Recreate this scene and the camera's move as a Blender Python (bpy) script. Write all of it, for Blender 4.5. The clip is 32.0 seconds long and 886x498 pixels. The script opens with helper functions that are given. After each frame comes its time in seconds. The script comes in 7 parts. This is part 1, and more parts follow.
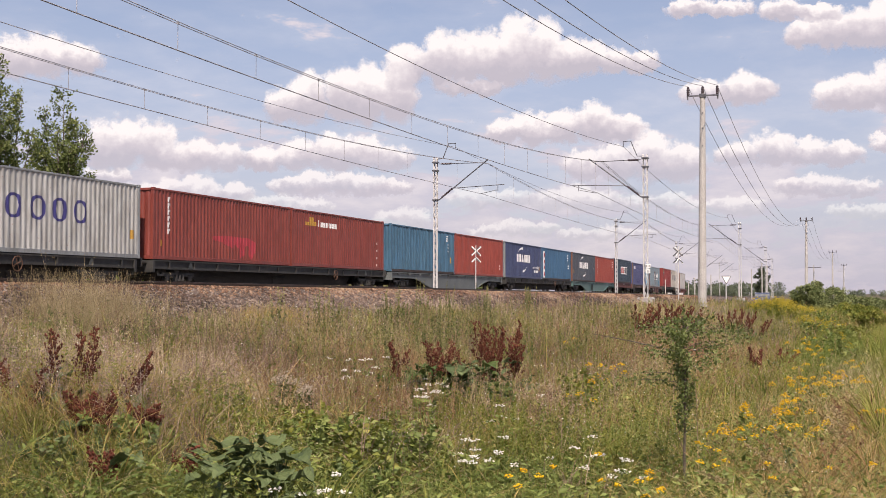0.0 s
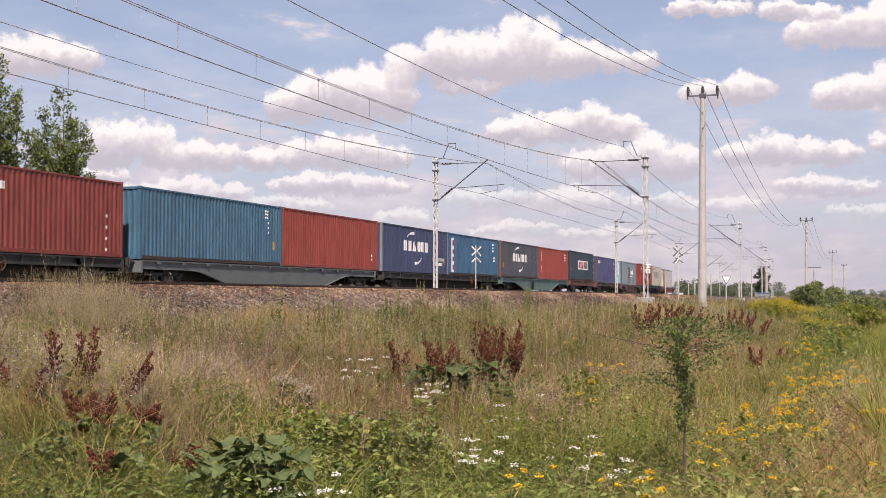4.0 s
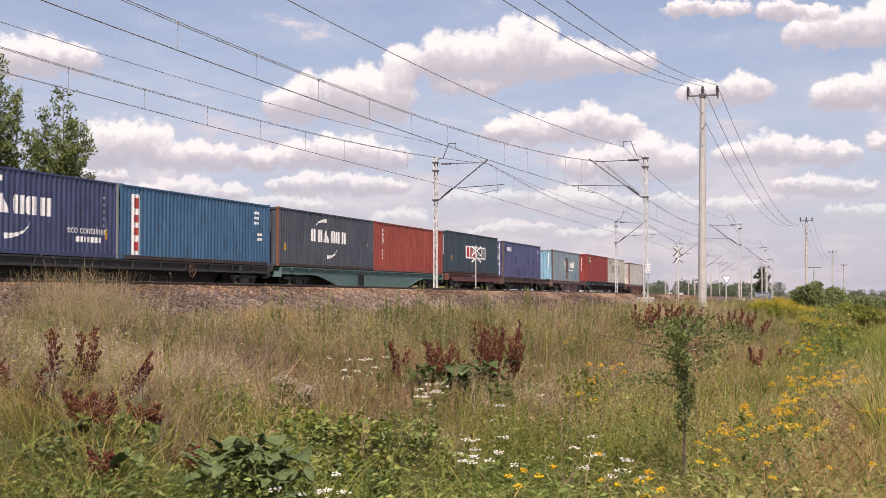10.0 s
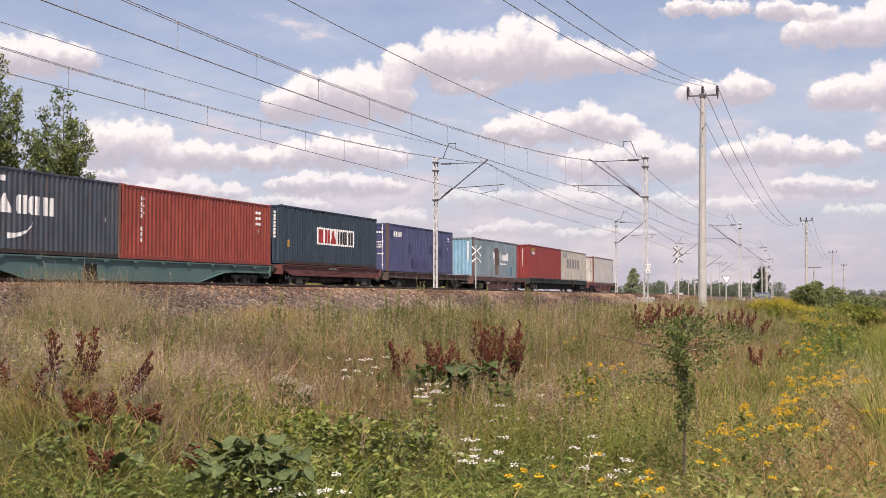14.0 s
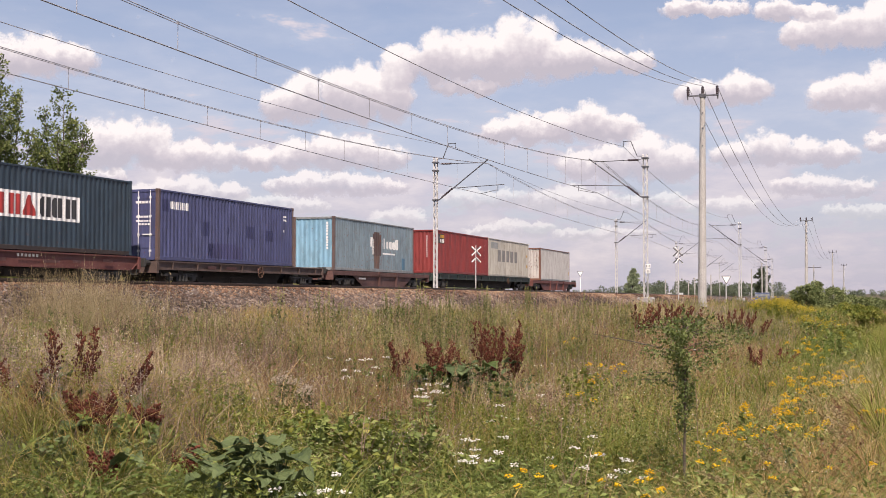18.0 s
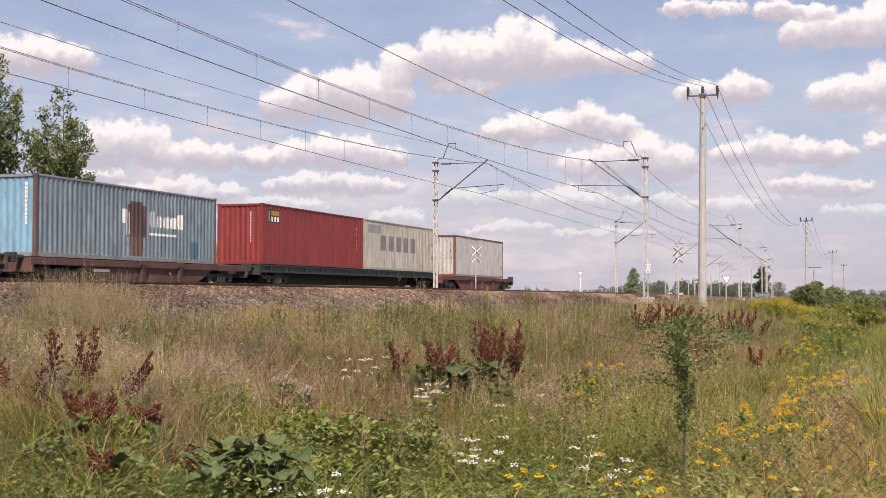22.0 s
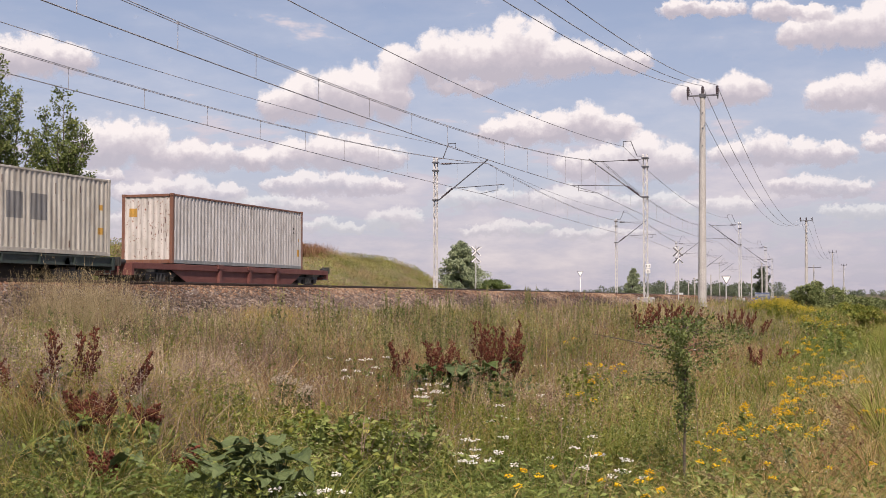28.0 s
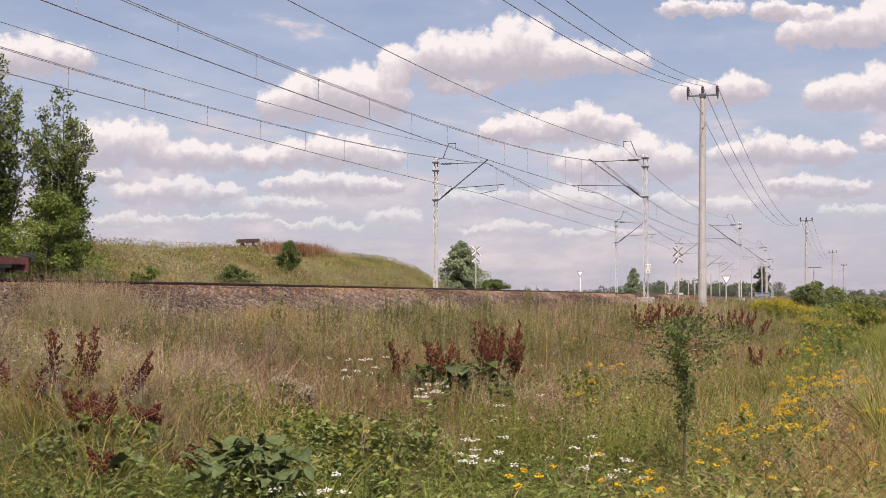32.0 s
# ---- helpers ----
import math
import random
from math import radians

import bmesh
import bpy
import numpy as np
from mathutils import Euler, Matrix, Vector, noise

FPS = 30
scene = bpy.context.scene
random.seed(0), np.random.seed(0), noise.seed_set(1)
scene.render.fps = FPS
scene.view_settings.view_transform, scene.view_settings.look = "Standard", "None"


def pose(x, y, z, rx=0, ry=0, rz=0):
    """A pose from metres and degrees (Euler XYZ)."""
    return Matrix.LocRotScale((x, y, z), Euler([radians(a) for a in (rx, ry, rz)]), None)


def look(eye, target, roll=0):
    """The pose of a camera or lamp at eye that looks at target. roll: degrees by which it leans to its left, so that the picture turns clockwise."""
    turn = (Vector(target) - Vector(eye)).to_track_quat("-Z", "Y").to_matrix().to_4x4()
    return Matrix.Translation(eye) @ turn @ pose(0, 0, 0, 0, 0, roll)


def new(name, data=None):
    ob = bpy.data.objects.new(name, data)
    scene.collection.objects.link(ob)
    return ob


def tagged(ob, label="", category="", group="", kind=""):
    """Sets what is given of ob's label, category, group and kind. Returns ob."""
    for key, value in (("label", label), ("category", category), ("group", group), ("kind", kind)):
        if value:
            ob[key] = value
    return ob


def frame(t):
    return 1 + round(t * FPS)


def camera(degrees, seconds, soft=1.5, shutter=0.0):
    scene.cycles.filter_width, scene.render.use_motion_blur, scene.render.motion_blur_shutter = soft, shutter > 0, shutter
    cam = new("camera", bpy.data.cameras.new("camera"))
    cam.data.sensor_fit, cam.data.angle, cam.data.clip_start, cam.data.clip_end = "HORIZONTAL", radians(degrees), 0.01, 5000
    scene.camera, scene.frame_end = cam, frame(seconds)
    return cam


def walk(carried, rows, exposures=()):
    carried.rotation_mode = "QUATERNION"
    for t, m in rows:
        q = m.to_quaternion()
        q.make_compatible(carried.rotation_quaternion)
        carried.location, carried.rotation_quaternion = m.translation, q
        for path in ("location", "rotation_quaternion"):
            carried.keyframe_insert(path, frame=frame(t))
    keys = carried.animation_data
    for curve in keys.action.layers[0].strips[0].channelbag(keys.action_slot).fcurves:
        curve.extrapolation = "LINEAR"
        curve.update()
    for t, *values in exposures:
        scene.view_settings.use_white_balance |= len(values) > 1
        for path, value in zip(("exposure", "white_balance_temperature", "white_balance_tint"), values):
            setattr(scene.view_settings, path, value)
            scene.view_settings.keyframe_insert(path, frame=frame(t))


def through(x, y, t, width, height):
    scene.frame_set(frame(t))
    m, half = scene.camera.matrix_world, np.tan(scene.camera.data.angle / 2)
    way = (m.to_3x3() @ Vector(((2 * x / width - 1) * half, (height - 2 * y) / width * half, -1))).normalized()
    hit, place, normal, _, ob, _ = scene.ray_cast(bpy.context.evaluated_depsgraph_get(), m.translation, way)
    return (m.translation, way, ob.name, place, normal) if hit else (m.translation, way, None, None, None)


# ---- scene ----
# x runs along the railway, y away from the camera across it, z up; the meadow by the camera is at z = 0.
SECONDS = 32.0
cam = camera(40.05, SECONDS, soft=0.86)
HEADING, TILT = 19.458, 2.119
EYE = (0.0, 0.0, 1.6)
VIEW = Matrix.Translation(EYE) @ Euler((radians(90 + TILT), 0, radians(HEADING - 90))).to_matrix().to_4x4()
walk(cam, [(0, VIEW), (SECONDS, VIEW)], exposures=[(0, 0.40, 7230, 20), (24, 0.38, 7230, 20), (28, 0.29, 7230, 20), (SECONDS, 0.27, 7230, 20)])

# ---- light ----
SUN_FROM = Vector((-0.76, -0.34, 0.97)).normalized()
world = bpy.data.worlds.new("sky")
scene.world = world
world.use_nodes = True
wt = world.node_tree
sky = wt.nodes.new("ShaderNodeTexSky")
sky.sky_type = "NISHITA"
sky.sun_disc = False
sky.sun_elevation = math.asin(SUN_FROM.z)
sky.sun_rotation = math.atan2(SUN_FROM.x, SUN_FROM.y)
sky.altitude, sky.air_density, sky.dust_density, sky.ozone_density = 150, 1.0, 0.6, 2.7
wt.nodes["Background"].inputs["Strength"].default_value = 0.093
wt.links.new(sky.outputs[0], wt.nodes["Background"].inputs["Color"])
sun_data = bpy.data.lights.new("sun", "SUN")
sun_data.energy, sun_data.angle, sun_data.color = 4.9, radians(0.55), (1.0, 0.955, 0.89)
sun = new("sun", sun_data)
sun.matrix_world = look(SUN_FROM * 60, (0, 0, 0))

# ---- helpers for building ----
CURVE, DIP = 1.735e-4, 9.3e-6


def bend(s):
    """How far the railway has swung away from the straight line at s."""
    return CURVE * max(s - 40.0, 0.0) ** 2


def line_z(s, lat):
    """The line's level: the two near tracks fall a little more than the far one."""
    far = 1.8 - DIP * max(s - 40.0, 0.0) ** 2
    near = 1.8 - 0.0042 * max(s - 30.0, 0.0) if s < 150 else 1.296 - 0.0012 * (s - 150)
    k = min(max((lat - 20.5) / 4.0, 0), 1)
    return near * (1 - k) + far * k


def rail_z(s, lat):
    """Rail head height: the near tracks lie a little higher behind the near end of the line."""
    return line_z(s, lat) + 0.0028 * min(max(30.0 - s, 0.0), 40.0) * (1 - min(max((lat - 20.5) / 4.0, 0), 1))


def ground_z(x, y):
    """Height of the open ground."""
    if y < 9.6:
        k = min(max((y - 2.0) / 7.0, 0.0), 1.0)
        g = 0.95 * k * k * (3 - 2 * k) * min(max((140.0 - x) / 60.0, 0.3), 1.0)
    else:
        g = 0.95
    g += 0.05 * noise.noise((x * 0.13, y * 0.13, 1.7)) + 0.03 * noise.noise((x * 0.6, y * 0.6, 4.1))
    return g


def mesh_of(name, verts, faces, materials=(), smooth=False):
    me = bpy.data.meshes.new(name)
    me.from_pydata([tuple(v) for v in verts], [], faces)
    for m in materials:
        me.materials.append(m)
    if smooth:
        me.polygons.foreach_set("use_smooth", [True] * len(me.polygons))
    me.update()
    return me


def fast_mesh(name, verts, faces, material, smooth=False, corners=3):
    """A mesh from numpy arrays: verts (n, 3), faces (m, corners)."""
    me = bpy.data.meshes.new(name)
    me.vertices.add(len(verts))
    me.vertices.foreach_set("co", np.asarray(verts, dtype=np.float32).ravel())
    me.loops.add(len(faces) * corners)
    me.loops.foreach_set("vertex_index", np.asarray(faces, dtype=np.int32).ravel())
    me.polygons.add(len(faces))
    me.polygons.foreach_set("loop_start", np.arange(0, len(faces) * corners, corners, dtype=np.int32))
    if smooth:
        me.polygons.foreach_set("use_smooth", np.ones(len(faces), dtype=bool))
    me.materials.append(material)
    me.update(calc_edges=True)
    return me


def part(name, bm, material, parent, label=""):
    """Links a bmesh (or a mesh) as one mesh object under a thing or under a part."""
    if isinstance(bm, bmesh.types.BMesh):
        me = bpy.data.meshes.new(name)
        bm.to_mesh(me)
        bm.free()
    else:
        me = bm
    if material and not me.materials:
        me.materials.append(material)
    ob = new(name, me)
    ob.parent = parent
    if label:
        ob["label"] = label
    return ob


def thing(name, label, category, group="", kind="", at=(0, 0, 0), turn=0.0):
    ob = new(name)
    ob.empty_display_size = 0.3
    ob.matrix_basis = pose(*at, 0, 0, turn)
    return tagged(ob, label, category, group, kind)


def box(bm, x0, x1, y0, y1, z0, z1, bevel=0.0):
    vs = [bm.verts.new(c) for c in ((x0, y0, z0), (x1, y0, z0), (x1, y1, z0), (x0, y1, z0), (x0, y0, z1), (x1, y0, z1), (x1, y1, z1), (x0, y1, z1))]
    fs = [bm.faces.new([vs[i] for i in q]) for q in ((3, 2, 1, 0), (4, 5, 6, 7), (0, 1, 5, 4), (1, 2, 6, 5), (2, 3, 7, 6), (3, 0, 4, 7))]
    if bevel:
        es = list({e for f in fs for e in f.edges})
        bmesh.ops.bevel(bm, geom=es, offset=bevel, segments=1, affect="EDGES")
    return bm


def bar(bm, a, b, w, d=None):
    """A square bar from a to b."""
    a, b = Vector(a), Vector(b)
    d = d or w
    along = (b - a).normalized()
    side = along.cross(Vector((0, 0, 1)))
    if side.length < 0.05:
        side = Vector((1, 0, 0))
    side.normalize()
    up = side.cross(along).normalized()
    q = [side * (i * w / 2) + up * (j * d / 2) for i, j in ((-1, -1), (1, -1), (1, 1), (-1, 1))]
    v0, v1 = [bm.verts.new(a + o) for o in q], [bm.verts.new(b + o) for o in q]
    for i in range(4):
        bm.faces.new((v0[i], v0[(i + 1) % 4], v1[(i + 1) % 4], v1[i]))
    bm.faces.new(v0[::-1])
    bm.faces.new(v1)
    return bm


def tube(bm, points, radii, sides=6, caps=True):
    """A tube along points with a radius at each."""
    rings = []
    pts = [Vector(p) for p in points]
    for i, p in enumerate(pts):
        along = (pts[min(i + 1, len(pts) - 1)] - pts[max(i - 1, 0)]).normalized()
        side = along.cross(Vector((0, 0, 1)))
        if side.length < 0.05:
            side = Vector((1, 0, 0))
        side.normalize()
        up = side.cross(along)
        r = radii[i] if isinstance(radii, (list, tuple)) else radii
        rings.append([bm.verts.new(p + (side * math.cos(a) + up * math.sin(a)) * r) for a in [2 * math.pi * k / sides for k in range(sides)]])
    for r0, r1 in zip(rings, rings[1:]):
        for k in range(sides):
            bm.faces.new((r0[k], r0[(k + 1) % sides], r1[(k + 1) % sides], r1[k]))
    if caps:
        bm.faces.new(rings[0][::-1])
        bm.faces.new(rings[-1])
    return bm


# ---- materials ----
def nodes_of(name):
    m = bpy.data.materials.new(name)
    m.use_nodes = True
    t = m.node_tree
    return m, t, t.nodes["Principled BSDF"]


def ramp(t, fac, stops):
    n = t.nodes.new("ShaderNodeValToRGB")
    e = n.color_ramp.elements
    while len(e) < len(stops):
        e.new(0.5)
    for k, (pos, col) in enumerate(stops):
        e[k].position, e[k].color = pos, (*col, 1)
    t.links.new(fac, n.inputs[0])
    return n.outputs[0]


def noise_node(t, scale, detail=4, rough=0.55, stretch=None, coords="Object"):
    tc = t.nodes.new("ShaderNodeTexCoord")
    src = tc.outputs[coords]
    if stretch:
        mp = t.nodes.new("ShaderNodeMapping")
        mp.inputs["Scale"].default_value = stretch
        t.links.new(src, mp.inputs[0])
        src = mp.outputs[0]
    n = t.nodes.new("ShaderNodeTexNoise")
    n.inputs["Scale"].default_value, n.inputs["Detail"].default_value, n.inputs["Roughness"].default_value = scale, detail, rough
    t.links.new(src, n.inputs["Vector"])
    return n.outputs["Fac"]


def mix(t, fac, a, b, mode="MIX"):
    n = t.nodes.new("ShaderNodeMix")
    n.data_type, n.blend_type = "RGBA", mode
    for sock, v in ((n.inputs[0], fac), (n.inputs[6], a), (n.inputs[7], b)):
        if isinstance(v, (int, float)):
            sock.default_value = v
        elif isinstance(v, tuple):
            sock.default_value = (*v, 1)
        else:
            t.links.new(v, sock)
    return n.outputs[2]


def bump(t, bsdf, height, strength=0.3, distance=0.02):
    b = t.nodes.new("ShaderNodeBump")
    b.inputs["Strength"].default_value, b.inputs["Distance"].default_value = strength, distance
    t.links.new(height, b.inputs["Height"])
    t.links.new(b.outputs[0], bsdf.inputs["Normal"])


def surface(name, base, second, scale=3.0, rough=0.7, metal=0.0, grain=40.0, bumpy=0.2, stops=(0.35, 0.7), stretch=None):
    """Two colours at a large scale, a fine grain, and relief."""
    m, t, p = nodes_of(name)
    big = noise_node(t, scale, 5, 0.6, stretch)
    fine = noise_node(t, grain, 3, 0.6)
    col = ramp(t, big, [(stops[0], base), (stops[1], second)])
    dark = ramp(t, fine, [(0.3, (0.72, 0.72, 0.72)), (0.7, (1.15, 1.15, 1.15))])
    t.links.new(mix(t, 1.0, col, dark, "MULTIPLY"), p.inputs["Base Color"])
    p.inputs["Roughness"].default_value, p.inputs["Metallic"].default_value = rough, metal
    bump(t, p, fine, bumpy, 0.01)
    return m


def paint(name, base, worn, rust=0.0, rough=0.5, fade=0.7):
    """Weathered container or vehicle paint: sun-bleached patches, vertical streaks of dirt, specks of rust."""
    m, t, p = nodes_of(name)
    big = noise_node(t, 0.55, 5, 0.6)
    streak = noise_node(t, 1.0, 5, 0.7, (11.0, 11.0, 0.45))
    wide = noise_node(t, 1.0, 4, 0.65, (2.2, 2.2, 0.9))
    speck = noise_node(t, 7.0, 6, 0.7)
    col = ramp(t, big, [(0.3, base), (0.75, worn)])
    dirt = ramp(t, streak, [(0.35, (0.70, 0.69, 0.67)), (0.62, (1, 1, 1))])
    smear = ramp(t, wide, [(0.35, (0.78, 0.76, 0.74)), (0.6, (1.06, 1.06, 1.06))])
    col = mix(t, 1.0, mix(t, fade, col, mix(t, 1.0, col, dirt, "MULTIPLY")), smear, "MULTIPLY")
    if rust > 0.15:
        runs = ramp(t, streak, [(0.60, (0, 0, 0)), (0.70, (0.75, 0.75, 0.75))])
        col = mix(t, runs, col, (0.12, 0.06, 0.04))
    if rust:
        spots = ramp(t, speck, [(0.66 - rust * 0.2, (0, 0, 0)), (0.72 - rust * 0.2, (1, 1, 1))])
        col = mix(t, spots, col, (0.17, 0.065, 0.035))
    t.links.new(col, p.inputs["Base Color"])
    p.inputs["Roughness"].default_value = rough
    bump(t, p, speck, 0.06, 0.01)
    return m


def leaf(name, stops, rough=0.6, sheen=0.0, through=0.25):
    """Foliage: colour varies from leaf to leaf; some light passes through."""
    m, t, p = nodes_of(name)
    geo = t.nodes.new("ShaderNodeNewGeometry")
    two = t.nodes.new("ShaderNodeMath")
    two.operation = "ADD"
    t.links.new(noise_node(t, 2.9, 4), two.inputs[0])
    t.links.new(noise_node(t, 0.23, 2), two.inputs[1])
    half = t.nodes.new("ShaderNodeMath")
    half.operation = "MULTIPLY"
    t.links.new(two.outputs[0], half.inputs[0])
    half.inputs[1].default_value = 0.5
    patch = half.outputs[0]
    add = t.nodes.new("ShaderNodeMath")
    add.operation = "MULTIPLY_ADD"
    t.links.new(geo.outputs["Random Per Island"], add.inputs[0])
    add.inputs[1].default_value = 0.58
    sub = t.nodes.new("ShaderNodeMath")
    sub.operation = "MULTIPLY_ADD"
    t.links.new(patch, sub.inputs[0])
    sub.inputs[1].default_value, sub.inputs[2].default_value = 3.9, -1.745
    t.links.new(sub.outputs[0], add.inputs[2])
    col = ramp(t, add.outputs[0], stops)
    t.links.new(col, p.inputs["Base Color"])
    p.inputs["Roughness"].default_value = rough
    p.inputs["Specular IOR Level"].default_value = 0.25
    tr = t.nodes.new("ShaderNodeBsdfTranslucent")
    t.links.new(col, tr.inputs["Color"])
    mx = t.nodes.new("ShaderNodeMixShader")
    mx.inputs[0].default_value = through * 0.9
    t.links.new(p.outputs[0], mx.inputs[1])
    t.links.new(tr.outputs[0], mx.inputs[2])
    t.links.new(mx.outputs[0], t.nodes["Material Output"].inputs["Surface"])
    return m


STEEL_DARK = surface("dark_steel", (0.030, 0.031, 0.030), (0.055, 0.052, 0.047), 2.0, 0.65, 0.2, 30)
# Underframe black: soot, with the shade beneath the wagons put in.
SHADE_SOOT = surface("sooty_shaded_steel", (0.013, 0.012, 0.011), (0.026, 0.023, 0.020), 2.0, 0.8, 0.1, 30)
STEEL_GREEN = surface("dark_green_steel", (0.026, 0.045, 0.039), (0.046, 0.056, 0.048), 1.5, 0.6, 0.1, 30)
STEEL_GREY = surface("grey_steel", (0.105, 0.125, 0.125), (0.15, 0.165, 0.16), 1.2, 0.55, 0.1, 30)
STEEL_TEAL = surface("teal_steel", (0.065, 0.145, 0.135), (0.105, 0.175, 0.16), 1.2, 0.55, 0.05, 30)
STEEL_BROWN = surface("red_brown_steel", (0.125, 0.040, 0.034), (0.17, 0.066, 0.054), 1.6, 0.65, 0.05, 30)
STEEL_BROWN_DARK = surface("dull_brown_steel", (0.075, 0.050, 0.043), (0.13, 0.085, 0.068), 1.6, 0.65, 0.05, 30)
WHEEL = surface("wheel_steel", (0.050, 0.042, 0.036), (0.085, 0.07, 0.058), 4.0, 0.5, 0.6, 40)
RUST = surface("rusty_steel", (0.10, 0.052, 0.032), (0.16, 0.085, 0.055), 5.0, 0.75, 0.2, 60)
RAIL_TOP = surface("rail_steel", (0.055, 0.036, 0.028), (0.095, 0.062, 0.047), 6.0, 0.5, 0.6, 60)
MAST = surface("weathered_mast_paint", (0.46, 0.45, 0.44), (0.62, 0.61, 0.59), 3.0, 0.6, 0.1, 25)
ARM = surface("dark_galvanised_steel", (0.085, 0.085, 0.095), (0.14, 0.14, 0.15), 3.0, 0.55, 0.4, 25)
WIRE = surface("weathered_wire", (0.29, 0.29, 0.31), (0.37, 0.36, 0.37), 1.0, 0.6, 0.2, 25)
CERAMIC = surface("brown_porcelain", (0.045, 0.03, 0.035), (0.07, 0.05, 0.055), 8.0, 0.25, 0.0, 25)
CONCRETE = surface("weathered_concrete", (0.36, 0.345, 0.325), (0.47, 0.45, 0.42), 1.3, 0.85, 0.0, 30, 0.35)
WHITE_PAINT = surface("white_paint", (0.78, 0.77, 0.75), (0.66, 0.65, 0.63), 2.5, 0.6, 0.0, 30, 0.05)
YELLOW_PAINT = surface("yellow_paint", (0.46, 0.25, 0.04), (0.36, 0.20, 0.04), 2.5, 0.6, 0.0, 30, 0.05)
# For bottom rails: dirt and the shade low down, both in one dark colour.
SHADE_GRIME = surface("brown_black_shade_and_grime", (0.030, 0.022, 0.020), (0.060, 0.042, 0.036), 2.5, 0.75, 0.0, 30)
# ---- land ----
def ground_material():
    m, t, p = nodes_of("meadow_soil")
    big = noise_node(t, 0.35, 4)
    fine = noise_node(t, 9.0, 6, 0.7)
    col = ramp(t, big, [(0.3, (0.060, 0.056, 0.028)), (0.52, (0.092, 0.074, 0.042)), (0.72, (0.066, 0.068, 0.030))])
    dark = ramp(t, fine, [(0.3, (0.55, 0.55, 0.5)), (0.7, (1.25, 1.2, 1.1))])
    t.links.new(mix(t, 1.0, col, dark, "MULTIPLY"), p.inputs["Base Color"])
    p.inputs["Roughness"].default_value = 0.95
    bump(t, p, fine, 0.8, 0.06)
    return m


def ballast_material():
    m, t, p = nodes_of("ballast")
    tc = t.nodes.new("ShaderNodeTexCoord")
    vor = t.nodes.new("ShaderNodeTexVoronoi")
    vor.inputs["Scale"].default_value = 15.0
    t.links.new(tc.outputs["Object"], vor.inputs["Vector"])
    sep = t.nodes.new("ShaderNodeSeparateColor")
    t.links.new(vor.outputs["Color"], sep.inputs[0])
    col = ramp(t, sep.outputs[0], [(0.0, (0.09, 0.062, 0.048)), (0.45, (0.20, 0.135, 0.102)), (0.75, (0.27, 0.205, 0.165)), (1.0, (0.37, 0.325, 0.28))])
    # Shade in the creases between stones is put into the colour.
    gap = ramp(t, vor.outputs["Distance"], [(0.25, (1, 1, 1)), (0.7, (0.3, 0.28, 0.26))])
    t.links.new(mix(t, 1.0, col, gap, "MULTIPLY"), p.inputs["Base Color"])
    p.inputs["Roughness"].default_value = 0.9
    inv = ramp(t, vor.outputs["Distance"], [(0.0, (1, 1, 1)), (0.8, (0, 0, 0))])
    bump(t, p, inv, 1.0, 0.05)
    return m


GROUND = ground_material()
BALLAST = ballast_material()
TRACKS = (13.2, 19.0, 28.27)

# One ground sheet to the horizon, finer near the camera.
xs = [-4000, -1500, -600, -250, -100, -50] + list(np.arange(-25, 60, 1.0)) + list(np.arange(60, 160, 4.0)) + [165, 180, 200, 230, 270, 330, 420, 600, 900, 1500, 2500, 4500]
ys = [-4000, -1500, -500, -200, -100, -50, -25] + list(np.arange(-15, 10.0, 0.8)) + [10, 12, 16, 20, 24, 30, 36, 42, 50, 60, 80, 110, 150, 220, 350, 600, 1000, 1800, 3000, 4500]


def land(x, y):
    far = min(max((math.hypot(x, y) - 150) / 400, 0), 1)
    return ground_z(x, y) * (1 - far) + 0.3 * far if y < 9.6 or y > 35 else 0.93


verts = [(x, y, land(x, y)) for y in ys for x in xs]
n = len(xs)
faces = [(j * n + i, j * n + i + 1, (j + 1) * n + i + 1, (j + 1) * n + i) for j in range(len(ys) - 1) for i in range(n - 1)]
ground = new("ground", mesh_of("ground", verts, faces, [GROUND], True))
tagged(ground, "dry summer meadow soil under tall grass", "ground", kind="structure")

# The railway's bed: one ballast body under the three tracks, with sloping shoulders.
STATIONS = list(range(-60, 40, 4)) + list(range(40, 420, 6))
profile = [(9.9, -0.95), (10.6, -0.72), (11.6, -0.28), (12.05, -0.088), (12.33, -0.093), (12.55, -0.2), (14.3, -0.20), (16.1, -0.30), (17.9, -0.20), (20.1, -0.20), (22.6, -0.45), (25.6, -0.32), (27.0, -0.20), (29.5, -0.20), (30.6, -0.45), (32.5, -1.0)]
verts, faces = [], []
for s in STATIONS:
    for lat, dz in profile:
        wob = 0.035 * noise.noise((s * 0.7, lat * 3, 2.0))
        verts.append((s, lat + bend(s) + wob, rail_z(s, lat) + dz + wob))
w = len(profile)
for i in range(len(STATIONS) - 1):
    for j in range(w - 1):
        faces.append((i * w + j, (i + 1) * w + j, (i + 1) * w + j + 1, i * w + j + 1))
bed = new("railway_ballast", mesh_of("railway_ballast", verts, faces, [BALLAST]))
tagged(bed, "reddish-brown crushed stone ballast bed under the tracks", "ballast", kind="structure")

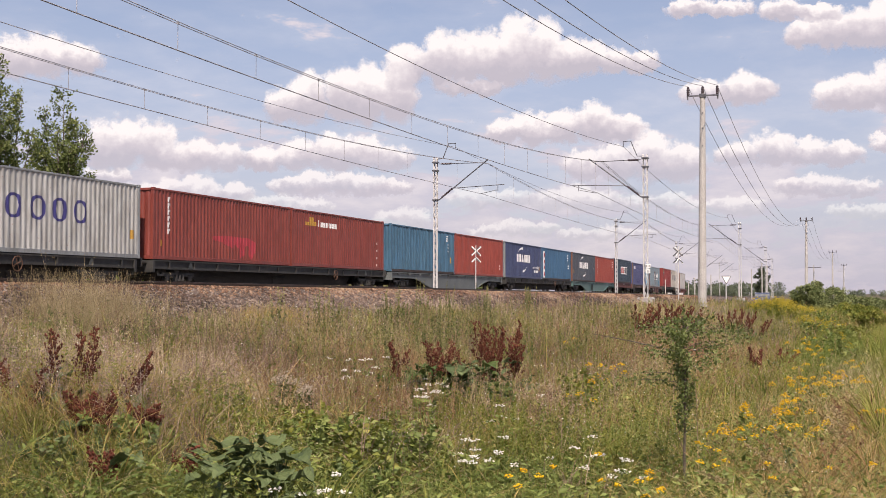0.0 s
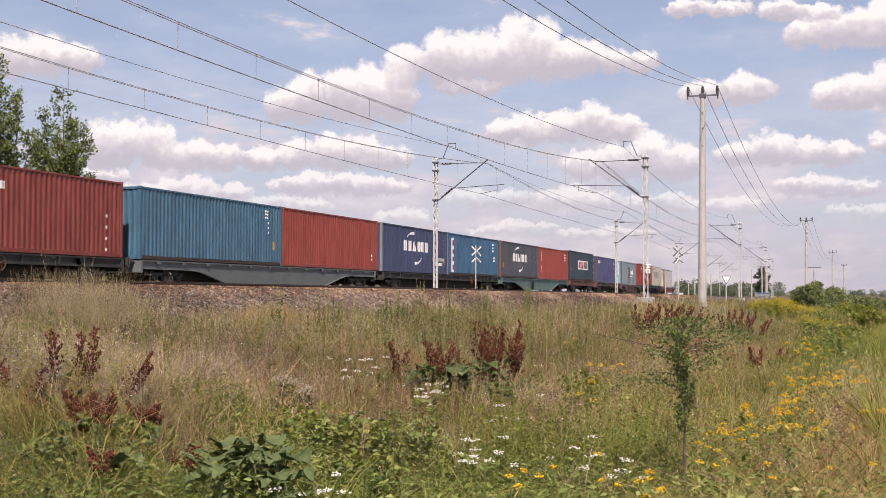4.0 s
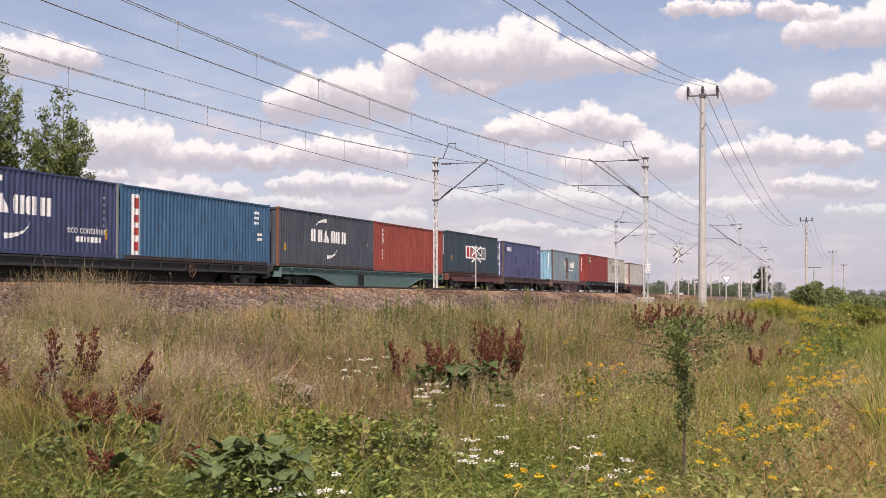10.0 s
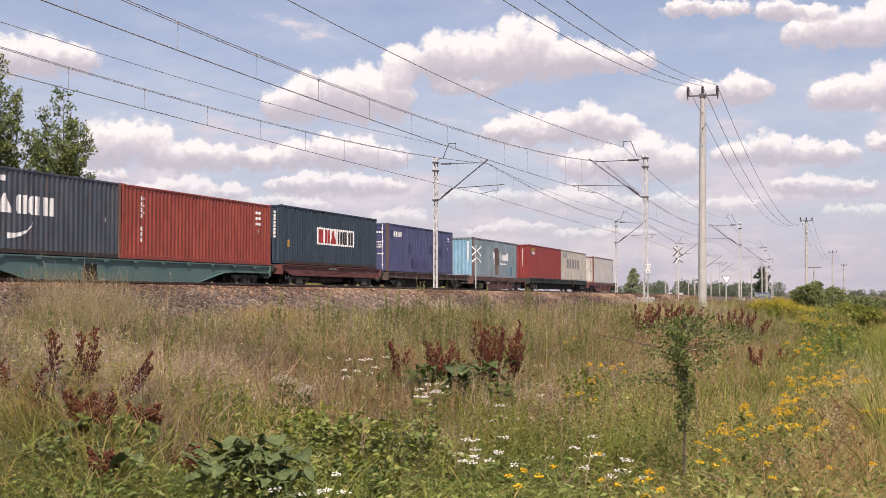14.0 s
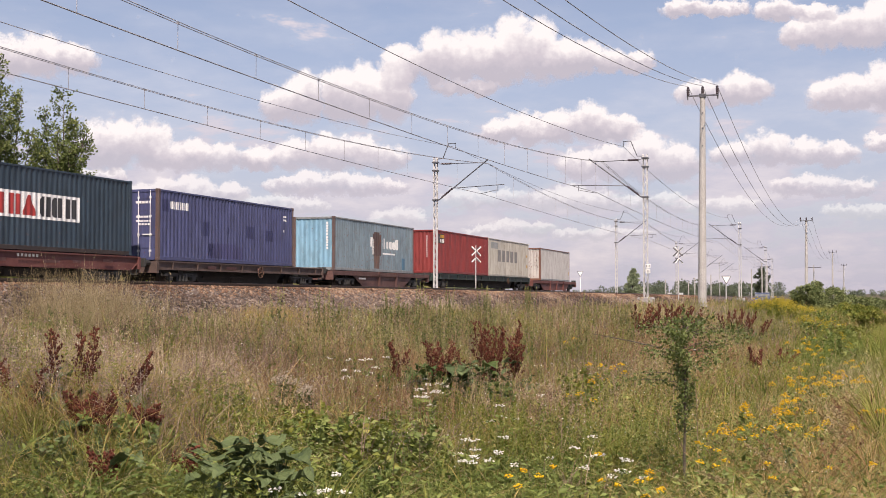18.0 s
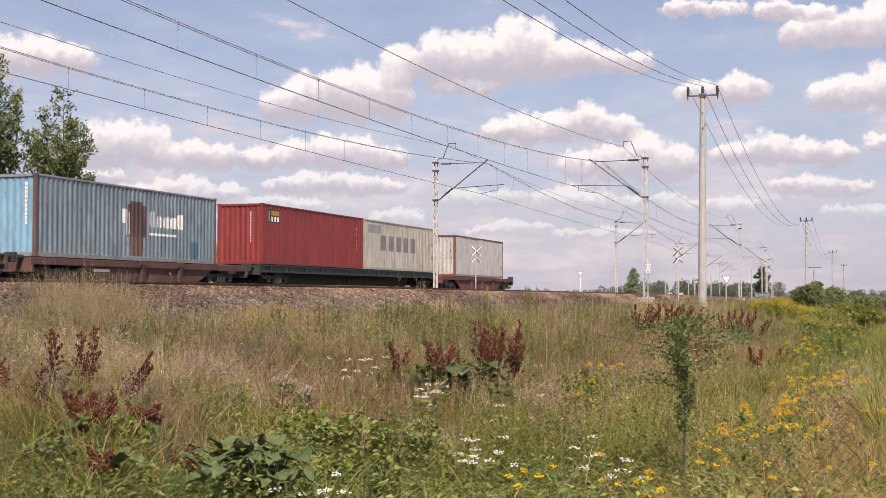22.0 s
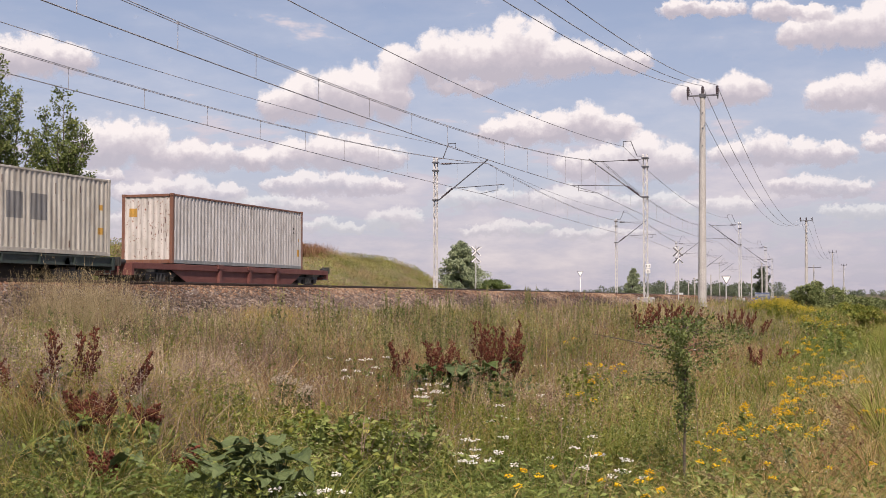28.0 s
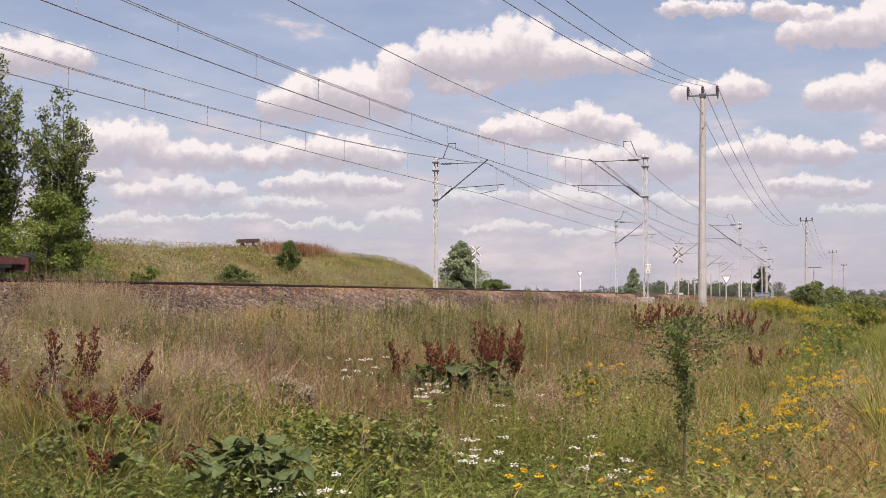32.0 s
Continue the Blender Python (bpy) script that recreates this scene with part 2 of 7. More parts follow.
# Rails and sleepers.
RAIL_SHAPE = [(-0.07, -0.172), (0.07, -0.172), (0.07, -0.155), (0.012, -0.135), (0.012, -0.045), (0.036, -0.035), (0.036, -0.004), (0.028, 0.0), (-0.028, 0.0), (-0.036, -0.004), (-0.036, -0.035), (-0.012, -0.045), (-0.012, -0.135), (-0.07, -0.155)]
for lat in TRACKS:
    track = thing("railway_track", "rusty steel rails on concrete sleepers", "railway track", "tracks side by side", "structure")
    for side in (-0.755, 0.755):
        verts, faces = [], []
        for s in STATIONS:
            verts += [(s, lat + bend(s) + side + a, rail_z(s, lat) + b) for a, b in RAIL_SHAPE]
        k = len(RAIL_SHAPE)
        for i in range(len(STATIONS) - 1):
            for j in range(k):
                faces.append((i * k + j, i * k + (j + 1) % k, (i + 1) * k + (j + 1) % k, (i + 1) * k + j))
        part("rail", mesh_of("rail", verts, faces, [RAIL_TOP]), None, track)
    bm = bmesh.new()
    for q in range(420):
        s = -20 + q * 0.6
        z = rail_z(s, lat) - 0.175
        y = lat + bend(s)
        box(bm, s - 0.13, s + 0.13, y - 1.3, y + 1.3, z - 0.16, z)
    sl = part("sleepers", bm, CONCRETE, track)
    sl["kind"] = "stuff"

# The mound behind the railway: an old loading ramp, grown over with grass.
def mound_top(s, lat):
    """Height of the bank; its end is cut off at a slant."""
    s += max(52 - lat, 0) * 2.3
    top = float(np.interp(s, [55, 75, 92, 117, 130, 137, 143, 148], [3.5, 4.0, 4.4, 4.4, 4.15, 3.3, 1.7, 0.0]))
    return top + (0.30 * noise.noise((s * 0.11, lat * 0.1, 3)) + 0.16 * noise.noise((s * 0.4, lat * 0.4, 8)) if top else 0)


BANK_EARTH = surface("overgrown_bank_earth", (0.115, 0.11, 0.04), (0.20, 0.165, 0.075), 0.5, 0.95, 0.0, 9, 0.5)
MOUND = [(36.0, 0.0), (38.5, 0.10), (42.0, 0.36), (46.0, 0.70), (49.5, 0.95), (52.0, 1.0), (60.0, 0.98), (66.0, 0.6), (74.0, 0.0)]
verts, faces = [], []
ms = list(np.arange(-60, 162, 2.0))
for s in ms:
    for lat, k in MOUND:
        top = mound_top(s, lat)
        verts.append((s, lat, 0.85 + k * top + 0.15 * noise.noise((s * 0.2, lat * 0.3, 5)) * min(top, 1)))
w = len(MOUND)
for i in range(len(ms) - 1):
    for j in range(w - 1):
        faces.append((i * w + j, (i + 1) * w + j, (i + 1) * w + j + 1, i * w + j + 1))
mound = new("grassy_mound", mesh_of("grassy_mound", verts, faces, [BANK_EARTH], True))
tagged(mound, "long earth bank overgrown with dry grass behind the tracks", "embankment", kind="structure")
# ---- train ----
C_LEN, C_WID, C_HIGH = 12.192, 2.438, 2.896
PERIOD, DEEP = 0.278, 0.036


def corrugation(u):
    """Depth of the panel's wave below its outer face at u."""
    k = (u / PERIOD) % 1.0
    if k < 0.26:
        return 0.0
    if k < 0.5:
        return DEEP * (k - 0.26) / 0.24
    if k < 0.76:
        return DEEP
    return DEEP * (1 - (k - 0.76) / 0.24)


def wave_breaks(a, b):
    out = {round(a, 4), round(b, 4)}
    i = math.floor(a / PERIOD)
    while i * PERIOD <= b:
        for k in (0, 0.26, 0.5, 0.76):
            u = (i + k) * PERIOD
            if a < u < b:
                out.add(round(u, 4))
        i += 1
    return sorted(out)


def wave_panel(a, b, z0, z1, place):
    """A corrugated sheet between a and b along u; place(u, depth, z) gives the point."""
    bm = bmesh.new()
    last = None
    for u in wave_breaks(a, b):
        d = corrugation(u)
        v = (bm.verts.new(place(u, d, z0)), bm.verts.new(place(u, d, z1)))
        if last:
            bm.faces.new((last[0], v[0], v[1], last[1]))
        last = v
    return bm


def decal(shapes, place, lift=0.004):
    """Paint on a corrugated side: shapes are (u0, u1, low(u), high(u)), laid over the waves."""
    bm = bmesh.new()
    for a, b, low, high in shapes:
        cuts = wave_breaks(a, b)
        fine = sorted(set(cuts) | {round(a + (b - a) * k / 6, 4) for k in range(7)})
        last = None
        for u in fine:
            d = corrugation(u) - lift
            lo = low(u) if callable(low) else low
            hi = high(u) if callable(high) else high
            v = (bm.verts.new(place(u, d, lo)), bm.verts.new(place(u, d, max(hi, lo + 0.004))))
            if last:
                bm.faces.new((last[0], v[0], v[1], last[1]))
            last = v
    return bm


def ring(u, z, ru, rz, thick=0.38):
    """A plain oval ring, as four shapes: top, bottom and the two sides."""
    def out(q):
        return rz * max(0.0, 1 - abs((q - u) / ru) ** 2.6) ** (1 / 2.6)

    def inn(q):
        k = abs((q - u) / (ru * (1 - thick)))
        return rz * (1 - thick * 0.62) * max(0.0, 1 - k ** 2.6) ** (1 / 2.6)
    a, b = u - ru * (1 - thick), u + ru * (1 - thick)
    return [(u - ru, a, lambda q: z - out(q), lambda q: z + out(q)), (b, u + ru, lambda q: z - out(q), lambda q: z + out(q)),
            (a, b, lambda q: z + inn(q), lambda q: z + out(q)), (a, b, lambda q: z - out(q), lambda q: z - inn(q))]


def arc(cu, cz, ru, rz, left, up, w):
    """A quarter of an oval ring that thins out towards its side end."""
    def mid(q):
        return cz + up * rz * math.sqrt(max(0.0, 1 - ((q - cu) / ru) ** 2))

    def half(q):
        return w / 2 * (1 - 0.72 * abs(q - cu) / ru)
    a, b = (cu - ru, cu) if left else (cu, cu + ru)
    return [(a, b, lambda q: mid(q) - half(q), lambda q: mid(q) + half(q))]


def row(u, z, n, size, gap, high):
    return [(u + i * (size + gap), u + i * (size + gap) + size, z, z + high) for i in range(n)]


def column(u, z_top, n, wide, size, gap):
    return [(u, u + wide, z_top - (i + 1) * size - i * gap, z_top - i * (size + gap)) for i in range(n)]


def container(label, colour, frame_colour, marks=(), doors=False, end_marks=(), rails_colour=None, end_colour=None):
    """A forty-foot high-cube container, near lower left corner at the origin, u along x. marks: (name, material, shapes)."""
    c = thing("shipping_container", label, "shipping container", "containers on the train")
    H, L, W = C_HIGH, C_LEN, C_WID
    part("side_panel", wave_panel(0.14, L - 0.14, 0.15, H - 0.09, lambda u, d, z: (u, 0.012 + d, z)), colour, c)
    part("side_panel", wave_panel(0.14, L - 0.14, 0.15, H - 0.09, lambda u, d, z: (u, W - 0.012 - d, z)), colour, c)
    part("end_panel", wave_panel(0.12, W - 0.12, 0.15, H - 0.1, lambda u, d, z: (L - 0.03 - d, u, z)), colour, c)
    if doors:
        for y0, y1 in ((0.1, W / 2 - 0.01), (W / 2 + 0.01, W - 0.1)):
            bm = bmesh.new()
            box(bm, 0.03, 0.07, y0, y1, 0.18, H - 0.12)
            for k in range(5):
                z = 0.5 + k * 0.5
                box(bm, 0.012, 0.035, y0 + 0.06, y1 - 0.06, z, z + 0.16)
            d = part("door", bm, colour, c)
            for y in (y0 + 0.28, y1 - 0.28):
                bm = bmesh.new()
                tube(bm, [(0.0, y, 0.14), (0.0, y, H - 0.08)], 0.016, 8)
                for z in (0.35, 1.0, 1.75, 2.5):
                    box(bm, -0.012, 0.03, y - 0.05, y + 0.05, z, z + 0.08)
                part("lock_rod", bm, WHITE_PAINT, d, "galvanised lock rod")
            bm = bmesh.new()
            box(bm, -0.02, 0.0, y0 + 0.18, y0 + 0.62, 1.02, 1.07)
            part("door_handle", bm, WHITE_PAINT, d)
    else:
        part("end_panel", wave_panel(0.12, W - 0.12, 0.15, H - 0.1, lambda u, d, z: (0.03 + d, u, z)), end_colour or colour, c)
    bm = bmesh.new()
    last = None
    for u in wave_breaks(0.1, L - 0.1):
        v = (bm.verts.new((u, 0.08, H - 0.03 - corrugation(u) * 0.55)), bm.verts.new((u, W - 0.08, H - 0.03 - corrugation(u) * 0.55)))
        if last:
            bm.faces.new((last[0], v[0], v[1], last[1]))
        last = v
    part("roof", bm, colour, c)
    bm = bmesh.new()
    box(bm, 0.12, L - 0.12, 0.06, W - 0.06, 0.1, 0.15)
    part("floor", bm, STEEL_DARK, c)
    rc = rails_colour or frame_colour
    for y0, y1 in ((0.0, 0.07), (W - 0.07, W)):
        bm = bmesh.new()
        box(bm, 0.17, L - 0.17, y0, y1, H - 0.095, H - 0.02, 0.008)
        part("top_rail", bm, rc, c)
        bm = bmesh.new()
        box(bm, 0.17, L - 0.17, y0, y1, 0.012, 0.165, 0.008)
        part("bottom_rail", bm, rc if colour in (P_RED, P_ORANGE, P_RED_MAROON, P_NAVY, P_PURPLE, P_CREAM) else P_GREYFRAME if colour in (P_GREY, P_WHITE, P_SKY) else SHADE_GRIME, c)
    for x0, x1 in ((0.0, 0.09), (L - 0.09, L)):
        for z0, z1, nm in ((H - 0.13, H - 0.02, "header"), (0.012, 0.17, "sill")):
            bm = bmesh.new()
            box(bm, x0, x1, 0.17, W - 0.17, z0, z1, 0.008)
            part(nm, bm, rc, c)
    for x0, x1 in ((0.0, 0.165), (L - 0.165, L)):
        for y0, y1 in ((0.0, 0.15), (W - 0.15, W)):
            bm = bmesh.new()
            box(bm, x0 + 0.004, x1 - 0.004, y0 + 0.004, y1 - 0.004, 0.11, H - 0.11, 0.012)
            part("corner_post", bm, frame_colour, c)
            for z0, z1 in ((0.0, 0.118), (H - 0.118, H)):
                bm = bmesh.new()
                box(bm, x0 - (0.006 if x0 == 0 else 0), x1 + (0.006 if x0 else 0), y0 - (0.006 if y0 == 0 else 0), y1 + (0.006 if y0 else 0), z0, z1, 0.014)
                part("corner_casting", bm, frame_colour, c)
    for nm, mat, shapes in marks:
        joined_rows = [shapes] if nm in ("ring_marking", "code_marking", "small_marking", "arc_marking", "graffiti") else [[q] for q in shapes]
        for some in joined_rows:
            ob = part(nm, decal(some, lambda u, d, z: (u, 0.012 + d, z)), mat, c)
            if len(some) > 1:
                ob["kind"] = "stuff"
    for nm, mat, shapes in end_marks:
        ob = part(nm, decal(shapes, lambda u, d, z: ((0.03 + d) if not doors else (0.006 + d * 0.0), u, z), 0.006), mat, c)
        if len(shapes) > 1:
            ob["kind"] = "stuff"
    return c


P_GREY = paint("grey_container_paint", (0.370, 0.377, 0.363), (0.429, 0.429, 0.414), 0.05)
P_RED = paint("brick_red_container_paint", (0.205, 0.040, 0.030), (0.240, 0.056, 0.042), 0.0, 0.5)
P_RED_MAROON = paint("maroon_container_paint", (0.225, 0.032, 0.029), (0.250, 0.042, 0.038), 0.0, 0.5)
P_ORANGE = paint("orange_red_container_paint", (0.270, 0.048, 0.034), (0.300, 0.062, 0.042), 0.05)
P_BLUE = paint("mid_blue_container_paint", (0.044, 0.126, 0.207), (0.063, 0.155, 0.229), 0.02)
P_BLUE_B = paint("bright_blue_container_paint", (0.033, 0.104, 0.200), (0.048, 0.133, 0.229), 0.0)
P_NAVY = paint("navy_container_paint", (0.041, 0.056, 0.126), (0.052, 0.067, 0.141), 0.0)
P_SLATE = paint("slate_container_paint", (0.044, 0.059, 0.085), (0.078, 0.089, 0.104), 0.25)
P_TEAL = paint("dark_blue_container_paint", (0.024, 0.045, 0.066), (0.034, 0.055, 0.076), 0.05)
P_PURPLE = paint("purple_blue_container_paint", (0.060, 0.068, 0.158), (0.076, 0.086, 0.180), 0.08)
P_SKY = paint("pale_blue_container_paint", (0.158, 0.222, 0.264), (0.218, 0.290, 0.325), 0.30)
P_SKY_END = paint("sky_blue_end_paint", (0.17, 0.34, 0.46), (0.22, 0.40, 0.51), 0.12, 0.5, 0.4)
P_RUST_END = paint("rust_specked_white_paint", (0.47, 0.44, 0.41), (0.53, 0.50, 0.46), 0.36, 0.6, 0.5)
P_CREAM = paint("cream_container_paint", (0.414, 0.392, 0.340), (0.466, 0.444, 0.392), 0.10)
P_WHITE = paint("off_white_container_paint", (0.405, 0.400, 0.390), (0.455, 0.445, 0.430), 0.10, 0.5, 0.45)
P_RUSTY = paint("rusted_frame_paint", (0.175, 0.080, 0.052), (0.225, 0.115, 0.080), 0.6)
P_DULL_FRAME = paint("dull_brown_frame_paint", (0.115, 0.078, 0.070), (0.150, 0.105, 0.095), 0.4)
P_GREYFRAME = paint("grey_frame_paint", (0.222, 0.244, 0.252), (0.266, 0.281, 0.281), 0.1)
P_INK = paint("violet_blue_ink", (0.033, 0.030, 0.148), (0.044, 0.041, 0.163))
P_MARK_RED = paint("red_mark_paint", (0.333, 0.030, 0.030), (0.370, 0.044, 0.037))
P_MARK_BLACK = paint("black_mark_paint", (0.025, 0.025, 0.030), (0.043, 0.043, 0.043))
P_PATCH_GREY = paint("grey_patch_paint", (0.162, 0.162, 0.162), (0.204, 0.204, 0.200))
P_PATCH_BLUE = paint("dark_blue_patch_paint", (0.026, 0.030, 0.089), (0.037, 0.041, 0.111))
P_PATCH_DULL = paint("dull_violet_patch_paint", (0.048, 0.048, 0.125), (0.06, 0.06, 0.145))
P_DARK_RUST = paint("dark_rust_patch_paint", (0.070, 0.045, 0.045), (0.105, 0.068, 0.060), 0.4)
P_PATCH_RUST = paint("rust_patch_paint", (0.111, 0.072, 0.060), (0.162, 0.102, 0.081), 0.4)
P_GRAFFITI = paint("bright_red_spray_paint", (0.425, 0.043, 0.060), (0.357, 0.043, 0.051))


def wheel_set(parent, x):
    """Two flanged wheels with dished plates, and the axle between them."""
    made = []
    for side in (-1, 1):
        bm = bmesh.new()
        shape = [(0.675, 0.10), (0.675, 0.38), (0.69, 0.487), (0.715, 0.487), (0.725, 0.462), (0.82, 0.455), (0.82, 0.385), (0.775, 0.36), (0.765, 0.17), (0.84, 0.13), (0.84, 0.02)]
        tube(bm, [(0, side * a, 0) for a, _ in shape], [b for _, b in shape], 20)
        made.append(part("wheel", bm, WHEEL, parent))
    bm = bmesh.new()
    tube(bm, [(0, -1.0, 0), (0, 1.0, 0)], 0.08, 10)
    made.append(part("axle", bm, WHEEL, parent))
    for ob in made:
        ob.location = (x, 0, 0.46)
    return made


WHEELS = {-1: [], 1: []}


def bogie(wagon, x, mat):
    bm = bmesh.new()
    for y in (-1.02, 1.02):
        box(bm, -1.25, 1.25, y - 0.06, y + 0.06, 0.52, 0.68, 0.02)
        box(bm, -0.42, 0.42, y - 0.07, y + 0.07, 0.30, 0.54, 0.03)
        for k in (-0.25, 0.0, 0.25):
            tube(bm, [(k, y - 0.09, 0.33), (k, y - 0.09, 0.60)], 0.07, 8)
        for k in (-0.9, 0.9):
            box(bm, k - 0.16, k + 0.16, y - 0.10, y + 0.08, 0.34, 0.60, 0.04)
    box(bm, -0.2, 0.2, -1.0, 1.0, 0.5, 0.78)
    b = part("bogie", bm, mat, wagon)
    b.location = (x, 0, 0)
    for k in (-1, 1):
        WHEELS[k] += wheel_set(b, 0.9 * k)
    return b


def prism(pts, y0, y1):
    """A flat plate with the outline pts in x and z, from y0 to y1."""
    bm = bmesh.new()
    a, b = [[bm.verts.new((p, y, q)) for p, q in pts] for y in (y0, y1)]
    bm.faces.new(a)
    bm.faces.new(b[::-1])
    for i in range(len(pts)):
        bm.faces.new((a[i], b[i], b[(i + 1) % len(pts)], a[(i + 1) % len(pts)]))
    return bm


def strip(pts, y0, y1):
    """A folded plate 2 cm thick that follows pts in x and z."""
    return prism(pts + [(p, q - 0.02) for p, q in pts[::-1]], min(y0, y1), max(y0, y1))


def wagon(label, length, deck, colour, style, marks=(), bogie_at=None):
    """A container flat wagon: origin on the rail head at its rear end, x from 0 to length; deck: height of its top."""
    w = thing("container_wagon", label, "flat wagon", "wagons of the train")
    buf = 0.62
    x0, x1 = buf, length - buf
    bc = bogie_at or 2.75
    for y in (-1.16, 1.16):
        sgn = -1 if y < 0 else 1
        if style == "belly":
            a, b = x0 + 3.6, x0 + 7.6
            thin, deep = deck - 0.34, deck - 0.93
            pts = [(x0, deck), (x0, thin), (a, thin)] + [(a + (b - a) * k / 6, thin + (deep - thin) * (3 * (k / 6) ** 2 - 2 * (k / 6) ** 3)) for k in range(1, 7)]
            pts += [(length - p, q) for p, q in pts[::-1]]
            part("side_sill", prism(pts, y - 0.015, y + 0.015), colour, w)
            part("sill_flange", strip(pts[1:-1], y, y + 0.11 * sgn), colour, w)
            part("top_flange", box(bmesh.new(), x0, x1, y - 0.09, y + 0.09, deck - 0.05, deck), colour, w)
        elif style == "posts":
            a = x0 + 4.1
            deep = deck - 0.80
            part("side_sill", box(bmesh.new(), x0, x1, y - 0.09, y + 0.09, deck - 0.24, deck, 0.01), colour, w)
            part("belly_plate", prism([(a - 1.2, deck - 0.24), (a + 0.15, deep), (length - a - 0.15, deep), (length - a + 1.2, deck - 0.24)], y, y + 0.03), colour, w)
            part("sill_flange", box(bmesh.new(), a, length - a, y - 0.10, y + 0.10, deep - 0.05, deep), colour, w)
        elif style == "slant":
            pts = [(x0, deck), (x0, deck - 0.16), (x0 + 1.15, deck - 0.52), (x1 - 0.45, deck - 0.52), (x1, deck - 0.2), (x1, deck)]
            part("side_sill", prism(pts, y - 0.02, y + 0.02), colour, w)
            part("sill_flange", strip(pts[1:-1], y - 0.06, y + 0.06), colour, w)
            part("top_flange", box(bmesh.new(), x0, x1, y - 0.09, y + 0.09, deck - 0.05, deck), colour, w)
        else:
            part("side_sill", box(bmesh.new(), x0, x1, y - 0.02, y + 0.02, deck - 0.31, deck - 0.05), colour, w)
            for z in (deck - 0.36, deck - 0.05):
                part("sill_flange", box(bmesh.new(), x0, x1, y - 0.09, y + 0.09, z, z + 0.05), colour, w)
        gap = 1.95 if style != "posts" else 2.75
        k = 0
        while x0 + 1.2 + gap * k < x1 - 0.8:
            x = x0 + 1.2 + gap * k
            k += 1
            bm = bmesh.new()
            if style == "slant":
                bm.free()
                continue
            if style == "posts":
                if not (x0 + 4.0 < x < x1 - 4.0):
                    bm.free()
                    continue
                box(bm, x - 0.10, x + 0.10, min(y, y + 0.13 * sgn), max(y, y + 0.13 * sgn), deck - 0.84, deck - 0.10)
                box(bm, x - 0.22, x + 0.22, min(y, y + 0.15 * sgn), max(y, y + 0.15 * sgn), deck - 0.14, deck + 0.03)
            elif style == "belly":
                box(bm, x - 0.12, x + 0.12, min(y, y + 0.10 * sgn), max(y, y + 0.10 * sgn), deck - 0.13, deck - 0.03)
            else:
                box(bm, x - 0.035, x + 0.035, min(y, y + 0.085 * sgn), max(y, y + 0.085 * sgn), deck - 0.32, deck - 0.05)
            part("stake_bracket" if style != "posts" else "side_post", bm, colour, w)
    bm = bmesh.new()
    box(bm, x0, x1, -0.25, 0.25, deck - 0.55, deck - 0.12)
    for x in (x0 + 0.3, bc, length / 2 - 1.5, length / 2 + 1.5, length - bc, x1 - 0.3):
        box(bm, x - 0.15, x + 0.15, -1.1, 1.1, deck - 0.35, deck - 0.05)
    part("centre_sill", bm, SHADE_SOOT, w)
    # Near-black plates, added to stand for the shade under the frame.
    for y in (-0.62, 0.62):
        bm = bmesh.new()
        zb = deck - (0.88 if style == "flat" else 0.78)
        pts = [(bc + 1.35, deck - 0.3), (bc + 2.1, zb), (length - bc - 2.1, zb), (length - bc - 1.35, deck - 0.3)]
        vs = [[bm.verts.new((a, y + o, b)) for a, b in pts] for o in (-0.03, 0.03)]
        bm.faces.new(vs[0])
        bm.faces.new(vs[1][::-1])
        for k in range(4):
            bm.faces.new((vs[0][k], vs[1][k], vs[1][(k + 1) % 4], vs[0][(k + 1) % 4]))
        part("under_shade_plate", bm, SHADE_SOOT, w)
    bm = bmesh.new()
    for y in (-0.75, 0.75):
        box(bm, bc + 2.2, length - bc - 2.2, y - 0.02, y + 0.02, deck - 0.62, deck - 0.56)
    box(bm, length / 2 - 0.9, length / 2 + 0.5, -0.7, 0.2, deck - 0.85, deck - 0.5, 0.05)
    tube(bm, [(length / 2 + 0.9, 0.1, deck - 0.66), (length / 2 + 2.1, 0.1, deck - 0.66)], 0.22, 12)
    part("brake_gear", bm, SHADE_SOOT, w, "dark brake cylinder and rods under the frame")
    for end, sx in ((x0, -1), (x1, 1)):
        bm = bmesh.new()
        box(bm, end - 0.08, end + 0.08, -1.26, 1.26, deck - 0.50, deck - 0.02, 0.01)
        part("end_sill", bm, colour, w)
        for y in (-0.875, 0.875):
            bm = bmesh.new()
            tube(bm, [(end + sx * 0.06, y, 1.05), (end + sx * 0.38, y, 1.05)], 0.10, 12)
            tube(bm, [(end + sx * 0.36, y, 1.05), (end + sx * 0.62, y, 1.05)], 0.075, 12)
            box(bm, min(end + sx * 0.575, end + sx * 0.615), max(end + sx * 0.575, end + sx * 0.615), y - 0.22, y + 0.22, 0.88, 1.22, 0.012)
            part("buffer", bm, STEEL_DARK, w)
        bm = bmesh.new()
        bar(bm, (end, 0, 1.0), (end + sx * 0.55, 0, 0.98), 0.09, 0.12)
        bar(bm, (end + sx * 0.5, 0, 0.98), (end + sx * 0.6, 0, 0.75), 0.06)
        part("coupling", bm, STEEL_DARK, w)
        bm = bmesh.new()
        bar(bm, (end - sx * 0.25, -1.28, deck - 0.5), (end - sx * 0.25, -1.28, 0.55), 0.03)
        bar(bm, (end - sx * 0.62, -1.28, deck - 0.5), (end - sx * 0.62, -1.28, 0.55), 0.03)
        bar(bm, (end - sx * 0.22, -1.28, 0.56), (end - sx * 0.65, -1.28, 0.56), 0.05)
        part("foot_step", bm, STEEL_DARK, w)
